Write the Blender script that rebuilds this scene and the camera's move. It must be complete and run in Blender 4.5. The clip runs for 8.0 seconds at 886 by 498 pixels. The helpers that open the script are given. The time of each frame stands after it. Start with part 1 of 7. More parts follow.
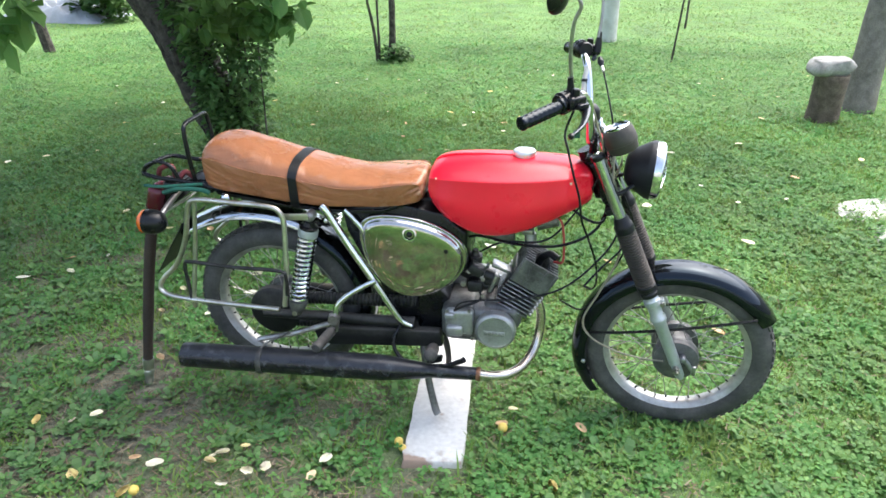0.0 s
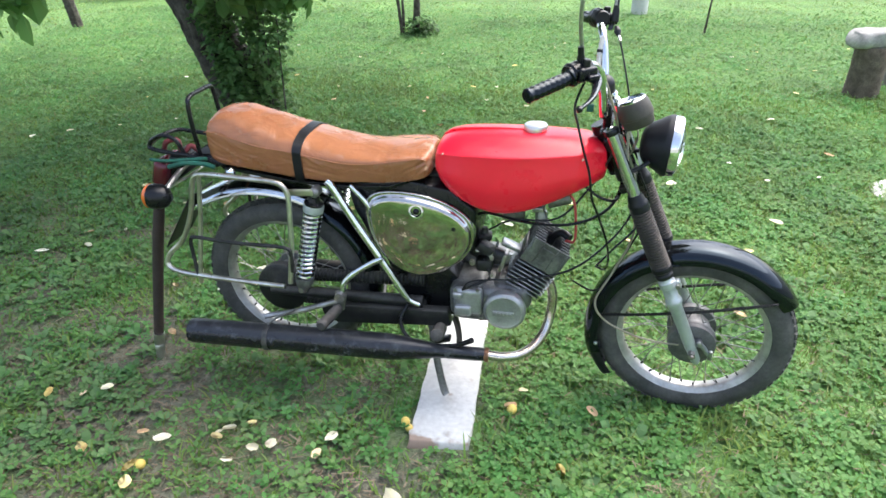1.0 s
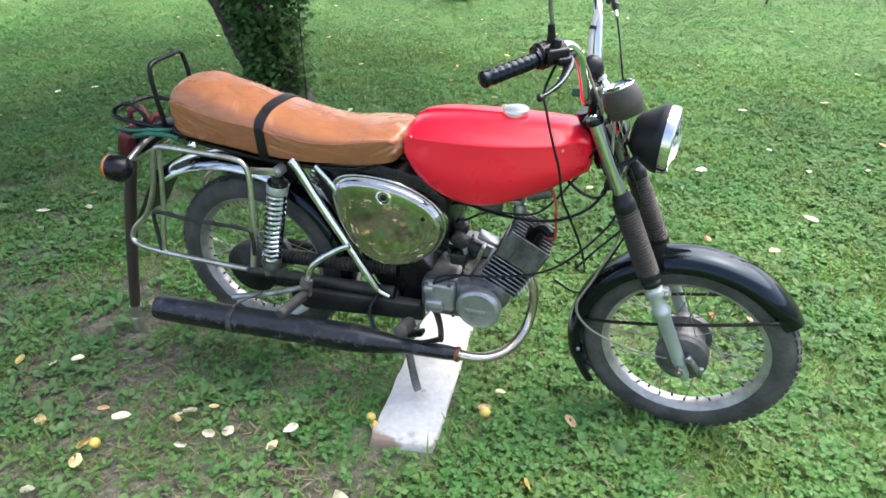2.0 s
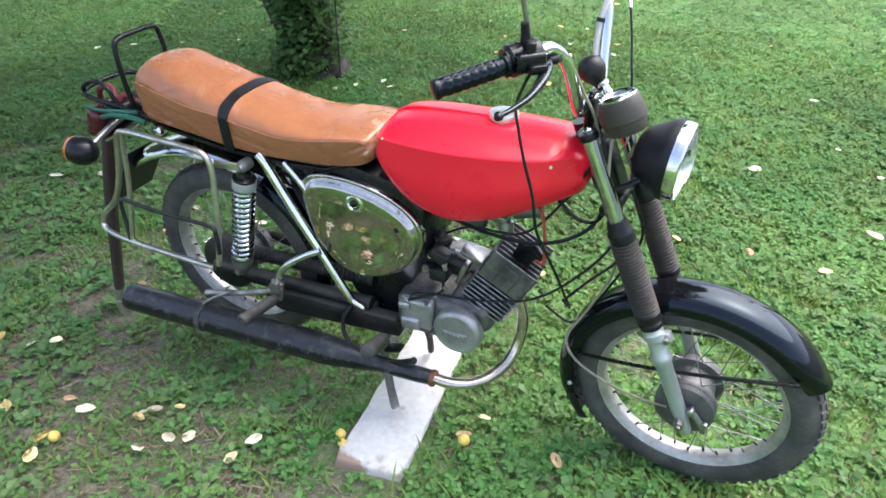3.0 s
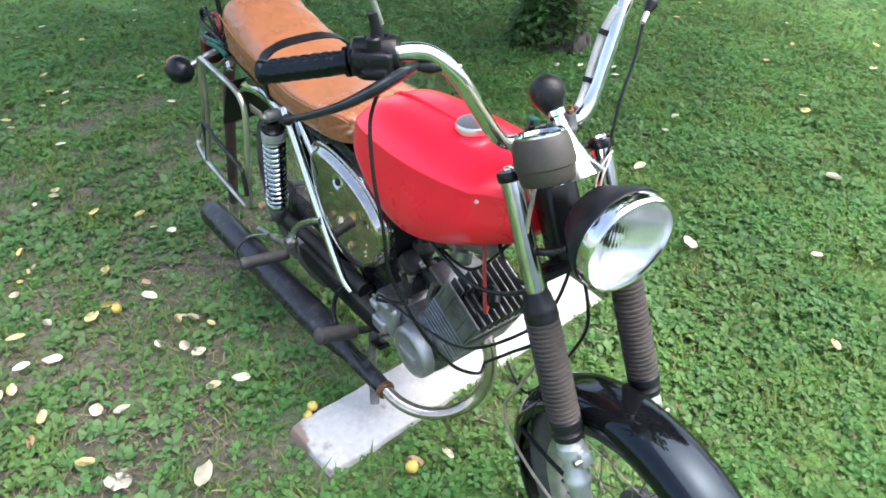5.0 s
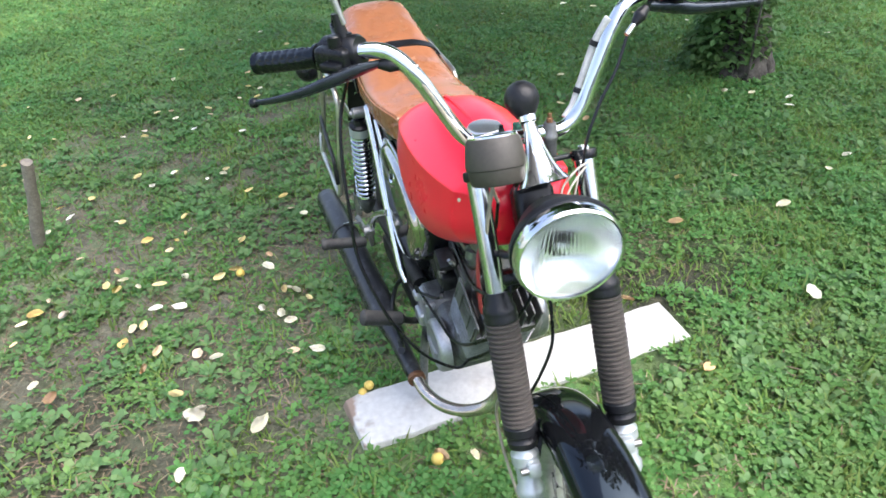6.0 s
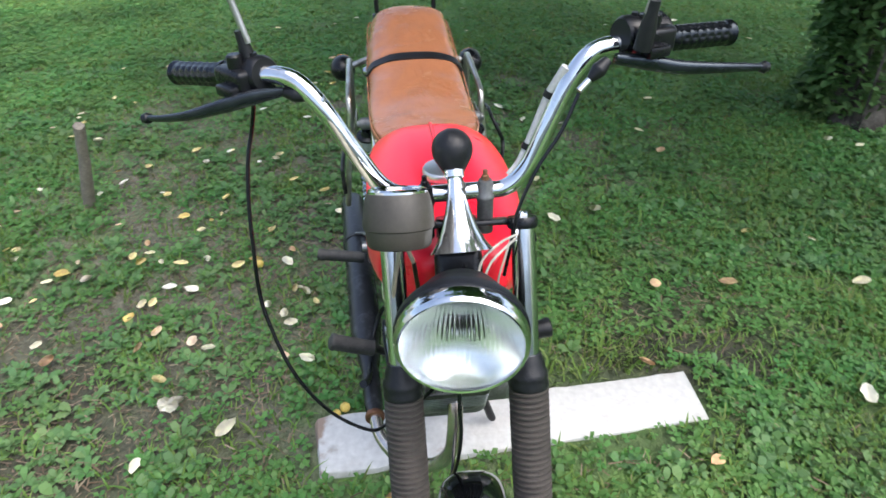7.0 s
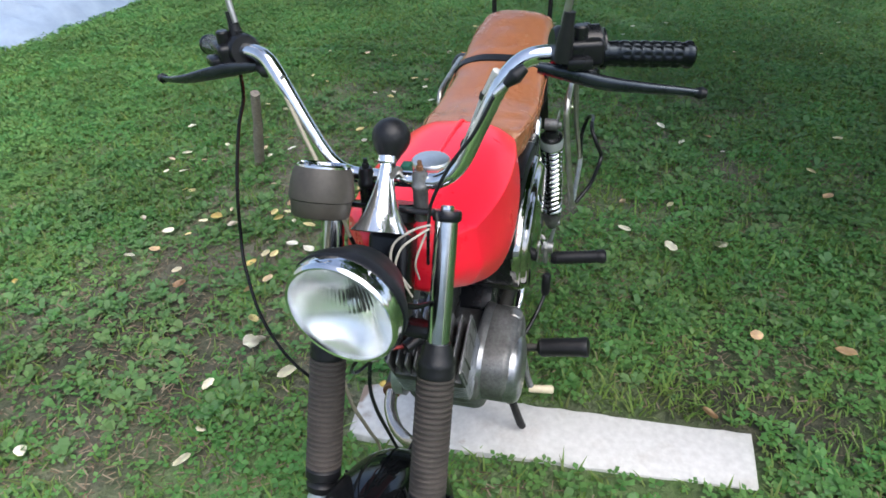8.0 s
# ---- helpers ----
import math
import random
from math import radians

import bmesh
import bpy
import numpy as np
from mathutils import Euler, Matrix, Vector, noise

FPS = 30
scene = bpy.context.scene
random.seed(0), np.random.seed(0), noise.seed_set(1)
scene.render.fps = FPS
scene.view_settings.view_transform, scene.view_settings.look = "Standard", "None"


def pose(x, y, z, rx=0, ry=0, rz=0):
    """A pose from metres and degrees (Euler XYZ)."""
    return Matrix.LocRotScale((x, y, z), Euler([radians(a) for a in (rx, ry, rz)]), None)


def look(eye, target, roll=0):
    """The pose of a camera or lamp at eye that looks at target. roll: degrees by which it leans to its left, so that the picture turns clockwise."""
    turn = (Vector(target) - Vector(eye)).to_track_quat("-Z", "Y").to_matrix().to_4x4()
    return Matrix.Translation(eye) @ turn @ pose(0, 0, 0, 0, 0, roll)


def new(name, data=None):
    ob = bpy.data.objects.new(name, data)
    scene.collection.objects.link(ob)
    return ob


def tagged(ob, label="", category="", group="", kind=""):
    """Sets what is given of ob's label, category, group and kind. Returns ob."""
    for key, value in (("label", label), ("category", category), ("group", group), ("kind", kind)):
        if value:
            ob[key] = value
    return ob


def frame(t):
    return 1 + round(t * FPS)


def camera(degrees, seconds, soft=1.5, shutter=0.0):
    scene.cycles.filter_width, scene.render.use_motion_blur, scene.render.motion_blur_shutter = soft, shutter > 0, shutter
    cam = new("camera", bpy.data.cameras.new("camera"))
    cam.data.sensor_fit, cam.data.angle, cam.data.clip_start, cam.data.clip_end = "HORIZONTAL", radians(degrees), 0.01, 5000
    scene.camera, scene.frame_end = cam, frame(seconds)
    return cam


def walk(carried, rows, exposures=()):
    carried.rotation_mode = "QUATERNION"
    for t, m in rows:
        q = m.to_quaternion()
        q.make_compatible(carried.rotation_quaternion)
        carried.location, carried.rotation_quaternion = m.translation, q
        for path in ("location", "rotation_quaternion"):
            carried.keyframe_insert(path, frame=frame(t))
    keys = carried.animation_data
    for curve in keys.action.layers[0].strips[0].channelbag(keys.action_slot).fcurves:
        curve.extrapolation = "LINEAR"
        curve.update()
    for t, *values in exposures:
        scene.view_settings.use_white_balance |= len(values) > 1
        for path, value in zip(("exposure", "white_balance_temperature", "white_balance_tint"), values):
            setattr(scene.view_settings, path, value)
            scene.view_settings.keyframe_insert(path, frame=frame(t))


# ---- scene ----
cam = camera(67.2, 8.0, soft=1.6, shutter=0.25)
PATH = [
    (0, (0.823, -1.762, 1.467), (0.515, 0.005, 0.582), -0.5),
    (0.5, (0.803, -1.761, 1.452), (0.481, -0.005, 0.55), -0.7),
    (1, (0.87, -1.705, 1.446), (0.485, 0.014, 0.5), -1.2),
    (1.5, (0.964, -1.607, 1.433), (0.518, 0.068, 0.435), -1.7),
    (2.8, (1.115, -1.277, 1.43), (0.484, 0.268, 0.329), 0.4),
    (3, (1.141, -1.212, 1.432), (0.475, 0.301, 0.306), -0.3),
    (3.5, (1.299, -1.099, 1.422), (0.381, 0.29, 0.313), -1.2),
    (4, (1.457, -0.974, 1.428), (0.327, 0.245, 0.315), -1.9),
    (4.5, (1.492, -0.819, 1.396), (0.282, 0.285, 0.249), -1.0),
    (4.7, (1.494, -0.745, 1.397), (0.262, 0.303, 0.221), -0.8),
    (5.8, (1.73, -0.422, 1.394), (0.191, 0.121, 0.238), -2.2),
    (6, (1.745, -0.371, 1.387), (0.161, 0.073, 0.25), -4.2),
    (6.5, (1.701, -0.215, 1.365), (0.094, 0.159, 0.235), -0.4),
    (7, (1.645, -0.087, 1.379), (0.009, 0.067, 0.238), -1.3),
    (7.5, (1.675, 0.115, 1.37), (0.036, -0.094, 0.243), 0.9),
    (8, (1.673, 0.274, 1.375), (0.072, -0.175, 0.264), -2.4),
]
walk(cam, [(t, look(eye, target, roll)) for t, eye, target, roll in PATH], [(0, 1.82, 6430, 10), (1.5, 1.8, 6380, 11), (3, 1.8, 6310, 12), (4.5, 1.82, 6240, 12.5), (6, 1.77, 6270, 13), (7, 1.27, 6190, 11), (8, 1.0, 6160, 11)])

# ---- light ----
world = bpy.data.worlds.new("sky")
scene.world = world
world.use_nodes = True
wn = world.node_tree.nodes
wl = world.node_tree.links
sky = wn.new("ShaderNodeTexSky")
sky.sky_type = "NISHITA"
sky.sun_disc = False
sky.sun_elevation = radians(62)
sky.sun_rotation = radians(35)
sky.dust_density = 4.0
soft_sky = wn.new("ShaderNodeHueSaturation")
soft_sky.inputs["Saturation"].default_value = 0.85
wl.new(sky.outputs[0], soft_sky.inputs["Color"])
wl.new(soft_sky.outputs[0], wn["Background"].inputs["Color"])
wn["Background"].inputs["Strength"].default_value = 0.15

sun_data = bpy.data.lights.new("sun", "SUN")
sun_data.energy = 1.4
sun_data.angle = radians(80)
sun_data.color = (1.0, 0.985, 0.96)
sun = new("sun", sun_data)
sun.matrix_world = look((2.1, 3.0, 7.0), (0, 0, 0))

# ---- materials ----


def shader(name, color, rough=0.5, metal=0.0, coat=0.0):
    m = bpy.data.materials.new(name)
    m.use_nodes = True
    b = m.node_tree.nodes["Principled BSDF"]
    b.inputs["Base Color"].default_value = (*color, 1)
    b.inputs["Roughness"].default_value = rough
    b.inputs["Metallic"].default_value = metal
    b.inputs["Coat Weight"].default_value = coat
    if max(color) < 0.03 and not metal:
        b.inputs["Specular IOR Level"].default_value = 0.3
    return m, m.node_tree.nodes, m.node_tree.links, b


def worn(name, color, color2, scale=20.0, rough=(0.3, 0.6), metal=0.0, coat=0.0, bump=0.0, bump_scale=None, contrast=(0.35, 0.7), fine=0.0, dust=None):
    """A surface of two colours mixed by noise at two scales, with varying gloss and fine relief; dust (colour, amount) settles in patches on what faces up."""
    m, n, l, b = shader(name, color, rough[0], metal, coat)
    tc = n.new("ShaderNodeTexCoord")
    big = n.new("ShaderNodeTexNoise")
    big.inputs["Scale"].default_value = scale
    big.inputs["Detail"].default_value = 8
    big.inputs["Roughness"].default_value = 0.65
    l.new(tc.outputs["Object"], big.inputs["Vector"])
    ramp = n.new("ShaderNodeMapRange")
    ramp.inputs["From Min"].default_value, ramp.inputs["From Max"].default_value = contrast
    l.new(big.outputs["Fac"], ramp.inputs["Value"])
    mix = n.new("ShaderNodeMix")
    mix.data_type = "RGBA"
    mix.inputs["A"].default_value, mix.inputs["B"].default_value = (*color, 1), (*color2, 1)
    l.new(ramp.outputs[0], mix.inputs["Factor"])
    last = mix.outputs["Result"]
    if fine:
        small = n.new("ShaderNodeTexNoise")
        small.inputs["Scale"].default_value = scale * 9
        small.inputs["Detail"].default_value = 4
        l.new(tc.outputs["Object"], small.inputs["Vector"])
        hsv = n.new("ShaderNodeHueSaturation")
        val = n.new("ShaderNodeMapRange")
        val.inputs["From Min"].default_value, val.inputs["From Max"].default_value = 0.3, 0.7
        val.inputs["To Min"].default_value, val.inputs["To Max"].default_value = 1 - fine, 1 + fine
        l.new(small.outputs["Fac"], val.inputs["Value"])
        l.new(val.outputs[0], hsv.inputs["Value"])
        l.new(last, hsv.inputs["Color"])
        last = hsv.outputs[0]
    gloss = n.new("ShaderNodeMapRange")
    gloss.inputs["To Min"].default_value, gloss.inputs["To Max"].default_value = rough
    l.new(big.outputs["Fac"], gloss.inputs["Value"])
    shine = gloss.outputs[0]
    if dust:
        geo = n.new("ShaderNodeNewGeometry")
        axes = n.new("ShaderNodeSeparateXYZ")
        l.new(geo.outputs["Normal"], axes.inputs[0])
        up = n.new("ShaderNodeMapRange")
        up.inputs["From Min"].default_value, up.inputs["From Max"].default_value = -0.3, 0.9
        up.inputs["To Min"].default_value, up.inputs["To Max"].default_value = -0.35, 0.25
        l.new(axes.outputs["Z"], up.inputs["Value"])
        cloud = n.new("ShaderNodeTexNoise")
        cloud.inputs["Scale"].default_value = 17
        cloud.inputs["Detail"].default_value = 9
        cloud.inputs["Roughness"].default_value = 0.72
        l.new(tc.outputs["Object"], cloud.inputs["Vector"])
        total = n.new("ShaderNodeMath")
        l.new(cloud.outputs["Fac"], total.inputs[0])
        l.new(up.outputs[0], total.inputs[1])
        lies = n.new("ShaderNodeMapRange")
        lies.inputs["From Min"].default_value, lies.inputs["From Max"].default_value = 0.4, 0.85
        lies.inputs["To Max"].default_value = dust[1]
        l.new(total.outputs[0], lies.inputs["Value"])
        coat_of = n.new("ShaderNodeMix")
        coat_of.data_type = "RGBA"
        coat_of.inputs["B"].default_value = (*dust[0], 1)
        l.new(lies.outputs[0], coat_of.inputs["Factor"])
        l.new(last, coat_of.inputs["A"])
        last = coat_of.outputs["Result"]
        dull = n.new("ShaderNodeMix")
        dull.inputs["B"].default_value = 0.85
        l.new(lies.outputs[0], dull.inputs["Factor"])
        l.new(shine, dull.inputs["A"])
        shine = dull.outputs["Result"]
    l.new(last, b.inputs["Base Color"])
    l.new(shine, b.inputs["Roughness"])
    if bump:
        tex = n.new("ShaderNodeTexNoise")
        tex.inputs["Scale"].default_value = bump_scale or scale * 6
        tex.inputs["Detail"].default_value = 6
        l.new(tc.outputs["Object"], tex.inputs["Vector"])
        bp = n.new("ShaderNodeBump")
        bp.inputs["Strength"].default_value = bump
        bp.inputs["Distance"].default_value = 0.004
        l.new(tex.outputs["Fac"], bp.inputs["Height"])
        l.new(bp.outputs[0], b.inputs["Normal"])
    return m


def leafy(name, stops, rough=0.5, source="Random Per Island", translucent=0.35):
    """Leaves of several colours, each leaf its own, letting some light through."""
    m, n, l, b = shader(name, stops[0], rough)
    b.inputs["Specular IOR Level"].default_value = 0.22
    ramp = n.new("ShaderNodeValToRGB")
    while len(ramp.color_ramp.elements) < len(stops):
        ramp.color_ramp.elements.new(0.5)
    for k, c in enumerate(stops):
        ramp.color_ramp.elements[k].position = k / (len(stops) - 1)
        ramp.color_ramp.elements[k].color = (*c, 1)
    if source == "Random":
        info = n.new("ShaderNodeObjectInfo")
    else:
        info = n.new("ShaderNodeNewGeometry")
    l.new(info.outputs[source], ramp.inputs[0])
    tc = n.new("ShaderNodeTexCoord")
    noi = n.new("ShaderNodeTexNoise")
    noi.inputs["Scale"].default_value = 1.3
    noi.inputs["Detail"].default_value = 5
    l.new(tc.outputs["Object"], noi.inputs["Vector"])
    hsv = n.new("ShaderNodeHueSaturation")
    mr = n.new("ShaderNodeMapRange")
    mr.inputs["From Min"].default_value, mr.inputs["From Max"].default_value = 0.3, 0.7
    mr.inputs["To Min"].default_value, mr.inputs["To Max"].default_value = 0.75, 1.25
    l.new(noi.outputs["Fac"], mr.inputs["Value"])
    l.new(mr.outputs[0], hsv.inputs["Value"])
    drift = n.new("ShaderNodeTexNoise")
    drift.inputs["Scale"].default_value = 3.5
    drift.inputs["Detail"].default_value = 6
    drift.inputs["Roughness"].default_value = 0.65
    l.new(tc.outputs["Object"], drift.inputs["Vector"])
    hue = n.new("ShaderNodeMapRange")
    hue.inputs["From Min"].default_value, hue.inputs["From Max"].default_value = 0.35, 0.65
    hue.inputs["To Min"].default_value, hue.inputs["To Max"].default_value = 0.474, 0.512
    l.new(drift.outputs["Fac"], hue.inputs["Value"])
    l.new(hue.outputs[0], hsv.inputs["Hue"])
    l.new(ramp.outputs[0], hsv.inputs["Color"])
    l.new(hsv.outputs[0], b.inputs["Base Color"])
    if translucent:
        t = n.new("ShaderNodeBsdfTranslucent")
        l.new(hsv.outputs[0], t.inputs["Color"])
        mx = n.new("ShaderNodeMixShader")
        mx.inputs[0].default_value = translucent
        l.new(b.outputs[0], mx.inputs[1])
        l.new(t.outputs[0], mx.inputs[2])
        l.new(mx.outputs[0], n["Material Output"].inputs["Surface"])
    return m


RED = worn("red_paint", (0.86, 0.014, 0.038), (0.8, 0.013, 0.034), 9, (0.22, 0.36), coat=0.14, bump=0.04, bump_scale=60)
RED.node_tree.nodes["Principled BSDF"].inputs["Specular IOR Level"].default_value = 0.4
VINYL = worn("tan_vinyl", (0.345, 0.136, 0.061), (0.288, 0.11, 0.047), 5, (0.2, 0.34), bump=0.15, bump_scale=45, fine=0.06)
def wear_at_nose(m):
    """Pale rubbed patches on the front end of the seat, and long creases in the cover."""
    n, l = m.node_tree.nodes, m.node_tree.links
    b = n["Principled BSDF"]
    tc = n.new("ShaderNodeTexCoord")
    sep = n.new("ShaderNodeSeparateXYZ")
    l.new(tc.outputs["Object"], sep.inputs[0])
    front = n.new("ShaderNodeMapRange")
    front.inputs["From Min"].default_value, front.inputs["From Max"].default_value = 0.34, 0.47
    front.inputs["To Max"].default_value = 0.22
    l.new(sep.outputs["X"], front.inputs["Value"])
    noi = n.new("ShaderNodeTexNoise")
    noi.inputs["Scale"].default_value = 24
    noi.inputs["Detail"].default_value = 5
    l.new(tc.outputs["Object"], noi.inputs["Vector"])
    add = n.new("ShaderNodeMath")
    l.new(front.outputs[0], add.inputs[0])
    l.new(noi.outputs["Fac"], add.inputs[1])
    worn_off = n.new("ShaderNodeMapRange")
    worn_off.inputs["From Min"].default_value, worn_off.inputs["From Max"].default_value = 0.745, 0.84
    l.new(add.outputs[0], worn_off.inputs["Value"])
    mix = n.new("ShaderNodeMix")
    mix.data_type = "RGBA"
    old = b.inputs["Base Color"].links[0].from_socket
    l.new(worn_off.outputs[0], mix.inputs["Factor"])
    l.new(old, mix.inputs["A"])
    mix.inputs["B"].default_value = (0.52, 0.32, 0.21, 1)
    l.new(mix.outputs["Result"], b.inputs["Base Color"])
    stretch = n.new("ShaderNodeMapping")
    stretch.inputs["Scale"].default_value = (8, 9, 15)
    stretch.inputs["Rotation"].default_value = (0, 0.5, 0.3)
    l.new(tc.outputs["Object"], stretch.inputs["Vector"])
    crease = n.new("ShaderNodeTexNoise")
    crease.inputs["Scale"].default_value = 1.0
    crease.inputs["Detail"].default_value = 3
    crease.inputs["Distortion"].default_value = 1.2
    l.new(stretch.outputs[0], crease.inputs["Vector"])
    bp = n.new("ShaderNodeBump")
    bp.inputs["Strength"].default_value = 0.75
    bp.inputs["Distance"].default_value = 0.01
    l.new(crease.outputs["Fac"], bp.inputs["Height"])
    fine = b.inputs["Normal"].links[0].from_socket
    l.new(fine, bp.inputs["Normal"])
    l.new(bp.outputs[0], b.inputs["Normal"])


wear_at_nose(VINYL)
CHROME = worn("chrome", (0.68, 0.7, 0.72), (0.5, 0.5, 0.49), 30, (0.04, 0.13), metal=1.0, contrast=(0.5, 0.8))
MIRROR = worn("polished_chrome", (0.5, 0.49, 0.47), (0.37, 0.355, 0.33), 14, (0.015, 0.05), metal=1.0, bump=0.12, bump_scale=22, fine=0.12)
SILVERED = worn("silvered_reflector", (0.86, 0.89, 0.89), (0.74, 0.77, 0.77), 20, (0.2, 0.28), metal=0.9)
STEEL = worn("dull_steel", (0.42, 0.42, 0.41), (0.2, 0.185, 0.165), 25, (0.28, 0.5), metal=0.9)
ALU = worn("cast_aluminium", (0.34, 0.357, 0.374), (0.16, 0.164, 0.172), 26, (0.24, 0.4), metal=0.85, bump=0.06, bump_scale=220, fine=0.08)
GREYALU = worn("grey_fork_leg", (0.5, 0.54, 0.55), (0.36, 0.39, 0.4), 22, (0.3, 0.5), metal=0.55)
DARKALU = worn("oily_aluminium", (0.14, 0.14, 0.135), (0.03, 0.03, 0.028), 24, (0.4, 0.6), metal=0.7, bump=0.2, bump_scale=200)
BLACK = worn("black_gloss_paint", (0.003, 0.0035, 0.0045), (0.007, 0.0075, 0.008), 12, (0.03, 0.09))
BLACK.node_tree.nodes["Principled BSDF"].inputs["Specular IOR Level"].default_value = 0.38
BLACK.node_tree.nodes["Principled BSDF"].inputs["Specular Tint"].default_value = (0.6, 0.8, 1.0, 1)
CASEALU = worn("stained_case_aluminium", (0.23, 0.235, 0.235), (0.075, 0.075, 0.073), 20, (0.4, 0.6), metal=0.7, bump=0.2, bump_scale=200, fine=0.15)
RACKSTEEL = worn("bright_rack_steel", (0.62, 0.61, 0.57), (0.36, 0.33, 0.28), 22, (0.2, 0.42), metal=0.95)
PALEPLASTIC = worn("pale_grey_sleeve", (0.55, 0.55, 0.52), (0.4, 0.4, 0.37), 30, (0.35, 0.5), fine=0.1)
HUBALU = worn("dull_hub_aluminium", (0.17, 0.17, 0.17), (0.07, 0.07, 0.07), 20, (0.45, 0.65), metal=0.5, bump=0.1, bump_scale=200, fine=0.12)
COVERALU = worn("clean_cast_cover", (0.44, 0.45, 0.46), (0.28, 0.28, 0.28), 22, (0.28, 0.42), metal=0.65, bump=0.15, bump_scale=220, fine=0.08)
PITTED = worn("pitted_chrome", (0.8, 0.82, 0.83), (0.5, 0.5, 0.48), 60, (0.04, 0.17), metal=0.95, contrast=(0.54, 0.74))
BROWNED = worn("heat_browned_chrome", (0.64, 0.6, 0.55), (0.36, 0.29, 0.22), 12, (0.12, 0.3), metal=0.9, fine=0.1)
WORNRUBBER = worn("worn_grey_rubber", (0.022, 0.022, 0.023), (0.06, 0.058, 0.056), 30, (0.5, 0.7), bump=0.15, fine=0.15, dust=((0.17, 0.155, 0.135), 0.6))
LEVER = worn("worn_black_lever", (0.008, 0.009, 0.011), (0.02, 0.0225, 0.027), 40, (0.18, 0.32), metal=0.05)
GREYLEVER = worn("worn_grey_lever", (0.022, 0.025, 0.03), (0.011, 0.0125, 0.015), 40, (0.16, 0.3), metal=0.1)
GRIP = worn("glossy_black_grip", (0.003, 0.0035, 0.0045), (0.006, 0.0065, 0.008), 30, (0.14, 0.26))
for glossy in (GRIP, GREYLEVER, LEVER):
    glossy.node_tree.nodes["Principled BSDF"].inputs["Specular Tint"].default_value = (0.7, 0.86, 1.0, 1)
REDCORD = worn("faded_red_cord", (0.2, 0.03, 0.035), (0.12, 0.025, 0.025), 60, (0.6, 0.8))
FORKCHROME = worn("dull_fork_chrome", (0.58, 0.61, 0.64), (0.44, 0.46, 0.48), 24, (0.1, 0.2), metal=1.0)
GRIME = worn("grimy_metal", (0.035, 0.035, 0.036), (0.012, 0.012, 0.012), 30, (0.35, 0.6), metal=0.4, bump=0.2, bump_scale=200, fine=0.2)
SATIN = worn("black_satin_paint", (0.004, 0.0045, 0.006), (0.009, 0.0095, 0.011), 14, (0.2, 0.36))
MUFFLER = worn("scratched_black_exhaust", (0.007, 0.008, 0.012), (0.1, 0.107, 0.118), 30, (0.16, 0.34), metal=0.1, contrast=(0.54, 0.8), fine=0.2, dust=((0.11, 0.114, 0.118), 0.2))
DUSTYBLACK = worn("dusty_black_paint", (0.006, 0.0065, 0.0075), (0.02, 0.02, 0.02), 18, (0.35, 0.55), fine=0.15, dust=((0.15, 0.14, 0.12), 0.5))
SHELL = worn("matt_lamp_shell", (0.006, 0.007, 0.01), (0.011, 0.012, 0.016), 16, (0.4, 0.55), fine=0.1)
RUBBER = worn("black_rubber", (0.006, 0.0065, 0.008), (0.013, 0.0135, 0.015), 30, (0.3, 0.48), bump=0.15)
TYRE = worn("dusty_tyre", (0.036, 0.036, 0.036), (0.105, 0.102, 0.096), 14, (0.6, 0.85), bump=0.2, fine=0.15)
GAITER = worn("weathered_gaiter", (0.03, 0.026, 0.022), (0.06, 0.05, 0.042), 25, (0.55, 0.8), fine=0.15)
CUP = worn("olive_rubber", (0.047, 0.041, 0.032), (0.035, 0.031, 0.025), 20, (0.45, 0.65), bump=0.08, bump_scale=150, fine=0.12)
RIM = worn("dusty_rim", (0.55, 0.55, 0.54), (0.3, 0.29, 0.27), 20, (0.3, 0.55), metal=0.7)
REDLENS = worn("red_lens", (0.085, 0.006, 0.014), (0.055, 0.005, 0.01), 10, (0.15, 0.3))
ORANGE = worn("orange_lens", (0.75, 0.16, 0.02), (0.6, 0.12, 0.02), 10, (0.15, 0.3))
COPPER = worn("rusty_copper", (0.26, 0.13, 0.07), (0.13, 0.06, 0.035), 60, (0.4, 0.6), metal=0.6)
REDWIRE = worn("red_cable", (0.42, 0.05, 0.05), (0.3, 0.05, 0.04), 30, (0.4, 0.6))
GREEN = worn("green_cord", (0.012, 0.13, 0.085), (0.02, 0.08, 0.055), 60, (0.6, 0.8))
WIRE = worn("pale_wire", (0.5, 0.47, 0.4), (0.35, 0.32, 0.27), 40, (0.4, 0.6))
OLIVECABLE = worn("olive_cable", (0.34, 0.31, 0.23), (0.2, 0.18, 0.13), 40, (0.4, 0.6))
YELLOWED = worn("yellowed_rubber", (0.62, 0.56, 0.4), (0.5, 0.42, 0.28), 40, (0.5, 0.7))
PLANK = worn("whitewashed_board", (0.54, 0.54, 0.52), (0.34, 0.31, 0.27), 6, (0.6, 0.85), bump=0.25, bump_scale=80, contrast=(0.52, 0.85), fine=0.1)


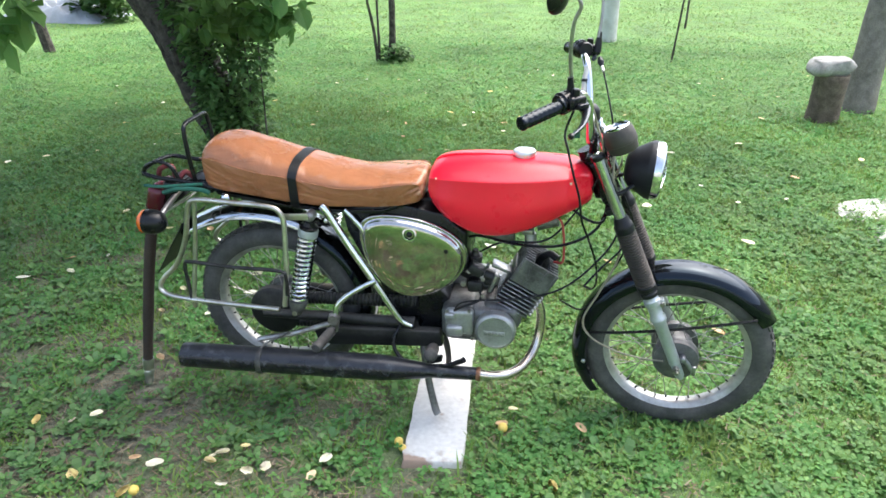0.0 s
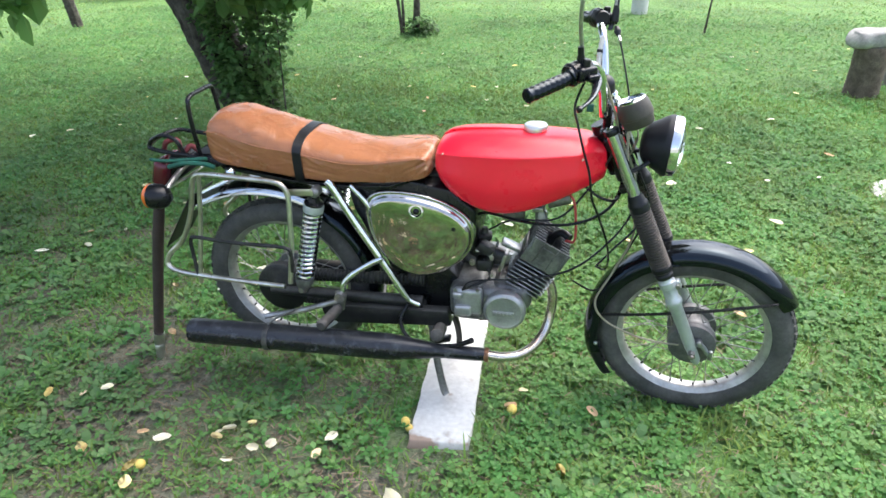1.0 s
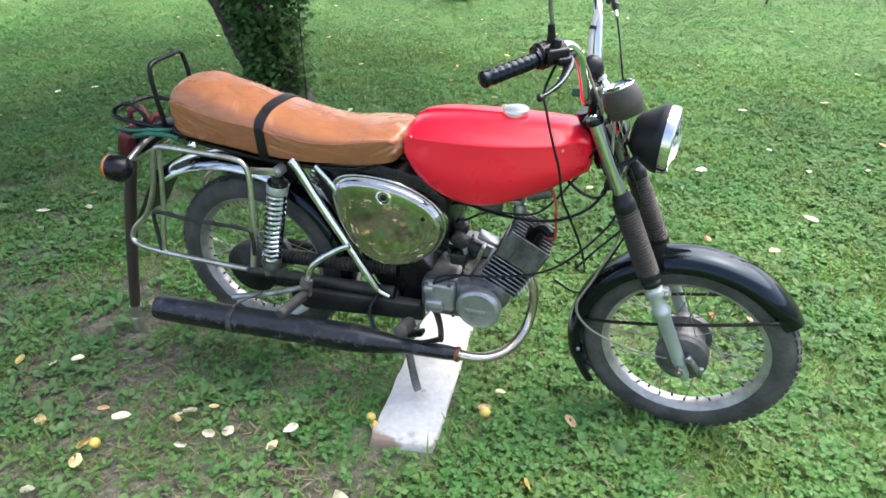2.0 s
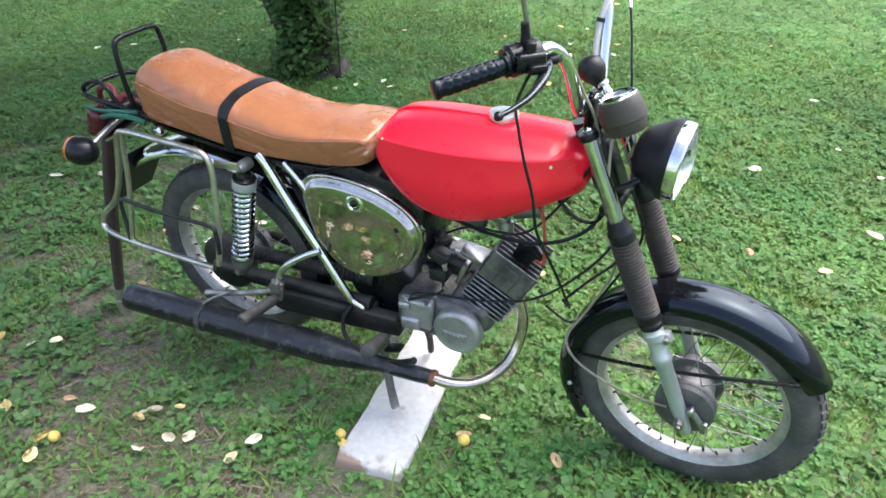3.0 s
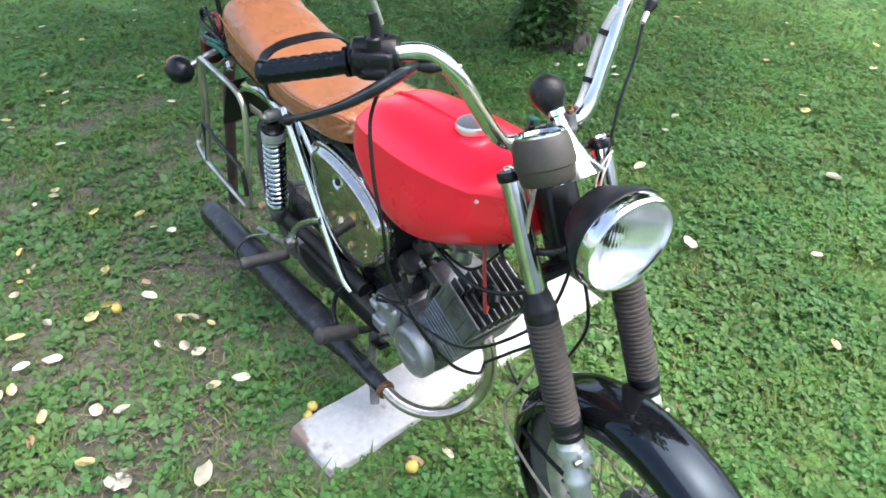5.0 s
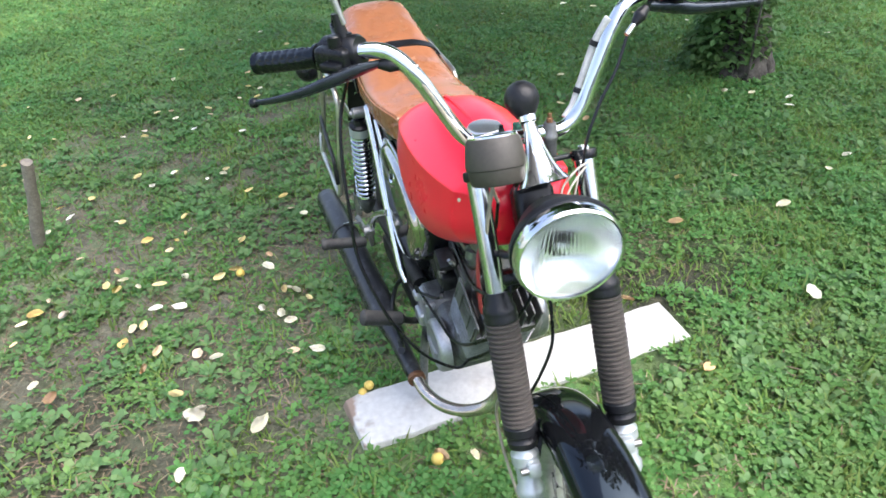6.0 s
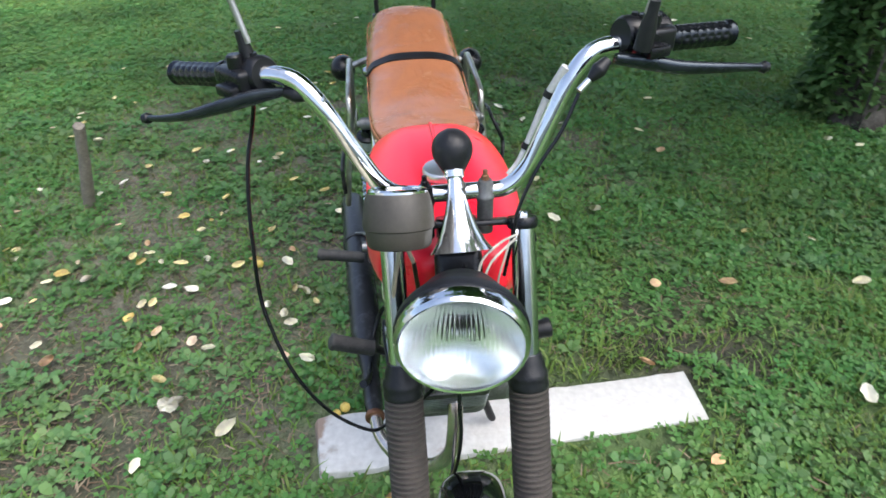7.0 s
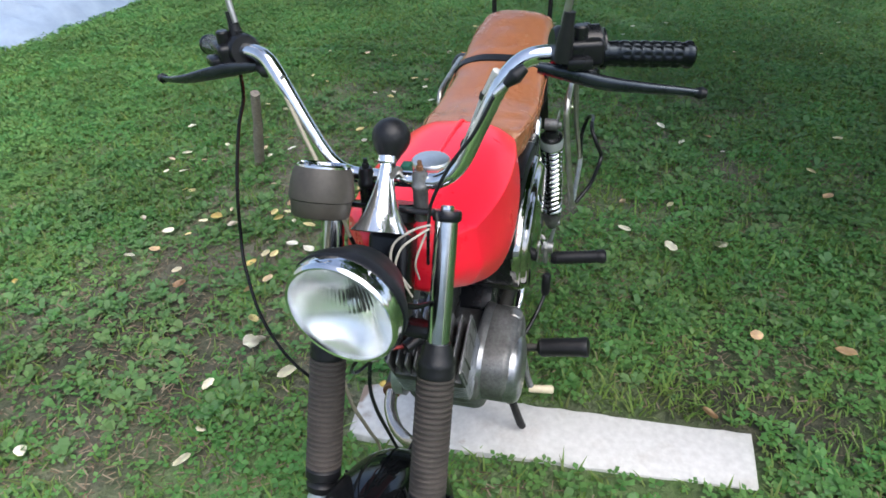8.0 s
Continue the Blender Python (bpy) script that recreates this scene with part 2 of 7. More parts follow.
def bare_end(m):
    """Brown bare wood where the paint has come off the end of the board, and scattered knots and stains."""
    n, l = m.node_tree.nodes, m.node_tree.links
    b = n["Principled BSDF"]
    tc = n.new("ShaderNodeTexCoord")
    sep = n.new("ShaderNodeSeparateXYZ")
    l.new(tc.outputs["Object"], sep.inputs[0])
    end = n.new("ShaderNodeMapRange")
    end.inputs["From Min"].default_value, end.inputs["From Max"].default_value = -0.53, -0.42
    end.inputs["To Min"].default_value, end.inputs["To Max"].default_value = 0.36, 0.0
    l.new(sep.outputs["Y"], end.inputs["Value"])
    noi = n.new("ShaderNodeTexNoise")
    noi.inputs["Scale"].default_value = 13
    noi.inputs["Detail"].default_value = 7
    l.new(tc.outputs["Object"], noi.inputs["Vector"])
    add = n.new("ShaderNodeMath")
    l.new(end.outputs[0], add.inputs[0])
    l.new(noi.outputs["Fac"], add.inputs[1])
    off = n.new("ShaderNodeMapRange")
    off.inputs["From Min"].default_value, off.inputs["From Max"].default_value = 0.67, 0.78
    off.inputs["To Max"].default_value = 0.85
    l.new(add.outputs[0], off.inputs["Value"])
    mix = n.new("ShaderNodeMix")
    mix.data_type = "RGBA"
    mix.inputs["B"].default_value = (0.24, 0.15, 0.095, 1)
    l.new(off.outputs[0], mix.inputs["Factor"])
    l.new(b.inputs["Base Color"].links[0].from_socket, mix.inputs["A"])
    spots = n.new("ShaderNodeTexVoronoi")
    spots.inputs["Scale"].default_value = 6.5
    l.new(tc.outputs["Object"], spots.inputs["Vector"])
    knot = n.new("ShaderNodeMapRange")
    knot.inputs["From Min"].default_value, knot.inputs["From Max"].default_value = 0.05, 0.14
    knot.inputs["To Min"].default_value, knot.inputs["To Max"].default_value = 0.45, 0.0
    l.new(spots.outputs["Distance"], knot.inputs["Value"])
    dark = n.new("ShaderNodeMix")
    dark.data_type = "RGBA"
    dark.inputs["B"].default_value = (0.17, 0.14, 0.11, 1)
    l.new(knot.outputs[0], dark.inputs["Factor"])
    l.new(mix.outputs["Result"], dark.inputs["A"])
    l.new(dark.outputs["Result"], b.inputs["Base Color"])


bare_end(PLANK)
RENDERED = worn("grey_wall_render", (0.55, 0.54, 0.52), (0.42, 0.41, 0.4), 2, (0.8, 0.9), bump=0.4, bump_scale=60, fine=0.1)
BARK = worn("bark", (0.022, 0.018, 0.014), (0.12, 0.108, 0.09), 16, (0.8, 0.95), bump=1.0, bump_scale=30, fine=0.3)
GREYWOOD = worn("grey_wood", (0.24, 0.22, 0.19), (0.125, 0.11, 0.095), 14, (0.75, 0.9), bump=0.6, bump_scale=50, fine=0.25)
REDWOOD = worn("red_brown_wood", (0.04, 0.024, 0.018), (0.024, 0.017, 0.014), 20, (0.6, 0.8), fine=0.2)
STONE = worn("pale_stone", (0.5, 0.49, 0.45), (0.3, 0.29, 0.26), 8, (0.75, 0.9), bump=0.6, bump_scale=30, fine=0.12)
STAKEWOOD = worn("dry_stake_wood", (0.24, 0.21, 0.165), (0.14, 0.12, 0.095), 14, (0.75, 0.9), bump=0.5, bump_scale=50, fine=0.2)
BRUSHED = worn("brushed_metal", (0.74, 0.75, 0.75), (0.6, 0.6, 0.6), 40, (0.28, 0.4), metal=1.0)
WHITEWASH = worn("white_limewash", (0.66, 0.66, 0.64), (0.45, 0.44, 0.4), 6, (0.7, 0.9), bump=0.3)
GREYTARP = worn("pale_grey_sheet", (0.27, 0.3, 0.33), (0.18, 0.2, 0.22), 5, (0.5, 0.7), bump=0.2)
TARP = worn("pale_blue_sheet", (0.24, 0.31, 0.4), (0.17, 0.22, 0.3), 5, (0.5, 0.7), bump=0.2)
GRASS = leafy("grass", [(0.112, 0.201, 0.047), (0.145, 0.264, 0.059), (0.172, 0.308, 0.069), (0.132, 0.237, 0.054), (0.168, 0.29, 0.07), (0.2, 0.275, 0.085), (0.15, 0.195, 0.07)], translucent=0.42)
CLOVER = leafy("clover", [(0.08, 0.199, 0.056), (0.117, 0.277, 0.073), (0.088, 0.221, 0.059), (0.144, 0.313, 0.089), (0.103, 0.243, 0.067), (0.178, 0.326, 0.108)], translucent=0.42)
WEED = leafy("broad_weeds", [(0.09, 0.195, 0.07), (0.122, 0.248, 0.088), (0.106, 0.22, 0.085), (0.155, 0.275, 0.11), (0.13, 0.268, 0.085), (0.18, 0.29, 0.12)], 0.55, translucent=0.35)
STRAW = leafy("dry_straw", [(0.24, 0.19, 0.12), (0.14, 0.1, 0.065), (0.3, 0.25, 0.17), (0.1, 0.075, 0.05), (0.2, 0.17, 0.1)], 0.8, translucent=0.1)
LEAFGREEN = leafy("tree_leaves", [(0.03, 0.09, 0.02), (0.06, 0.15, 0.03), (0.045, 0.12, 0.025)])
TREEIVY = leafy("tree_ivy_leaves", [(0.05, 0.115, 0.035), (0.105, 0.21, 0.065), (0.07, 0.155, 0.045), (0.15, 0.25, 0.085)])
SPRAY = leafy("spray_leaves", [(0.08, 0.18, 0.045), (0.13, 0.26, 0.07), (0.1, 0.21, 0.05)])
IVY = leafy("ivy_leaves", [(0.035, 0.085, 0.024), (0.075, 0.155, 0.045), (0.05, 0.115, 0.03), (0.11, 0.185, 0.06)])
PALELEAF = leafy("pale_fallen_leaves", [(0.9, 0.87, 0.7), (0.88, 0.82, 0.56), (0.92, 0.9, 0.78)], 0.6, "Random", 0.15)
FALLEN = leafy("fallen_leaves", [(0.86, 0.83, 0.68), (0.85, 0.7, 0.28), (0.88, 0.86, 0.77), (0.86, 0.81, 0.62), (0.74, 0.52, 0.3), (0.88, 0.86, 0.77)], 0.6, "Random", 0.15)


def glass_mat():
    m, n, l, b = shader("headlamp_glass", (0.98, 0.99, 0.99), 0.02)
    b.inputs["Transmission Weight"].default_value = 1.0
    b.inputs["IOR"].default_value = 1.3
    return m


GLASS = glass_mat()


def ground_mat():
    m, n, l, b = shader("lawn_soil", (0.06, 0.1, 0.03), 0.9)
    tc = n.new("ShaderNodeTexCoord")

    def noi(scale, detail=6):
        t = n.new("ShaderNodeTexNoise")
        t.inputs["Scale"].default_value = scale
        t.inputs["Detail"].default_value = detail
        l.new(tc.outputs["Object"], t.inputs["Vector"])
        return t

    def mix(fac, a, c):
        x = n.new("ShaderNodeMix")
        x.data_type = "RGBA"
        l.new(fac, x.inputs["Factor"])
        for s, v in (("A", a), ("B", c)):
            if isinstance(v, tuple):
                x.inputs[s].default_value = (*v, 1)
            else:
                l.new(v, x.inputs[s])
        return x.outputs["Result"]

    def span(v, lo, hi):
        r = n.new("ShaderNodeMapRange")
        r.inputs["From Min"].default_value, r.inputs["From Max"].default_value = lo, hi
        l.new(v, r.inputs["Value"])
        return r.outputs[0]

    blades = mix(span(noi(60).outputs["Fac"], 0.35, 0.65), (0.048, 0.108, 0.026), (0.11, 0.222, 0.051))
    patchy = mix(span(noi(1.7).outputs["Fac"], 0.35, 0.7), blades, (0.14, 0.275, 0.06))
    soil = mix(span(noi(45).outputs["Fac"], 0.3, 0.7), (0.088, 0.085, 0.058), (0.208, 0.198, 0.143))
    # thin, trodden turf behind the motorcycle
    sep = n.new("ShaderNodeVectorMath")
    sep.operation = "DISTANCE"
    sep.inputs[1].default_value = (-0.34, -0.75, 0.0)
    oval = n.new("ShaderNodeVectorMath")
    oval.operation = "MULTIPLY"
    oval.inputs[1].default_value = (0.62, 1.0, 1.0)
    l.new(tc.outputs["Object"], oval.inputs[0])
    l.new(oval.outputs[0], sep.inputs[0])
    near = n.new("ShaderNodeMapRange")
    near.inputs["From Min"].default_value, near.inputs["From Max"].default_value = 0.2, 2.1
    near.inputs["To Min"].default_value, near.inputs["To Max"].default_value = 0.31, -0.16
    l.new(sep.outputs["Value"], near.inputs["Value"])
    add = n.new("ShaderNodeMath")
    l.new(near.outputs[0], add.inputs[0])
    l.new(noi(5.5).outputs["Fac"], add.inputs[1])
    spot = n.new("ShaderNodeVectorMath")
    spot.operation = "DISTANCE"
    spot.inputs[1].default_value = (-0.6, -0.08, 0.0)
    l.new(tc.outputs["Object"], spot.inputs[0])
    bare = n.new("ShaderNodeMapRange")
    bare.inputs["From Min"].default_value, bare.inputs["From Max"].default_value = 0.05, 0.42
    bare.inputs["To Min"].default_value, bare.inputs["To Max"].default_value = 0.5, 0.0
    l.new(spot.outputs["Value"], bare.inputs["Value"])
    tree_side = n.new("ShaderNodeVectorMath")
    tree_side.operation = "DISTANCE"
    tree_side.inputs[1].default_value = (-1.5, 0.95, 0.0)
    l.new(tc.outputs["Object"], tree_side.inputs[0])
    thin = n.new("ShaderNodeMapRange")
    thin.inputs["From Min"].default_value, thin.inputs["From Max"].default_value = 0.1, 1.6
    thin.inputs["To Min"].default_value, thin.inputs["To Max"].default_value = 0.3, 0.0
    l.new(tree_side.outputs["Value"], thin.inputs["Value"])
    front = n.new("ShaderNodeVectorMath")
    front.operation = "DISTANCE"
    front.inputs[1].default_value = (0.45, -1.1, 0.0)
    l.new(tc.outputs["Object"], front.inputs[0])
    worn_front = n.new("ShaderNodeMapRange")
    worn_front.inputs["From Min"].default_value, worn_front.inputs["From Max"].default_value = 0.15, 0.75
    worn_front.inputs["To Min"].default_value, worn_front.inputs["To Max"].default_value = 0.22, 0.0
    l.new(front.outputs["Value"], worn_front.inputs["Value"])
    total = n.new("ShaderNodeMath")
    l.new(add.outputs[0], total.inputs[0])
    l.new(worn_front.outputs[0], total.inputs[1])
    more = n.new("ShaderNodeMath")
    l.new(total.outputs[0], more.inputs[0])
    l.new(thin.outputs[0], more.inputs[1])
    both = n.new("ShaderNodeMath")
    l.new(more.outputs[0], both.inputs[0])
    l.new(bare.outputs[0], both.inputs[1])
    # brown thatch under the turf on both sides of the board
    shaded_thatch = mix(span(noi(38).outputs["Fac"], 0.3, 0.7), (0.027, 0.031, 0.017), (0.073, 0.073, 0.042))
    # beside the motorcycle this dark colour also stands in for its shade
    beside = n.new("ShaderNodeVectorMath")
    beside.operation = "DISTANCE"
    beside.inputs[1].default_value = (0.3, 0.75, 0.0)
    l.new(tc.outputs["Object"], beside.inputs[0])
    patch_reach = n.new("ShaderNodeMath")
    patch_reach.operation = "MINIMUM"
    l.new(beside.outputs["Value"], patch_reach.inputs[0])
    l.new(front.outputs["Value"], patch_reach.inputs[1])
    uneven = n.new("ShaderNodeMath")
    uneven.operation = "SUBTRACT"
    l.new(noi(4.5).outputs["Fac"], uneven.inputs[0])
    l.new(patch_reach.outputs[0], uneven.inputs[1])
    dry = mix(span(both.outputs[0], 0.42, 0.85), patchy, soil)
    l.new(mix(span(uneven.outputs[0], -0.25, 0.4), dry, shaded_thatch), b.inputs["Base Color"])
    bp = n.new("ShaderNodeBump")
    bp.inputs["Strength"].default_value = 0.8
    bp.inputs["Distance"].default_value = 0.03
    l.new(noi(70).outputs["Fac"], bp.inputs["Height"])
    l.new(bp.outputs[0], b.inputs["Normal"])
    return m


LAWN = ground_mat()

# ---- mesh helpers ----


def smooth(bm, angle=40):
    for f in bm.faces:
        f.smooth = True
    for e in bm.edges:
        e.smooth = not (len(e.link_faces) == 2 and e.calc_face_angle(0) > radians(angle))
    return bm


def mesh_of(name, bm, material, angle=40):
    bmesh.ops.recalc_face_normals(bm, faces=bm.faces)
    smooth(bm, angle)
    me = bpy.data.meshes.new(name)
    bm.to_mesh(me)
    bm.free()
    me.materials.append(material)
    return me


WORLDS = {}


def thing(name, at, label, category, group="", kind=""):
    """An Empty at a thing's base; its parts are given in world places."""
    ob = new(name)
    ob.location = at
    ob.empty_display_size = 0.1
    WORLDS[ob.name] = Matrix.Translation(at)
    return tagged(ob, label, category, group, kind)


def part(name, bm, material, parent, label="", angle=40):
    ob = new(name, mesh_of(name, bm, material, angle))
    ob.parent = parent
    ob.matrix_parent_inverse = WORLDS.get(parent.name, Matrix()).inverted()
    if label:
        ob["label"] = label
    return ob


def solo(name, bm, material, label, category, group="", kind="", at=None, angle=40):
    """A thing that is one mesh, its origin at its base."""
    if at is not None:
        bm.transform(Matrix.Translation(-Vector(at)))
    ob = new(name, mesh_of(name, bm, material, angle))
    if at is not None:
        ob.location = at
    return tagged(ob, label, category, group, kind)


def curve_pts(pts, steps=6):
    """A Catmull-Rom line through the points."""
    p = [Vector(v) for v in pts]
    p = [2 * p[0] - p[1], *p, 2 * p[-1] - p[-2]]
    out = []
    for i in range(1, len(p) - 2):
        for k in range(steps):
            t = k / steps
            a, b, c, d = p[i - 1 : i + 3]
            out.append(0.5 * (2 * b + (c - a) * t + (2 * a - 5 * b + 4 * c - d) * t * t + (3 * b - a - 3 * c + d) * t ** 3))
    return [*out, p[-2]]


def tube(pts, r, seg=12, steps=6, bm=None, flat=1.0):
    """A round bar along a curve; r is one radius or one per given point."""
    bm = bm or bmesh.new()
    line = curve_pts(pts, steps) if steps > 1 else [Vector(v) for v in pts]
    n = len(line)
    if isinstance(r, (int, float)):
        radii = [r] * n
    else:
        radii = [float(np.interp(k / (n - 1) * (len(r) - 1), range(len(r)), r)) for k in range(n)]
    rings, side = [], None
    for k, p in enumerate(line):
        d = (line[min(k + 1, n - 1)] - line[max(k - 1, 0)]).normalized()
        if side is None:
            side = d.orthogonal().normalized()
        side = (side - d * side.dot(d)).normalized()
        up = d.cross(side)
        rings.append([bm.verts.new(p + radii[k] * (math.cos(a) * side + flat * math.sin(a) * up)) for a in (2 * math.pi * j / seg for j in range(seg))])
    for a, b in zip(rings, rings[1:]):
        for j in range(seg):
            bm.faces.new((a[j], a[(j + 1) % seg], b[(j + 1) % seg], b[j]))
    bm.faces.new(rings[0][::-1])
    bm.faces.new(rings[-1])
    return bm


def lathe(profile, at, axis, seg=32, bm=None, closed=False, caps=True):
    """A turned body: profile of (along, radius) round the axis through at."""
    bm = bm or bmesh.new()
    w = Vector(axis).normalized()
    u = w.orthogonal().normalized()
    v = w.cross(u)
    at = Vector(at)
    rings = []
    for h, r in profile:
        if r < 1e-6:
            rings.append([bm.verts.new(at + h * w)])
        else:
            rings.append([bm.verts.new(at + h * w + r * (math.cos(a) * u + math.sin(a) * v)) for a in (2 * math.pi * j / seg for j in range(seg))])
    pairs = list(zip(rings, rings[1:]))
    if closed:
        pairs.append((rings[-1], rings[0]))
    for a, b in pairs:
        for j in range(seg):
            q = [a[j % len(a)], a[(j + 1) % len(a)], b[(j + 1) % len(b)], b[j % len(b)]]
            q = list(dict.fromkeys(q))
            if len(q) > 2:
                bm.faces.new(q)
    if not closed and caps:
        for ring in (rings[0], rings[-1]):
            if len(ring) > 1:
                bm.faces.new(ring)
    return bm


def block(size, m=None, bevel=0.004, seg=2, bm=None):
    """A box with rounded edges, centred, at the pose m."""
    b = bmesh.new()
    bmesh.ops.create_cube(b, size=1, matrix=Matrix.Diagonal((*size, 1)))
    if bevel:
        bmesh.ops.bevel(b, geom=b.edges[:], offset=min(bevel, min(size) * 0.45), segments=seg, profile=0.5, affect="EDGES")
    if m is not None:
        b.transform(m)
    if bm is None:
        return b
    return joined(bm, b)


def joined(bm, *others):
    for o in others:
        me = bpy.data.meshes.new("joining")
        o.to_mesh(me)
        o.free()
        bm.from_mesh(me)
        bpy.data.meshes.remove(me)
    return bm


def loft(rings, bm=None, caps=True):
    """A skin over closed rings of equally many points."""
    bm = bm or bmesh.new()
    vs = [[bm.verts.new(p) for p in ring] for ring in rings]
    n = len(vs[0])
    for a, b in zip(vs, vs[1:]):
        for j in range(n):
            bm.faces.new((a[j], a[(j + 1) % n], b[(j + 1) % n], b[j]))
    if caps:
        bm.faces.new(vs[0][::-1])
        bm.faces.new(vs[-1])
    return bm


def refined(bm, cuts=1):
    bmesh.ops.recalc_face_normals(bm, faces=bm.faces)
    me = bpy.data.meshes.new("refining")
    bm.to_mesh(me)
    bm.free()
    ob = bpy.data.objects.new("refining", me)
    scene.collection.objects.link(ob)
    mod = ob.modifiers.new("sub", "SUBSURF")
    mod.levels = cuts
    out = bmesh.new()
    out.from_mesh(ob.evaluated_get(bpy.context.evaluated_depsgraph_get()).to_mesh())
    bpy.data.objects.remove(ob)
    return out


def plate(outline, y0, y1, bevel=0.004, seg=2):
    """A slab with an outline in x and z, between two sides in y."""
    bm = bmesh.new()
    f = bm.faces.new([bm.verts.new((x, y0, z)) for x, z in outline])
    ext = bmesh.ops.extrude_face_region(bm, geom=[f])
    bmesh.ops.translate(bm, vec=(0, y1 - y0, 0), verts=[v for v in ext["geom"] if isinstance(v, bmesh.types.BMVert)])
    if bevel:
        bmesh.ops.recalc_face_normals(bm, faces=bm.faces)
        bmesh.ops.bevel(bm, geom=[e for e in bm.edges if e.calc_face_angle(0) > 0.6], offset=bevel, segments=seg, profile=0.5, affect="EDGES")
    return bm


def interp(table, x):
    xs = [r[0] for r in table]
    return [float(np.interp(x, xs, [r[k] for r in table])) for k in range(1, len(table[0]))]


# ---- the ground ----
GZ = 0.012


def height(x, y):
    return GZ + 0.022 * math.exp(-((x - 1.15) ** 2 + (y + 0.08) ** 2) / 0.12) + 0.008 * noise.noise((x * 0.8, y * 0.8, 0.3)) + 0.006 * noise.noise((x * 4, y * 4, 1.7))


def ground_sheet():
    bm = bmesh.new()
    xs = sorted({*np.round(np.arange(-6, 6.01, 0.15), 3), *(-400, -150, -60, -30, -18, -12, -9, -7.5, 7.5, 9, 12, 18, 30, 60, 150, 400)})
    rows = [[bm.verts.new((x, y, height(x, y) if abs(x) < 30 and abs(y) < 30 else GZ)) for x in xs] for y in xs]
    for a, b in zip(rows, rows[1:]):
        for j in range(len(xs) - 1):
            bm.faces.new((a[j], a[j + 1], b[j + 1], b[j]))
    return bm


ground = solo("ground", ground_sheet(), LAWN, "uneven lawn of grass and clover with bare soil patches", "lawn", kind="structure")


def trodden(x, y):
    """How thin the turf is, 0 to 1."""
    d = math.hypot((x + 0.55) * 0.62, y + 0.75)
    spot = 0.6 * math.exp(-((x + 0.6) ** 2 + (y + 0.08) ** 2) / 0.06)
    under_tree = 0.4 * math.exp(-((x + 1.5) ** 2 + (y - 0.95) ** 2) / 0.9)
    front = 0.6 * math.exp(-((x - 0.45) ** 2 + (y + 1.1) ** 2) / 0.3) + 0.2 * math.exp(-((x - 0.3) ** 2 + (y - 0.75) ** 2) / 0.22)
    return max(0.0, min(0.85, 0.74 + spot + under_tree + front - d / 2.1 + 0.9 * noise.noise((x * 4.3, y * 4.3, 5.0)) + 0.5 * noise.noise((x * 1.3, y * 1.3, 2.0))))


def turf(name, kinds, area, count, size, material, label, seed):
    """Many small blades or clover leaves over an area (x0, x1, y0, y1)."""
    rng = random.Random(seed)
    verts, faces = [], []
    x0, x1, y0, y1 = area
    for _ in range(count):
        x, y = rng.uniform(x0, x1), rng.uniform(y0, y1)
        clump = noise.noise((x * 5, y * 5, seed)) + 0.5 * noise.noise((x * 1.6, y * 1.6, seed + 4))
        edge = min(x - x0, x1 - x, y - y0, y1 - y) / kinds.get("fade", 0.7)
        if rng.random() > edge:
            continue
        if rng.random() < trodden(x, y) or clump < kinds["gap"] + rng.uniform(-0.25, 0.25):
            continue
        if 0.362 + (0.71 - y) * 0.068 < x < 0.563 + (0.71 - y) * 0.068 and -0.325 < y < 0.72:
            continue
        z = height(x, y) - 0.003
        a = rng.uniform(0, 6.283)
        s = size * rng.uniform(0.6, 1.35)
        c, n = math.cos(a), math.sin(a)
        k = len(verts)
        if kinds["leaf"]:
            h = rng.uniform(0.004, 0.034)
            for i in range(3):
                b = a + i * 2.094 + rng.uniform(-0.3, 0.3)
                c, n = math.cos(b), math.sin(b)
                tip = rng.uniform(-0.45, 0.75) * s
                k = len(verts)
                verts += [(x, y, z + h), (x + s * (0.55 * c - 0.42 * n), y + s * (0.55 * n + 0.42 * c), z + h + tip * 0.8), (x + s * c, y + s * n, z + h + tip), (x + s * (0.55 * c + 0.42 * n), y + s * (0.55 * n - 0.42 * c), z + h + tip * 0.6)]
                faces.append((k, k + 1, k + 2, k + 3))
        else:
            flat = kinds.get("flat", 0.0)
            w, lean, h = 0.0022 + (0.03 + 0.1 * flat) * s, rng.uniform(0.2 + 0.5 * flat, 1.1) * s, s * rng.uniform(0.5, 1.0) * (1 - 0.55 * flat)
            verts += [(x - w * n, y + w * c, z), (x + w * n, y - w * c, z), (x + 0.4 * lean * c + w * 0.7 * n, y + 0.4 * lean * n - w * 0.7 * c, z + 0.65 * h), (x + 0.4 * lean * c - w * 0.7 * n, y + 0.4 * lean * n + w * 0.7 * c, z + 0.65 * h), (x + lean * c, y + lean * n, z + h)]
            faces += [(k, k + 1, k + 2, k + 3), (k + 3, k + 2, k + 4)]
    me = bpy.data.meshes.new(name)
    me.from_pydata(verts, [], faces)
    me.materials.append(material)
    return tagged(new(name, me), label, "grass", kind="stuff")


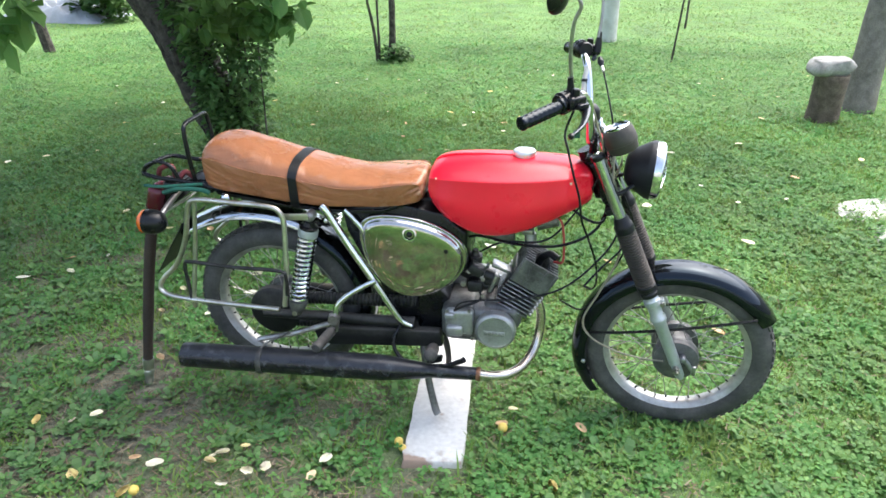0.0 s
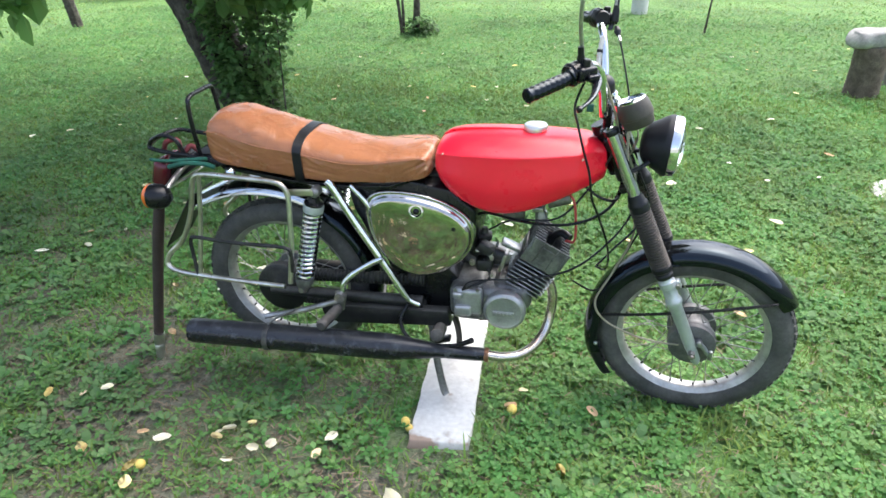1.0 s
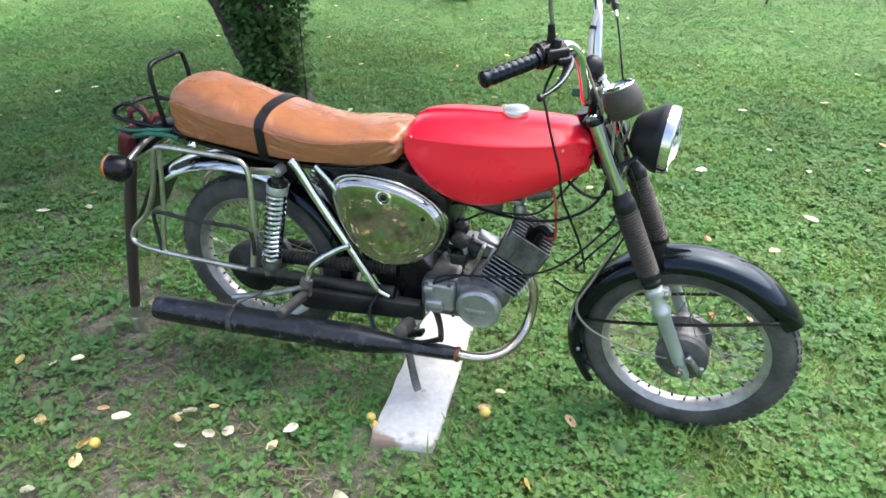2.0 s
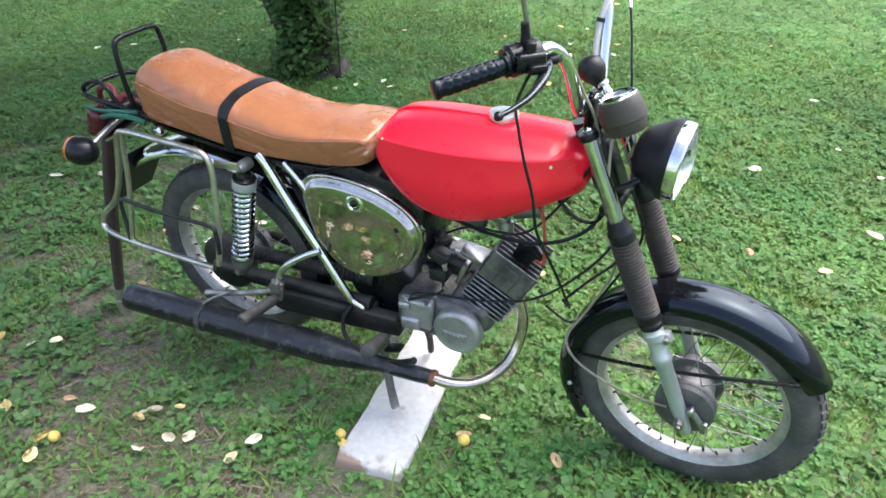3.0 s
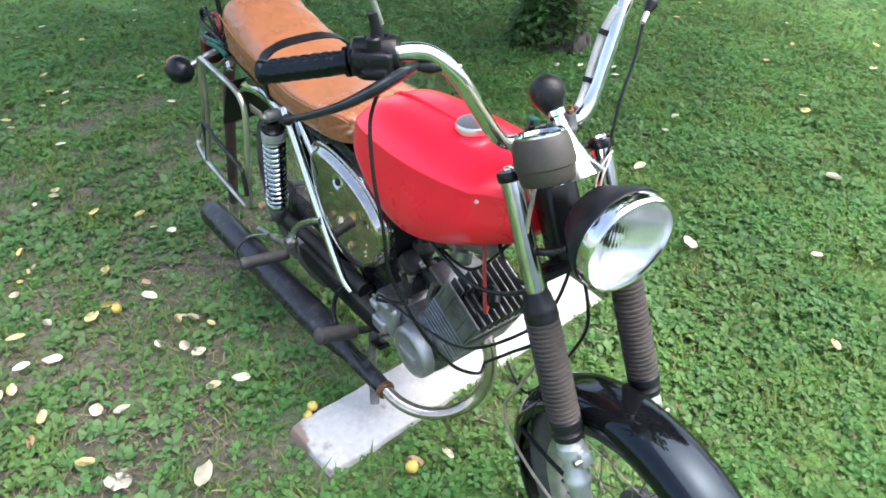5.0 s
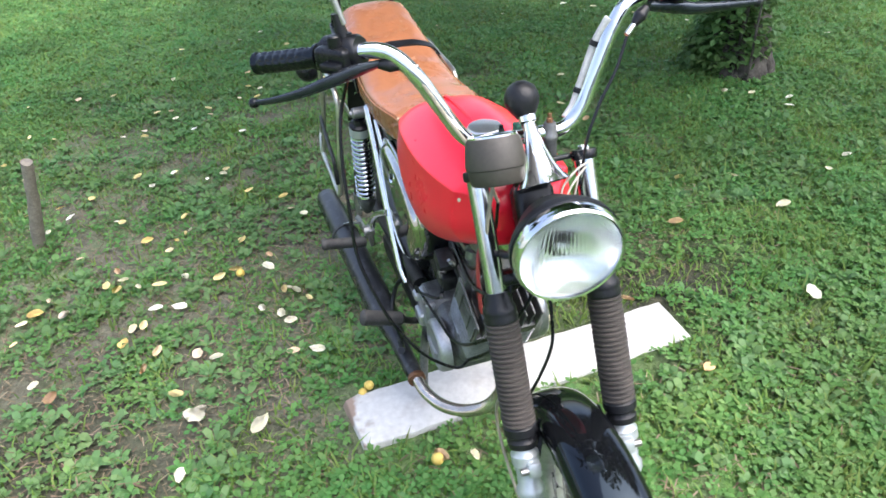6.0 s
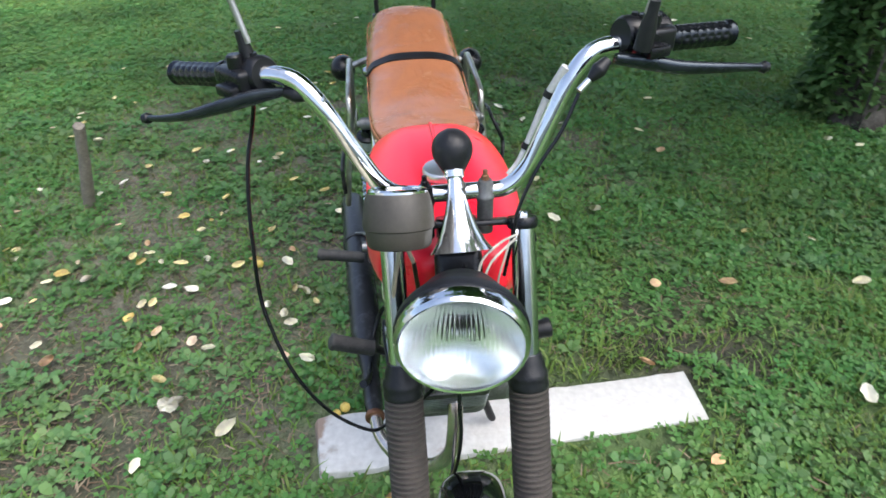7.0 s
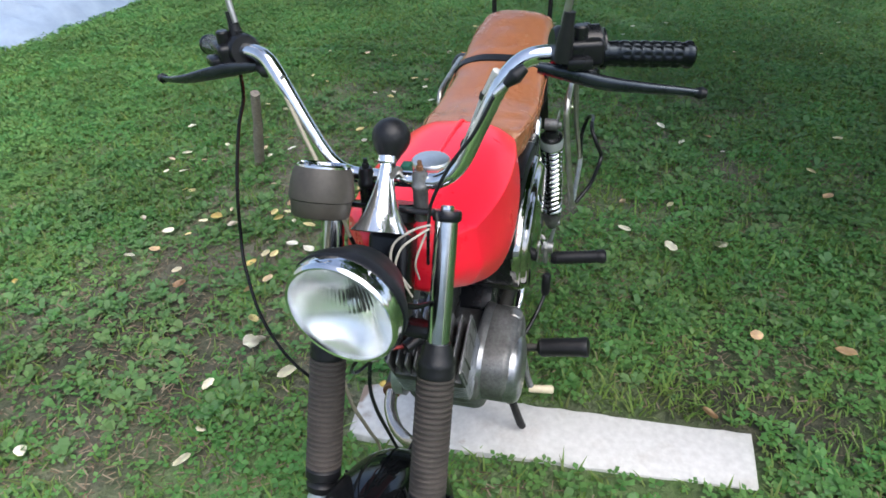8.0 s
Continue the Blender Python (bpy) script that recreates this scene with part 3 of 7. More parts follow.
turf("grass", {"leaf": False, "gap": -0.5}, (-3.2, 3.8, -2.4, 4.2), 175000, 0.038, GRASS, "short green lawn grass blades", 3)
turf("clover", {"leaf": True, "gap": -0.38}, (-3.0, 3.2, -2.2, 3.4), 122000, 0.0165, CLOVER, "low green clover leaves among the grass", 5)
turf("far_clover", {"leaf": True, "gap": -0.7, "fade": 1.2}, (-6.0, 6.0, 2.0, 8.0), 60000, 0.021, CLOVER, "clover and weeds in the lawn further off", 6)
turf("far_grass", {"leaf": False, "gap": -0.6, "fade": 1.5, "flat": 1.0}, (-12.0, 10.0, 2.0, 17.0), 150000, 0.05, GRASS, "lawn grass further off", 8)
turf("side_grass", {"leaf": False, "gap": -0.6, "fade": 1.2, "flat": 0.7}, (-9.0, -1.6, -9.0, 4.0), 90000, 0.05, GRASS, "lawn grass beside the trodden patch", 9)
turf("side_clover", {"leaf": True, "gap": -0.6, "fade": 1.2}, (-6.5, -1.6, -5.5, 4.5), 50000, 0.02, CLOVER, "clover beside the trodden patch", 10)


# broad pale leaves that lie clear on the turf
WHITE_LARGE = [(0.459, -0.54), (0.361, -0.706), (-0.402, 0.521), (-0.451, 0.694), (0.551, 1.126)]


def weeds(name, area, count, material, label, seed):
    """Rosettes of broad bent leaves, standing in groups."""
    rng = random.Random(seed)
    verts, faces = [], []
    made = 0
    while made < count:
        x, y = rng.uniform(*area[:2]), rng.uniform(*area[2:])
        if noise.noise((x * 2.2, y * 2.2, seed)) + 0.6 * noise.noise((x * 7, y * 7, seed + 3)) < rng.uniform(-0.15, 0.45):
            continue
        if 0.3 + (0.71 - y) * 0.075 < x < 0.63 + (0.71 - y) * 0.075 and -0.38 < y < 0.78:
            continue
        if any(math.hypot(x - a, y - b) < 0.07 for a, b in WHITE_LARGE):
            continue
        made += 1
        z = height(x, y)
        size = rng.uniform(0.013, 0.04)
        turn = rng.uniform(0, 6.283)
        for k in range(rng.randint(4, 8)):
            a = turn + k * 2.4 + rng.uniform(-0.3, 0.3)
            c, n = math.cos(a), math.sin(a)
            s, up = size * rng.uniform(0.6, 1.2), rng.uniform(0.25, 1.2)
            wide = s * rng.uniform(0.22, 0.36)
            i = len(verts)
            for u, w, h in ((0.1, 0.2, 0.06), (0.45, 1.0, 0.5), (0.8, 0.75, 0.72), (1.05, 0.0, 0.62)):
                for sg in (1, -1) if w else (0,):
                    verts.append((x + s * u * c - sg * wide * w * n, y + s * u * n + sg * wide * w * c, z + 0.004 + s * up * h + 0.12 * wide * abs(sg) * w))
            faces += [(i, i + 1, i + 3, i + 2), (i + 2, i + 3, i + 5, i + 4), (i + 4, i + 5, i + 6)]
    me = bpy.data.meshes.new(name)
    me.from_pydata(verts, [], faces)
    me.materials.append(material)
    return tagged(new(name, me), label, "weeds", kind="stuff")


def straw(name, area, count, material, label, seed):
    """Dry stalks and crumbs lying on the bare soil."""
    rng = random.Random(seed)
    verts, faces = [], []
    for _ in range(count):
        x, y = rng.uniform(*area[:2]), rng.uniform(*area[2:])
        if rng.random() > trodden(x, y) + 0.22 or 0.35 < x < 0.65 and -0.36 < y < 0.75:
            continue
        z = height(x, y) + rng.uniform(0.002, 0.02)
        a = rng.uniform(0, 6.283)
        s, w = rng.uniform(0.006, 0.04), rng.uniform(0.0008, 0.0022)
        c, n, dz = math.cos(a), math.sin(a), rng.uniform(-0.004, 0.006)
        i = len(verts)
        verts += [(x - w * n, y + w * c, z), (x + w * n, y - w * c, z), (x + s * c + w * n, y + s * n - w * c, z + dz), (x + s * c - w * n, y + s * n + w * c, z + dz)]
        faces.append((i, i + 1, i + 2, i + 3))
    me = bpy.data.meshes.new(name)
    me.from_pydata(verts, [], faces)
    me.materials.append(material)
    return tagged(new(name, me), label, "plant litter", kind="stuff")


turf("south_grass", {"leaf": False, "gap": -0.6, "fade": 1.0, "flat": 0.3}, (-4.5, 1.2, -6.0, -1.2), 60000, 0.042, GRASS, "lawn grass in front of the pile", 11)
turf("south_clover", {"leaf": True, "gap": -0.5, "fade": 0.8}, (-4.2, 1.0, -5.0, -1.4), 45000, 0.02, CLOVER, "clover in front of the pile", 12)
turf("grass_tufts", {"leaf": False, "gap": 0.22, "fade": 0.4}, (-2.8, 2.8, -2.1, 3.0), 75000, 0.05, GRASS, "tufts of longer lawn grass", 13)
weeds("weeds", (-2.6, 2.6, -2.0, 2.6), 7500, WEED, "broad-leaved weeds scattered through the lawn", 14)
straw("dry_litter", (-2.8, 2.4, -2.2, 2.6), 70000, STRAW, "dry brown stalks and crumbs on the bare soil", 15)

# plain walls added out of view, so the chrome reflects grey instead of lawn
for nm, at, size in (("unseen_wall_south", (0, -9.5, 1.3), (24, 0.3, 2.6)), ("unseen_wall_east", (9.5, 0, 1.3), (0.3, 19, 2.6))):
    solo(nm, block(size, Matrix.Translation(at), 0.01), RENDERED, "plain grey wall added out of view for the chrome to reflect", "wall", kind="structure", at=(at[0], at[1], 0))

# ---- the board under the stand ----


def plank():
    near, far = [(0.44, -0.318), (0.622, -0.294)], [(0.55, 0.706), (0.376, 0.704)]
    n = 30
    rng = random.Random(4)
    rings = []
    for k in range(n + 1):
        t = k / n
        a = Vector((*near[0], 0)).lerp(Vector((*far[1], 0)), t)
        b = Vector((*near[1], 0)).lerp(Vector((*far[0], 0)), t)
        worn_edge = 2.5 if k < 2 else 1.0
        j = lambda s: rng.uniform(-s, s) * worn_edge
        zt, zb = 0.038 - 0.024 * t, 0.004 - 0.014 * t
        rings.append([Vector((a.x + j(0.003), a.y + j(0.004), zb)), Vector((b.x + j(0.003), b.y + j(0.004), zb)), Vector((b.x + j(0.003), b.y + j(0.004), zt)), Vector((a.x + j(0.003), a.y + j(0.004), zt))])
    bm = loft(rings)
    bmesh.ops.recalc_face_normals(bm, faces=bm.faces)
    bmesh.ops.bevel(bm, geom=[e for e in bm.edges if e.calc_face_angle(0) > 0.8], offset=0.004, segments=2, profile=0.5, affect="EDGES")
    return bm


solo("board", plank(), PLANK, "weathered white-painted wooden board lying on the grass", "board", at=(0.49, 0.2, 0.02))

# ---- the motorcycle ----
bike = thing("motorcycle", (0.6, 0, 0.03), "red motorcycle with tan seat and chrome trim on its centre stand", "motorcycle")

RAKE = radians(24.3)
UP = Vector((-math.sin(RAKE), 0, math.cos(RAKE)))
AHEAD = Vector((math.cos(RAKE), 0, math.sin(RAKE)))
PIVOT = Vector((0.920, 0, 0.893))
STEER = Matrix.Translation(PIVOT) @ Matrix.Rotation(radians(-6), 4, UP) @ Matrix.Translation(-PIVOT)
REAR = Vector((-0.012, 0, 0.362))
FRONT = Vector((1.222, 0, 0.306))


def steered(bm):
    bm.transform(STEER)
    return bm


def leg(z, y, ahead=0.0):
    """A place on the line of a fork leg at a height."""
    x = FRONT.x - (z - FRONT.z) * math.tan(RAKE)
    return Vector((x, y, z)) + ahead * AHEAD


# wheels
def tyre(c):
    prof = []
    for k in range(15):
        a = radians(-128 + 256 * k / 14)
        prof.append((0.036 * math.sin(a), 0.233 + 0.039 * math.cos(a)))
    bm = lathe(prof, c, (0, 1, 0), 72, closed=True)
    rng = random.Random(2)
    # tread blocks in three rows
    for k in range(64):
        a = 2 * math.pi * k / 64
        for y, r, tilt in ((-0.017, 0.2685, 22), (0.0, 0.2725, 0), (0.017, 0.2685, -22)):
            b = a + (0.049 if y == 0 else 0)
            m = Matrix.Translation(c) @ Matrix.Rotation(-b, 4, "Y") @ Matrix.Translation((r - 0.0015, y, 0)) @ Matrix.Rotation(radians(-tilt), 4, "Z")
            block((0.006, 0.0125, 0.017), m, 0, bm=bm)
    return bm


def rim(c):
    prof = [(-0.024, 0.213), (-0.0255, 0.2085), (-0.021, 0.203), (-0.017, 0.196), (-0.008, 0.1925), (0.008, 0.1925), (0.017, 0.196), (0.021, 0.203), (0.0255, 0.2085), (0.024, 0.213), (0.01, 0.203), (-0.01, 0.203)]
    return lathe(prof, c, (0, 1, 0), 72, closed=True)


def hub(c):
    return lathe([(-0.062, 0.0), (-0.062, 0.03), (-0.05, 0.062), (-0.044, 0.066), (-0.03, 0.066), (-0.026, 0.052), (0.026, 0.052), (0.03, 0.068), (0.05, 0.068), (0.056, 0.05), (0.06, 0.02), (0.06, 0.0)], c, (0, 1, 0), 40)


def wheel(name, c, turn, label):
    w = new(name)
    w.parent = bike
    w.location = c
    w.matrix_parent_inverse = WORLDS[bike.name].inverted()
    w.empty_display_size = 0.1
    w["label"] = label
    WORLDS[w.name] = Matrix.Translation(c)
    for nm, bm, mat, lab in (("tyre", tyre(c), TYRE, "dusty black ribbed tyre"), ("rim", rim(c), RIM, "dull silver rim"), ("hub", hub(c), HUBALU, "stained cast hub")):
        bm.transform(turn)
        part(nm, bm, mat, w, lab)
    shared = None
    for k in range(36):
        side = 1 if k % 2 else -1
        a = 2 * math.pi * k / 36
        b = a + (0.55 if k % 4 < 2 else -0.55)
        if k < 4:
            p = Vector((0.064 * math.cos(b), side * 0.036, 0.064 * math.sin(b)))
            q = Vector((0.195 * math.cos(a), side * 0.004, 0.195 * math.sin(a)))
            bm = tube([p, p.lerp(q, 0.93), q], (0.0013, 0.0013, 0.0027), 6, 1)
            bm.transform(Matrix.Rotation(a, 4, "Y"))
            shared = (shared or []) + [mesh_of("spoke", bm, STEEL)]
        ob = new("spoke", shared[k % 4])
        ob.parent = w
        ob.matrix_basis = Matrix.Translation(c).inverted() @ turn @ Matrix.Translation(c) @ Matrix.Rotation(-a, 4, "Y")
    bm = lathe([(-0.009, 0), (-0.009, 0.0022), (0.0, 0.0032), (0.003, 0.0032), (0.003, 0)], (0, 0, 0), (1, 0, 0), 6)
    nipple = mesh_of("nipple", bm, GRIME)
    for k in range(36):
        a = 2 * math.pi * k / 36
        ob = new("nipple", nipple)
        ob.parent = w
        ob.matrix_basis = Matrix.Translation(c).inverted() @ turn @ Matrix.Translation(c) @ Matrix.Rotation(-a, 4, "Y") @ Matrix.Translation((0.1925, 0.004 if k % 2 else -0.004, 0))
    return w


front_wheel = wheel("front_wheel", FRONT, STEER, "spoked front wheel with a dusty tyre")
rear_wheel = wheel("rear_wheel", REAR, Matrix(), "spoked rear wheel with a dusty tyre")
part("brake_plate", steered(lathe([(0.0, 0.0), (0.0, 0.066), (0.012, 0.064), (0.018, 0.05), (0.02, 0.02), (0.028, 0.016), (0.028, 0.0)], FRONT + Vector((0, -0.05, 0)), (0, -1, 0), 36)), HUBALU, front_wheel, "dark grey brake plate")
part("brake_arm", steered(joined(tube([FRONT + Vector((0.012, -0.082, 0.03)), FRONT + Vector((0.03, -0.084, 0.012)), FRONT + Vector((0.052, -0.084, -0.018))], (0.008, 0.0075, 0.006), 10, 4, flat=0.5), lathe([(-0.01, 0), (-0.01, 0.009), (0.008, 0.009), (0.01, 0.006), (0.01, 0)], FRONT + Vector((0.016, -0.084, 0.026)), (0, -1, 0), 12), block((0.012, 0.012, 0.03), Matrix.Translation(FRONT + Vector((0.05, -0.084, -0.01))), 0.003))), ALU, front_wheel, "bright cast brake arm")
part("axle_nut", steered(lathe([(0, 0), (0, 0.011), (0.016, 0.011), (0.016, 0.007), (0.024, 0.006), (0.024, 0)], FRONT + Vector((0, -0.1, 0)), (0, -1, 0), 6)), STEEL, front_wheel, "steel axle nut")


# fenders: an arched sheet with a lip, swept round the wheel
def fender(c, r, half, a0, a1, rise=0.02, taper=0.6, thick=0.003, n=44, flare=0.0, boxy=2.0):
    outer, m = [], 16
    for k in range(n + 1):
        t = k / n
        a = radians(a0 + (a1 - a0) * t)
        w = half * (1 - (1 - taper) * max(0, 1 - t / 0.12) ** 2 - (1 - taper) * max(0, 1 - (1 - t) / 0.08) ** 2)
        ring = []
        for side in (1, -1):
            for j in range(m + 1):
                s = math.sin(math.pi / 2 * (-1 + 2 * j / m)) * side
                crown = max(0.0, 1 - abs(s) ** boxy) ** (1 / boxy)
                rr = r + flare * t ** 2.2 + rise * crown - (thick if side < 0 else 0)
                ring.append(Vector((c.x + rr * math.cos(a), c.y + s * (w - (0.002 if side < 0 else 0)), c.z + rr * math.sin(a))))
        outer.append(ring)
    return loft(outer)


f_fender = part("front_fender", steered(fender(FRONT, 0.252, 0.053, 31, 207, 0.041, flare=0.018, boxy=2.5)), BLACK, bike, "glossy black front fender")
part("mudflap", steered(fender(FRONT, 0.269, 0.047, 198, 219, 0.036, 0.85, n=14, boxy=2.5)), RUBBER, f_fender, "black rubber mudflap")
for s in (-1, 1):
    p1 = FRONT + Vector((-0.258, s * 0.054, 0.05))
    p2 = FRONT + Vector((0.192, s * 0.054, 0.168))
    part("fender_stay", steered(tube([p1, p1.lerp(p2, 0.3) + Vector((0, s * 0.012, 0.0)), p1.lerp(p2, 0.65) + Vector((0, s * 0.012, 0.0)), p2], 0.0045, 8)), SATIN, f_fender, "thin black brace")
    part("fender_bolt", steered(lathe([(0, 0), (0, 0.006), (0.005, 0.006), (0.007, 0.004), (0.007, 0)], FRONT + Vector((-0.262, s * 0.052, -0.055)), (-0.3, s, 0), 10)), BRUSHED, f_fender, "small bright bolt")
    part("fender_bracket", steered(tube([leg(0.505, s * 0.066, -0.004), leg(0.53, s * 0.056, -0.006), leg(0.56, s * 0.045, -0.004)], 0.008, 8, 4, flat=0.4)), SATIN, f_fender, "black flat fender bracket")

# fork
for s, nm in ((-1, "right"), (1, "left")):
    y = s * 0.083
    steps = [leg(0.735, y), leg(0.93, y)]
    stanchion = part("fork_tube", steered(tube([steps[0], steps[1]], 0.0155, 20, 1)), FORKCHROME, bike, "dull chromed upper fork tube")
    top = leg(0.742, y)
    part("fork_collar", steered(lathe([(0.0, 0.02), (0.003, 0.0255), (0.009, 0.0268), (0.014, 0.0252), (0.018, 0.0262), (0.026, 0.0255), (0.03, 0.0225), (0.04, 0.0215), (0.046, 0.019), (0.05, 0.018), (0.05, 0.0)], leg(0.717 if s < 0 else 0.721, y), UP, 28)), RUBBER, stanchion, "black rubber collar")
    prof = []
    z0, z1, n = 0.565, 0.721 if s < 0 else 0.725, 22
    length = (z1 - z0) / math.cos(RAKE)
    for k in range(n):
        h = length * k / n
        prof += [(h, 0.0225), (h + length / n * 0.3, 0.0265), (h + length / n * 0.6, 0.0265), (h + length / n * 0.92, 0.0225)]
    part("gaiter", steered(lathe([(0, 0), *prof, (length, 0)], leg(z0, y), UP, 28)), GAITER, stanchion, "ribbed grey-brown rubber gaiter")
    part("fork_seal", steered(lathe([(0, 0.018), (0.003, 0.0235), (0.013, 0.0245), (0.017, 0.0215), (0.021, 0.0215), (0.025, 0.0265), (0.037, 0.0265), (0.042, 0.022)], leg(0.529, y), UP, 28)), RUBBER, stanchion, "black rubber seal")
    lower = [(0, 0), (0.0, 0.008), (0.012, 0.0135), (0.05, 0.0145), (0.06, 0.0165), (0.2, 0.0175), (0.212, 0.0225), (0.222, 0.0225), (0.227, 0.0185), (0.262, 0.0185), (0.266, 0.0225), (0.282, 0.0225), (0.286, 0.019), (0.3, 0.0185), (0.3, 0)]
    part("fork_leg", steered(lathe(lower, leg(0.262, y), UP, 28)), GREYALU, bike, "pale grey lower fork leg")
    lug = part("fork_lug", steered(block((0.03, 0.022, 0.026), Matrix.Translation(leg(0.502, y, 0.018) + Vector((0, -s * 0.006, 0))) @ Matrix.Rotation(-RAKE, 4, "Y"), 0.005)), GREYALU, bike, "pale grey clamp lug")
    part("lug_bolt", steered(lathe([(-0.016, 0), (-0.016, 0.006), (0.016, 0.006), (0.016, 0)], leg(0.502, y, 0.026), (0, 1, 0), 10)), STEEL, lug)


def yoke(z, half, depth, thick, rings=True):
    c = leg(z, 0, -0.016)
    m = Matrix.Translation(c) @ Matrix.Rotation(-RAKE, 4, "Y")
    bm = block((depth, 2 * half - 0.02, thick), m, 0.006)
    for s in (-1, 1) if rings else ():
        lathe([(-thick / 2 - 0.003, 0.0), (-thick / 2 - 0.003, 0.0185), (-thick / 2, 0.0195), (thick / 2, 0.0195), (thick / 2 + 0.003, 0.018), (thick / 2 + 0.003, 0.0)], leg(z, s * half), UP, 24, bm)
    return steered(bm)


part("top_yoke", yoke(0.924, 0.083, 0.03, 0.008), SATIN, bike, "black fork yoke")
part("lower_yoke", yoke(0.775, 0.083, 0.04, 0.02, False), SATIN, bike, "black lower fork yoke")
part("steering_head", lathe([(0, 0), (0, 0.026), (0.02, 0.026), (0.025, 0.022), (0.11, 0.022), (0.115, 0.027), (0.14, 0.027), (0.14, 0)], PIVOT - UP * 0.115, UP, 24), SATIN, bike, "black steering head tube")
for s in (-1, 1):
    part("fork_cap", steered(lathe([(0, 0.0), (0, 0.009), (0.005, 0.009), (0.007, 0.0065), (0.007, 0)], leg(0.93, s * 0.083), UP, 6)), CHROME, bike, "chrome hexagon fork cap")

# handlebar
BAR = [(0.846, -0.27, 1.094), (0.862, -0.225, 1.103), (0.878, -0.185, 1.1), (0.896, -0.155, 1.072), (0.906, -0.125, 1.022), (0.911, -0.095, 0.974), (0.913, -0.068, 0.957), (0.915, -0.03, 0.956), (0.917, 0.03, 0.958), (0.918, 0.062, 0.96), (0.914, 0.09, 0.985), (0.908, 0.115, 1.04), (0.9, 0.14, 1.092), (0.892, 0.168, 1.12), (0.886, 0.21, 1.126), (0.876, 0.262, 1.126)]
bar = part("handlebar", tube(BAR, 0.0112, 18, 6), CHROME, bike, "high chrome handlebar")
for y, z in ((-0.04, 0.0), (0.036, 0.003)):
    riser = part("bar_clamp", lathe([(0, 0), (0, 0.0105), (0.045, 0.0105), (0.047, 0.012), (0.053, 0.012), (0.055, 0.0105), (0.066, 0.0105), (0.072, 0.0085), (0.073, 0)], (0.926, y, 0.9 + z), (-0.06, 0, 1), 20), CASEALU if y > 0 else SATIN, bike, "grey steel handlebar clamp" if y > 0 else "black handlebar clamp")
    part("clamp_bolt", lathe([(0, 0), (0, 0.005), (0.006, 0.005), (0.007, 0.0032), (0.013, 0.0032), (0.013, 0)], (0.9215, y, 0.972 + z), (-0.06, 0, 1), 8), COPPER if y > 0 else SATIN, riser, "rusty clamp bolt" if y > 0 else "black clamp bolt")
sleeve = part("wire_sleeve", tube([(0.898, 0.134, 1.105), (0.892, 0.118, 1.07), (0.893, 0.102, 1.025), (0.899, 0.085, 0.985), (0.904, 0.07, 0.968)], 0.0062, 12, 5), PALEPLASTIC, bar, "pale grey wire sleeve along the bar")
for p, q in (((0.892, 0.118, 1.07), (0.05, 0.35, 1)), ((0.8955, 0.0935, 1.004), (-0.12, 0.4, 1))):
    part("tie", lathe([(-0.004, 0.006), (-0.004, 0.0078), (0.004, 0.0078), (0.004, 0.006)], p, q, 16, closed=True), RUBBER, sleeve, "black tie")


def grip(p, q, r=0.0148):
    """A rubber grip: rows of shallow pads moulded into one skin, with a flange and a rounded end."""
    p, q = Vector(p), Vector(q)
    d = q - p
    w = d.normalized()
    u = w.orthogonal().normalized()
    v = w.cross(u)
    prof = [(0.0, 0.3, 0), (0.0, 1.25, 0), (0.005, 1.25, 0), (0.007, 0.95, 0)]
    n = 44
    for k in range(n):
        prof.append((0.012 + (d.length - 0.022) * k / (n - 1), 1.0, 1 if k % 6 < 4 and 2 < k < n - 3 else 0))
    prof += [(d.length - 0.008, 1.08, 0), (d.length - 0.003, 1.08, 0), (d.length, 0.9, 0), (d.length + 0.001, 0.3, 0)]
    rings = []
    for h, f, pad in prof:
        ring = []
        for j in range(40):
            a = 2 * math.pi * j / 40
            rr = r * f + (0.0008 if pad and j % 5 < 3 else -0.0004 if f == 1.0 else 0)
            ring.append(p + w * h + rr * (math.cos(a) * u + math.sin(a) * v))
        rings.append(ring)
    return loft(rings)


GR_IN, GR_OUT = Vector((0.832, -0.268, 1.094)), Vector((0.748, -0.353, 1.072))
GL_IN, GL_OUT = Vector((0.88, 0.252, 1.126)), Vector((0.845, 0.357, 1.118))
part("grip", grip(GR_IN, GR_OUT), GRIP, bar, "black ribbed throttle grip")
part("grip", grip(GL_IN, GL_OUT), GRIP, bar, "black ribbed clutch grip")


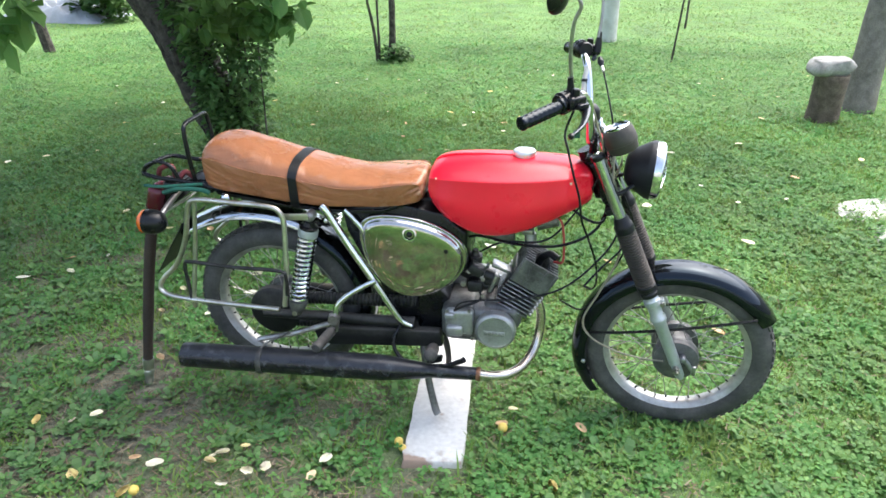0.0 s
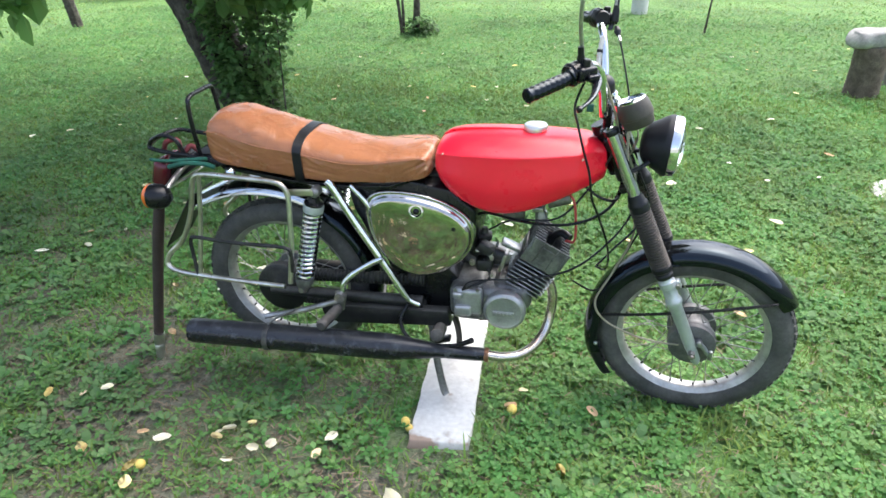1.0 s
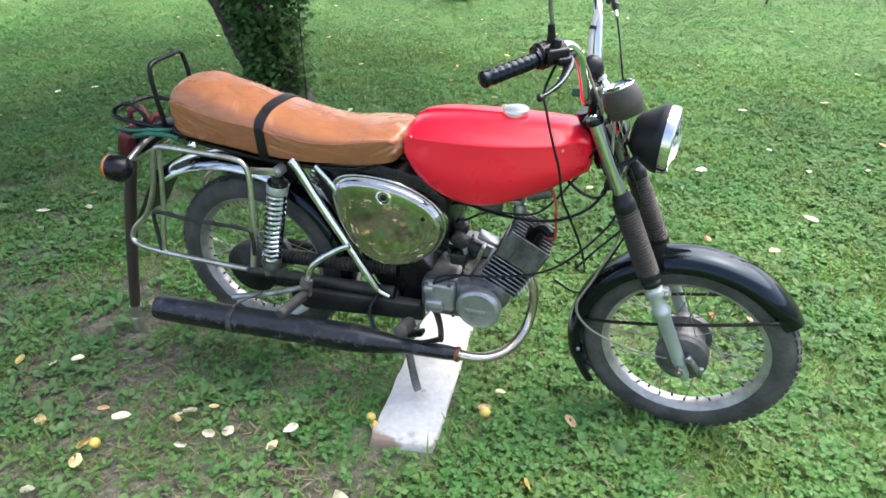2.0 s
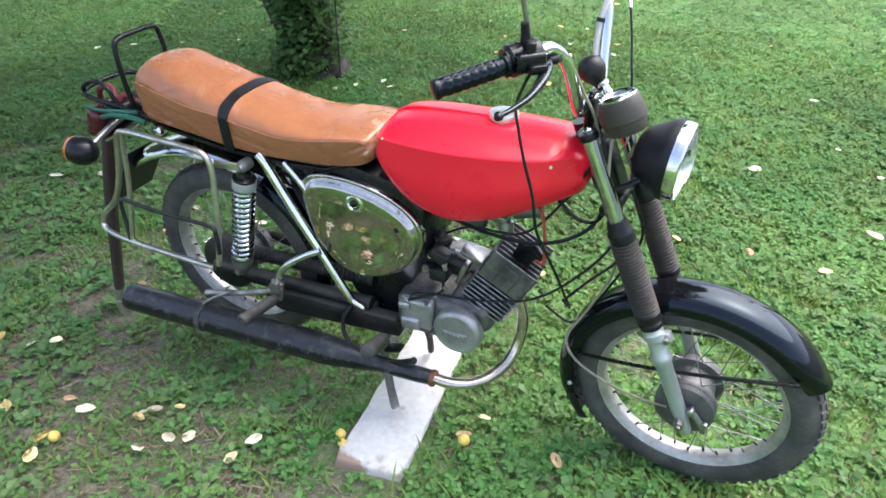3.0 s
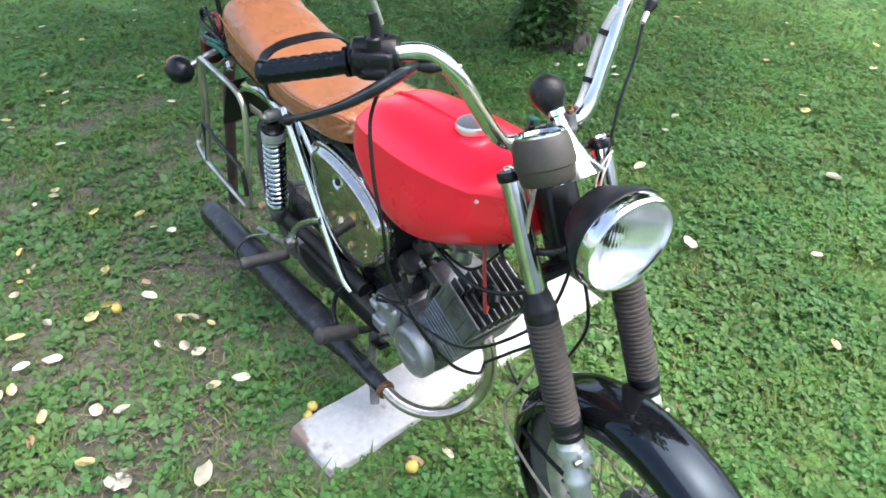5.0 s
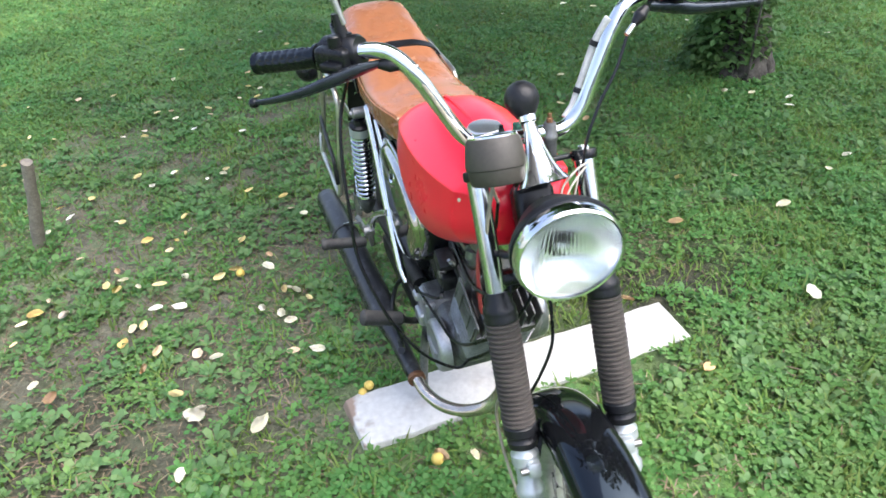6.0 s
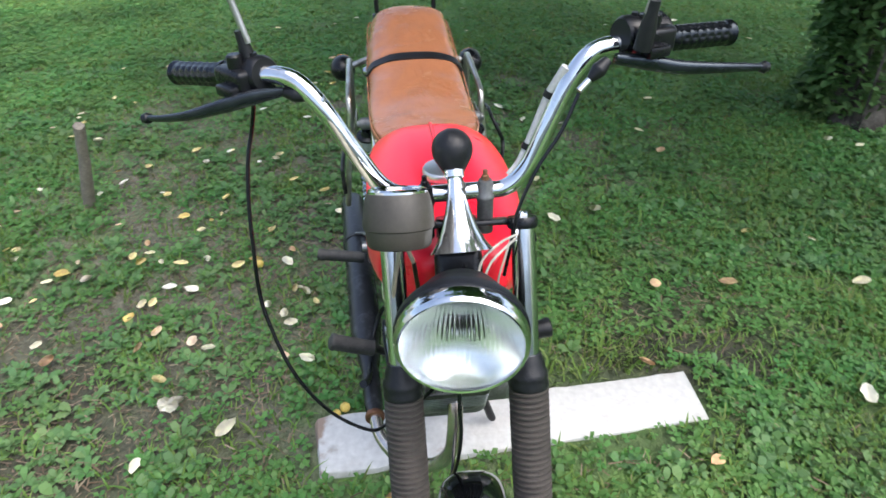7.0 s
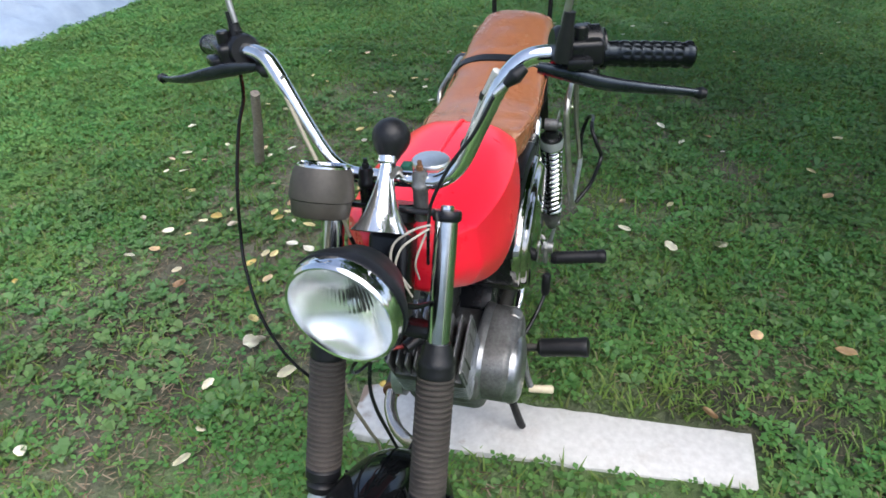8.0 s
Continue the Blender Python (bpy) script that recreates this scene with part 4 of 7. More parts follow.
def controls(c, out, s, k=1.2):
    """Switch housing of one side: a split drum with a bracket for lever and mirror."""
    c, out = Vector(c), Vector(out).normalized()
    f = Vector((0, 0, 1)).cross(out).normalized() * -s
    bm = lathe([(h * k, r * k) for h, r in ((-0.03, 0), (-0.03, 0.016), (-0.026, 0.019), (-0.006, 0.0195), (-0.004, 0.0175), (-0.002, 0.0205), (0.014, 0.0215), (0.018, 0.018), (0.02, 0.018), (0.02, 0))], c, out, 26)
    turn = Matrix.Rotation(math.atan2(out.y, out.x) - math.pi / 2, 4, "Z")
    block((0.034, 0.05, 0.03), Matrix.Translation(c - out * 0.006 + f * 0.018) @ turn, 0.006, 3, bm=bm)
    block((0.026, 0.03, 0.014), Matrix.Translation(c - out * 0.012 + f * 0.034 + Vector((0, 0, -0.008))) @ turn, 0.004, bm=bm)
    for h in (-0.018, 0.004):
        lathe([(0, 0), (0, 0.005), (0.004, 0.0045), (0.004, 0)], c + out * h + Vector((0, 0, 0.0225)), (0, 0, 1), 10, bm)
    lathe([(0, 0), (0, 0.0095), (0.016, 0.009), (0.018, 0.007), (0.018, 0)], c + Vector((0, 0, 0.012)) + f * 0.02 - out * 0.008, (0, 0, 1), 14, bm)
    return bm


part("switch_housing", controls((0.843, -0.243, 1.098), GR_OUT - GR_IN, -1), SATIN, bar, "black throttle and switch housing")
part("switch_housing", controls((0.882, 0.23, 1.134), GL_OUT - GL_IN, 1), SATIN, bar, "black clutch switch housing")
part("lever", tube([(0.876, -0.2, 1.086), (0.884, -0.235, 1.084), (0.888, -0.265, 1.078), (0.882, -0.31, 1.066), (0.868, -0.345, 1.058), (0.857, -0.368, 1.055)], (0.008, 0.0138, 0.0128, 0.0095, 0.0072, 0.006), 14, 6, flat=0.6), GREYLEVER, bar, "worn grey brake lever")
part("lever_ball", lathe([(-0.008, 0), (-0.006, 0.005), (0, 0.0075), (0.006, 0.005), (0.008, 0)], (0.857, -0.369, 1.055), (0, 1, 0), 14), SATIN, bar)
part("lever", tube([(0.916, 0.185, 1.118), (0.918, 0.225, 1.112), (0.922, 0.26, 1.106), (0.926, 0.305, 1.104), (0.924, 0.34, 1.102), (0.922, 0.362, 1.1)], (0.008, 0.0115, 0.0105, 0.008, 0.0065, 0.0058), 12, 6, flat=0.75), LEVER, bar, "worn black clutch lever")
part("lever_ball", lathe([(-0.008, 0), (-0.006, 0.005), (0, 0.0075), (0.006, 0.005), (0.008, 0)], (0.922, 0.365, 1.1), (0, 1, 0), 14), SATIN, bar)
for base, lean, s in (((0.853, -0.234, 1.098), (-0.02, -0.03), -1), ((0.925, 0.212, 1.13), (0.012, 0.02), 1)):
    b = Vector(base)
    m1 = b + Vector((lean[0] * 0.4, lean[1] * 0.5, 0.1))
    part("mirror_boot", lathe([(0, 0), (0, 0.0105), (0.025, 0.0095), (0.04, 0.007), (0.055, 0.0065), (0.055, 0)], b, m1 - b, 14), RUBBER, bar, "black rubber mirror boot")
    stem = [b + Vector((0, 0, 0.04)), m1, b + Vector((lean[0] * 0.3, lean[1], 0.17)), b + Vector((0.006, lean[1] * 1.2, 0.205)), b + Vector((-0.006, lean[1] * 1.3, 0.228)), b + Vector((-0.025, lean[1] * 1.4, 0.236)), b + Vector((-0.036, lean[1] * 1.4, 0.228))]
    mirror = part("mirror_stem", tube(stem, 0.0043, 10), STEEL, bar, "thin steel mirror stem")
    part("mirror_head", lathe([(0, 0), (0.002, 0.018), (0.007, 0.03), (0.012, 0.034), (0.016, 0.0345), (0.018, 0.032), (0.017, 0.0)], stem[-1] + Vector((0.004, 0, -0.008)), (-0.75, s * -0.55, 0.1), 24), SATIN, bar, "round dark mirror")

# headlamp
HL = Vector((1.088, -0.0155, 0.868))
HLD = Vector((math.cos(radians(-7)), math.sin(radians(-7)), -0.055)).normalized()
LAMP = 0.985
lamp = part("headlamp_shell", lathe([(h * 0.8, r * LAMP) for h, r in [(-0.095, 0), (-0.094, 0.022), (-0.088, 0.039), (-0.076, 0.051), (-0.057, 0.059), (-0.042, 0.066), (-0.026, 0.0745), (-0.015, 0.0785), (-0.003, 0.0795), (-0.002, 0.0785), (-0.002, 0.072), (-0.012, 0.066), (-0.03, 0.058)]], HL, HLD, 40, caps=False), SHELL, bike, "matt black headlamp shell")
part("headlamp_rim", lathe([(h, r * LAMP) for h, r in [(-0.002, 0.0735), (-0.002, 0.0775), (0.004, 0.0782), (0.01, 0.0784), (0.013, 0.0775), (0.0145, 0.0778), (0.018, 0.0765), (0.0205, 0.0742), (0.0195, 0.0715), (0.012, 0.071)]], HL, HLD, 48, closed=True), CHROME, lamp, "chrome headlamp rim")
part("reflector", lathe([(h, r * LAMP) for h, r in [(-0.028 + 7.5 * q * q, q) for q in [0.0712 * k / 14 for k in range(14, -1, -1)]]], HL, HLD, 40, caps=False), SILVERED, lamp, "silvered reflector")
side_v = HLD.cross(Vector((0, 0, 1))).normalized()
up_v = side_v.cross(HLD)


def fluted_glass():
    """A domed glass with upright flutes behind its upper middle."""
    bm = bmesh.new()
    n, m, edge = 100, 40, 0.0716 * LAMP
    grid = {}
    for i in range(n + 1):
        for j in range(m + 1):
            a, b = i / n * 2 - 1, j / m * 2 - 1
            o, v = edge * a * math.sqrt(1 - b * b / 2), edge * b * math.sqrt(1 - a * a / 2)
            r = math.hypot(o, v) / edge
            depth = 0.03 - 0.0145 * r * r
            if v > -0.036 and r < 0.92 and abs(o) < 0.056:
                depth += 0.0016 * math.sin(i * math.pi / 2)
            grid[i, j] = bm.verts.new(HL + HLD * depth + side_v * o + up_v * v)
    for i in range(n):
        for j in range(m):
            bm.faces.new((grid[i, j], grid[i + 1, j], grid[i + 1, j + 1], grid[i, j + 1]))
    bm.normal_update()
    f = max(bm.faces, key=lambda g: g.calc_center_median().dot(HLD))
    if f.normal.dot(HLD) < 0:
        bmesh.ops.reverse_faces(bm, faces=bm.faces[:])
    return bm


part("headlamp_glass", fluted_glass(), GLASS, lamp, "clear ribbed headlamp glass", 180).visible_shadow = False
# dark disc added behind the bulb, imitating the dark reflection in the bowl
part("bulb_dark_disc", lathe([(-0.03, 0), (-0.03, 0.017), (-0.0225, 0.017), (-0.02, 0.013), (-0.02, 0)], HL, HLD, 24), GRIME, lamp, "dark disc behind the bulb imitating a dark reflection")
part("lamp_bulb", lathe([(-0.028, 0), (-0.028, 0.007), (-0.014, 0.0075), (-0.007, 0.0055), (-0.005, 0)], HL, HLD, 14), SILVERED, lamp)
for s in (-1, 1):
    part("headlamp_bracket", steered(tube([leg(0.815, s * 0.07), leg(0.815, s * 0.062, 0.03), leg(0.82, s * 0.052, 0.055)], 0.006, 8, flat=0.5)), SATIN, lamp, "black headlamp bracket")
part("steering_cover", steered(block((0.045, 0.062, 0.13), Matrix.Translation(leg(0.838, 0, -0.02)) @ Matrix.Rotation(-RAKE, 4, "Y"), 0.012, 3)), SATIN, bike, "black cover over the steering head")

# speedometer in a rubber cup
SP, SPD = Vector((1.0, -0.077, 0.938)), Vector((-0.4, 0.03, 0.915)).normalized()
cup = part("speedometer_cup", lathe([(0, 0), (0, 0.035), (0.003, 0.0375), (0.021, 0.0395), (0.0225, 0.0415), (0.028, 0.042), (0.045, 0.0405), (0.058, 0.0378), (0.063, 0.0355), (0.064, 0.033), (0.062, 0)], SP, SPD, 36), CUP, bike, "olive-grey rubber speedometer cup")
part("speedometer_ring", lathe([(0.061, 0.0345), (0.066, 0.0345), (0.068, 0.032), (0.0665, 0.0295), (0.063, 0.03)], SP, SPD, 36, closed=True), CHROME, cup, "chrome bezel ring")
part("dial_glass", lathe([(0.0625, 0.0305), (0.0645, 0.028), (0.0655, 0.0)], SP, SPD, 32), CHROME, cup, "shiny dial glass")

# bulb horn
HB, HT, HM = Vector((0.91, -0.004, 1.014)), Vector((0.9365, -0.004, 0.985)), Vector((0.988, -0.002, 0.911))
part("horn_bulb", lathe([*[(-0.0255 * math.cos(radians(a)), 0.0255 * math.sin(radians(a))) for a in range(0, 105, 8)], (0.0125, 0.0224), (0.0185, 0.0188), (0.0245, 0.0152), (0.03, 0.0122), (0.035, 0.0103), (0.041, 0.0096), (0.041, 0)], HB, (HT - HB) * 0.55 + (HM - HT) * 0.5, 40), RUBBER, bike, "black rubber horn bulb")
hd = HM - HT
part("horn_trumpet", lathe([(-0.012, 0.0), (-0.012, 0.0125), (-0.004, 0.0125), (-0.002, 0.0085), (0.015, 0.0105), (0.04, 0.0165), (0.06, 0.023), (0.076, 0.031), (0.085, 0.038), (0.0875, 0.0398), (0.0865, 0.0385), (0.075, 0.0285), (0.05, 0.013), (0.05, 0.0)], HT, hd, 32), PITTED, bike, "pitted chrome trumpet of a bulb horn")
part("green_connector", block((0.018, 0.014, 0.02), Matrix.Translation((0.88, 0.004, 0.952)), 0.003), GREEN, bike, "small green plug connector")
part("horn_bracket", tube([(0.915, 0.004, 0.968), (0.93, 0.004, 0.975), (0.95, 0.002, 0.975)], 0.006, 8), STEEL, bike)


# fuel tank
TANK = [
    # x, top z, top half, crease z, crease half, belly half, belly z
    (0.487, 0.842, 0.045, 0.828, 0.07, 0.062, 0.79),
    (0.493, 0.858, 0.05, 0.838, 0.084, 0.078, 0.767),
    (0.515, 0.873, 0.055, 0.843, 0.099, 0.094, 0.738),
    (0.56, 0.881, 0.057, 0.845, 0.11, 0.105, 0.704),
    (0.615, 0.885, 0.057, 0.8465, 0.116, 0.11, 0.678),
    (0.68, 0.887, 0.056, 0.848, 0.119, 0.112, 0.67),
    (0.75, 0.887, 0.054, 0.851, 0.117, 0.109, 0.689),
    (0.82, 0.886, 0.05, 0.855, 0.107, 0.1, 0.722),
    (0.855, 0.885, 0.047, 0.858, 0.1005, 0.094, 0.742),
    (0.864, 0.8845, 0.046, 0.859, 0.098, 0.0925, 0.746),
    (0.868, 0.884, 0.0455, 0.8595, 0.0955, 0.0905, 0.748),
    (0.875, 0.8835, 0.0445, 0.8605, 0.0895, 0.085, 0.7515),
    (0.9, 0.879, 0.04, 0.861, 0.072, 0.071, 0.763),
    (0.925, 0.868, 0.034, 0.855, 0.056, 0.056, 0.775),
    (0.937, 0.85, 0.03, 0.84, 0.046, 0.047, 0.786),
]


def tank():
    rings = []
    for x, zt, ht, zc, hc, hb, zb in TANK:
        slant = 0.02 * max(0, (x - 0.87) / 0.07)
        right = [(0, zt + 0.001), (ht * 0.6, zt), (ht, zt - 0.003), ((ht + hc) / 2, (zt + zc) / 2 + 0.003), (hc - 0.001, zc + 0.0025), (hc + 0.002, zc - 0.0005), (hc + 0.0015, zc - 0.006), (hc + 0.008, zb + 0.62 * (zc - zb)), (hc + 0.012, zb + 0.4 * (zc - zb)), (hb + 0.006, zb + 0.022), (hb - 0.004, zb + 0.006), (hb * 0.7, zb), (0, zb + 0.004)]
        ring = [Vector((x + slant * (0.8 - z) * 3, -y, z)) for y, z in right] + [Vector((x + slant * (0.8 - z) * 3, y, z)) for y, z in right[-2:0:-1]]
        rings.append(ring)
    bm = loft(rings)
    for v in bm.verts:
        # the belly hangs a little lower on the side to which the machine leans
        v.co.z -= 0.06 * v.co.y * max(0, (0.84 - v.co.z) / 0.17)
    bmesh.ops.recalc_face_normals(bm, faces=bm.faces)
    return refined(bm, 2)


tank_ob = part("fuel_tank", tank(), RED, bike, "glossy red fuel tank with a few paint chips", 60)
part("tank_seam", tube([(0.5, 0, 0.866), (0.54, 0, 0.881), (0.62, 0, 0.8868), (0.72, 0, 0.8885)], (0.002, 0.0035, 0.0035, 0.002), 10, 5), RED, tank_ob, "raised seam along the top")
part("tank_cap", lathe([(0, 0), (0, 0.029), (0.006, 0.03), (0.007, 0.026), (0.011, 0.026), (0.012, 0.031), (0.02, 0.0315), (0.0235, 0.029), (0.025, 0.018), (0.026, 0.0)], (0.745, 0, 0.88), (0, 0, 1), 36), BRUSHED, tank_ob, "ribbed chrome tank cap")
part("fuel_tap", joined(lathe([(0, 0), (0, 0.012), (0.03, 0.012), (0.035, 0.017), (0.06, 0.017), (0.063, 0.0)], (0.77, -0.03, 0.705), (0.1, -0.2, -1), 18), block((0.03, 0.02, 0.014), Matrix.Translation((0.765, -0.05, 0.683)), 0.003)), ALU, tank_ob, "cast fuel tap")
for x, y, z, s in ((0.872, -0.094, 0.847, 0.0045), (0.515, -0.1, 0.844, 0.003)):
    part("paint_chip", lathe([(0, 0), (0, s), (0.0015, s * 0.7), (0.0015, 0)], (x, y, z), (0.35, -0.9, 0.2), 7), YELLOWED, tank_ob, "pale paint chip")

# seat
SEAT = [
    # x, top z, half width at top, half width at the welt, bottom z, welt z
    (-0.174, 0.868, 0.062, 0.07, 0.797, 0.845),
    (-0.17, 0.89, 0.072, 0.088, 0.78, 0.862),
    (-0.145, 0.91, 0.078, 0.1, 0.768, 0.868),
    (-0.09, 0.915, 0.08, 0.106, 0.762, 0.857),
    (0.0, 0.892, 0.081, 0.109, 0.756, 0.836),
    (0.08, 0.866, 0.083, 0.111, 0.745, 0.828),
    (0.16, 0.848, 0.085, 0.112, 0.74, 0.815),
    (0.24, 0.832, 0.086, 0.112, 0.739, 0.803),
    (0.32, 0.826, 0.086, 0.111, 0.743, 0.806),
    (0.4, 0.83, 0.084, 0.107, 0.748, 0.818),
    (0.45, 0.835, 0.08, 0.099, 0.757, 0.823),
    (0.469, 0.834, 0.073, 0.089, 0.766, 0.816),
    (0.477, 0.824, 0.06, 0.073, 0.78, 0.81),
]


FOLDS = [(0.095, 0.815, 0.01, 0.785, 0.004), (0.094, 0.785, -0.02, 0.778, 0.003), (0.096, 0.8, 0.04, 0.812, 0.003), (0.13, 0.81, 0.2, 0.772, 0.004), (0.128, 0.785, 0.23, 0.765, 0.003), (0.46, 0.815, 0.39, 0.775, 0.004), (0.464, 0.8, 0.42, 0.765, 0.003), (-0.16, 0.84, -0.07, 0.795, 0.0035), (-0.16, 0.8, -0.05, 0.778, 0.003)]


def seat():
    rings = []
    for x, zt, ht, hm, zb, mid in SEAT:
        right = [(0, zt + 0.004), (ht * 0.55, zt + 0.002), (ht * 0.9, zt - 0.006), (ht + 0.45 * (hm - ht), zt - 0.3 * (zt - mid) - 0.004), (hm - 0.004, mid + 0.006), (hm, mid - 0.002), (hm - 0.001, 0.5 * (mid + zb)), (hm - 0.005, zb + 0.012), (hm - 0.012, zb), (0, zb)]
        rings.append([Vector((x, -y, z)) for y, z in right] + [Vector((x, y, z)) for y, z in right[-2:0:-1]])
    bm = refined(loft(rings), 3)
    for v in bm.verts:
        # folds of the loose cover on the sides
        for x0, z0, x1, z1, deep in FOLDS:
            a, b = Vector((x0, z0)), Vector((x1, z1))
            p = Vector((v.co.x - (0.02 if v.co.y > 0 else 0), v.co.z))
            t = max(0, min(1, (p - a).dot(b - a) / (b - a).length_squared))
            far = (p - a.lerp(b, t)).length
            if far < 0.02 and abs(v.co.y) > 0.05:
                v.co.y -= math.copysign(deep * (math.exp(-(far / 0.006) ** 2) - 0.5 * math.exp(-((far - 0.011) / 0.006) ** 2)) * (1 - 0.7 * t), v.co.y)
    for v in bm.verts:
        d = noise.noise(v.co * 14) * 0.003 + noise.noise((v.co.x * 30, v.co.y * 12, v.co.z * 50)) * 0.0018
        v.co.z += d
        v.co.y += d * (1 if v.co.y > 0 else -1)
    return bm


seat_ob = part("seat", seat(), VINYL, bike, "creased tan vinyl seat", 60)
for s in (-1, 1):
    welt = [(x + 0.0, s * (hm + 0.0005), mid + 0.001) for x, zt, ht, hm, zb, mid in SEAT[1:-1]]
    part("welt", tube(welt, 0.0015, 8, 5), VINYL, seat_ob, "raised seam of the cover")
strap = []
for x in (0.098, 0.123):
    zt, ht, hm, zb, mid = interp(SEAT, x)
    up = 0.0028
    strap.append([(0, zt + 0.004 + up), (ht * 0.55, zt + 0.002 + up), (ht * 0.9 + 0.001, zt - 0.006 + up), (ht + 0.45 * (hm - ht) + up, zt - 0.3 * (zt - mid) - 0.002), (hm - 0.002 + up, mid + 0.008), (hm + up, mid - 0.002), (hm - 0.001 + up, 0.5 * (mid + zb)), (hm - 0.004 + up, zb + 0.012), (hm - 0.008, zb - 0.004)])


def strap_mesh():
    bm = bmesh.new()
    lines = []
    for side, row in zip((-1, 1), strap):
        x = 0.11 + side * 0.0125
        pts = [Vector((x, -y, z)) for y, z in row[::-1]] + [Vector((x, y, z)) for y, z in row[1:]]
        lines.append(curve_pts(pts, 3))
    n = len(lines[0])
    rings = []
    for k in range(n):
        a, b = lines[0][k], lines[1][k]
        out = Vector((0, a.y, (a.z - 0.76) * 1.2)).normalized() * 0.0022
        rings.append([a, b, b - out * 2, a - out * 2])
    return loft(rings, bm)


part("seat_strap", strap_mesh(), RUBBER, seat_ob, "black rubber strap across the seat")
part("seat_base", plate([(-0.14, 0.768), (0.08, 0.738), (0.24, 0.732), (0.36, 0.74), (0.42, 0.765), (0.42, 0.752), (0.36, 0.726), (0.24, 0.722), (0.08, 0.728), (-0.13, 0.756)], -0.092, 0.092, 0.003), SATIN, seat_ob, "black seat base")

# side covers
COVER = [(0.3, 0.662), (0.308, 0.706), (0.34, 0.728), (0.4, 0.734), (0.47, 0.725), (0.53, 0.705), (0.574, 0.676), (0.597, 0.64), (0.6, 0.6), (0.585, 0.56), (0.555, 0.522), (0.51, 0.491), (0.46, 0.474), (0.42, 0.475), (0.375, 0.497), (0.335, 0.54), (0.31, 0.6)]


def cover(s):
    cx, cz = 0.45, 0.605
    smooth_line = curve_pts([(0.6 + (x - 0.6) * 1.045, 0, z - 0.006) for x, z in [*COVER, COVER[0]]], 4)[:-1]
    rings = []
    # a flange, a groove and the raised face
    for k, d, low in ((1.0, 0.078, 0), (1.0, 0.087, 0), (0.992, 0.0925, 0), (0.978, 0.096, 0), (0.96, 0.0972, 0), (0.945, 0.0962, 0.001), (0.934, 0.0958, 0.002), (0.924, 0.0975, 0.003), (0.91, 0.1025, 0.0045), (0.892, 0.107, 0.006), (0.872, 0.1095, 0.0068), (0.845, 0.1108, 0.007), (0.6, 0.1118, 0.006), (0.3, 0.1125, 0.005), (0.04, 0.113, 0.004)):
        rings.append([Vector((cx + (p.x - cx) * k, s * (d + (0.032 if s > 0 else 0)), cz + (p.z - cz) * k - low)) for p in smooth_line])
    return loft(rings)


for s in (-1, 1):
    c = part("side_cover", cover(s), MIRROR, bike, "polished chrome side cover with small scratches", 60)
    knob = part("cover_knob", lathe([(0, 0), (0, 0.023), (0.004, 0.0235), (0.008, 0.0205), (0.0085, 0.0155), (0.004, 0.0115), (0.003, 0)], (0.44, s * (0.106 if s < 0 else 0.138), 0.677), (0, s, 0.2), 28), CHROME, c, "round chrome knob")
    part("knob_bolt", lathe([(0, 0), (0, 0.0085), (0.006, 0.0085), (0.008, 0.006), (0.008, 0)], (0.44, s * (0.108 if s < 0 else 0.14), 0.677), (0, s, 0.2), 14), SATIN, knob, "dark bolt in the knob")
    part("cover_plug", lathe([(0, 0), (0, 0.007), (0.003, 0.006), (0.003, 0)], (0.543, s * (0.109 if s < 0 else 0.141), 0.632), (0, s, 0), 16), RUBBER, c, "small black plug")
part("inner_panel", plate([(0.25, 0.66), (0.235, 0.735), (0.42, 0.755), (0.53, 0.735), (0.6, 0.68), (0.6, 0.56), (0.5, 0.47), (0.38, 0.47), (0.3, 0.56)], -0.084, 0.116, 0.01), SATIN, bike, "black inner side panel")

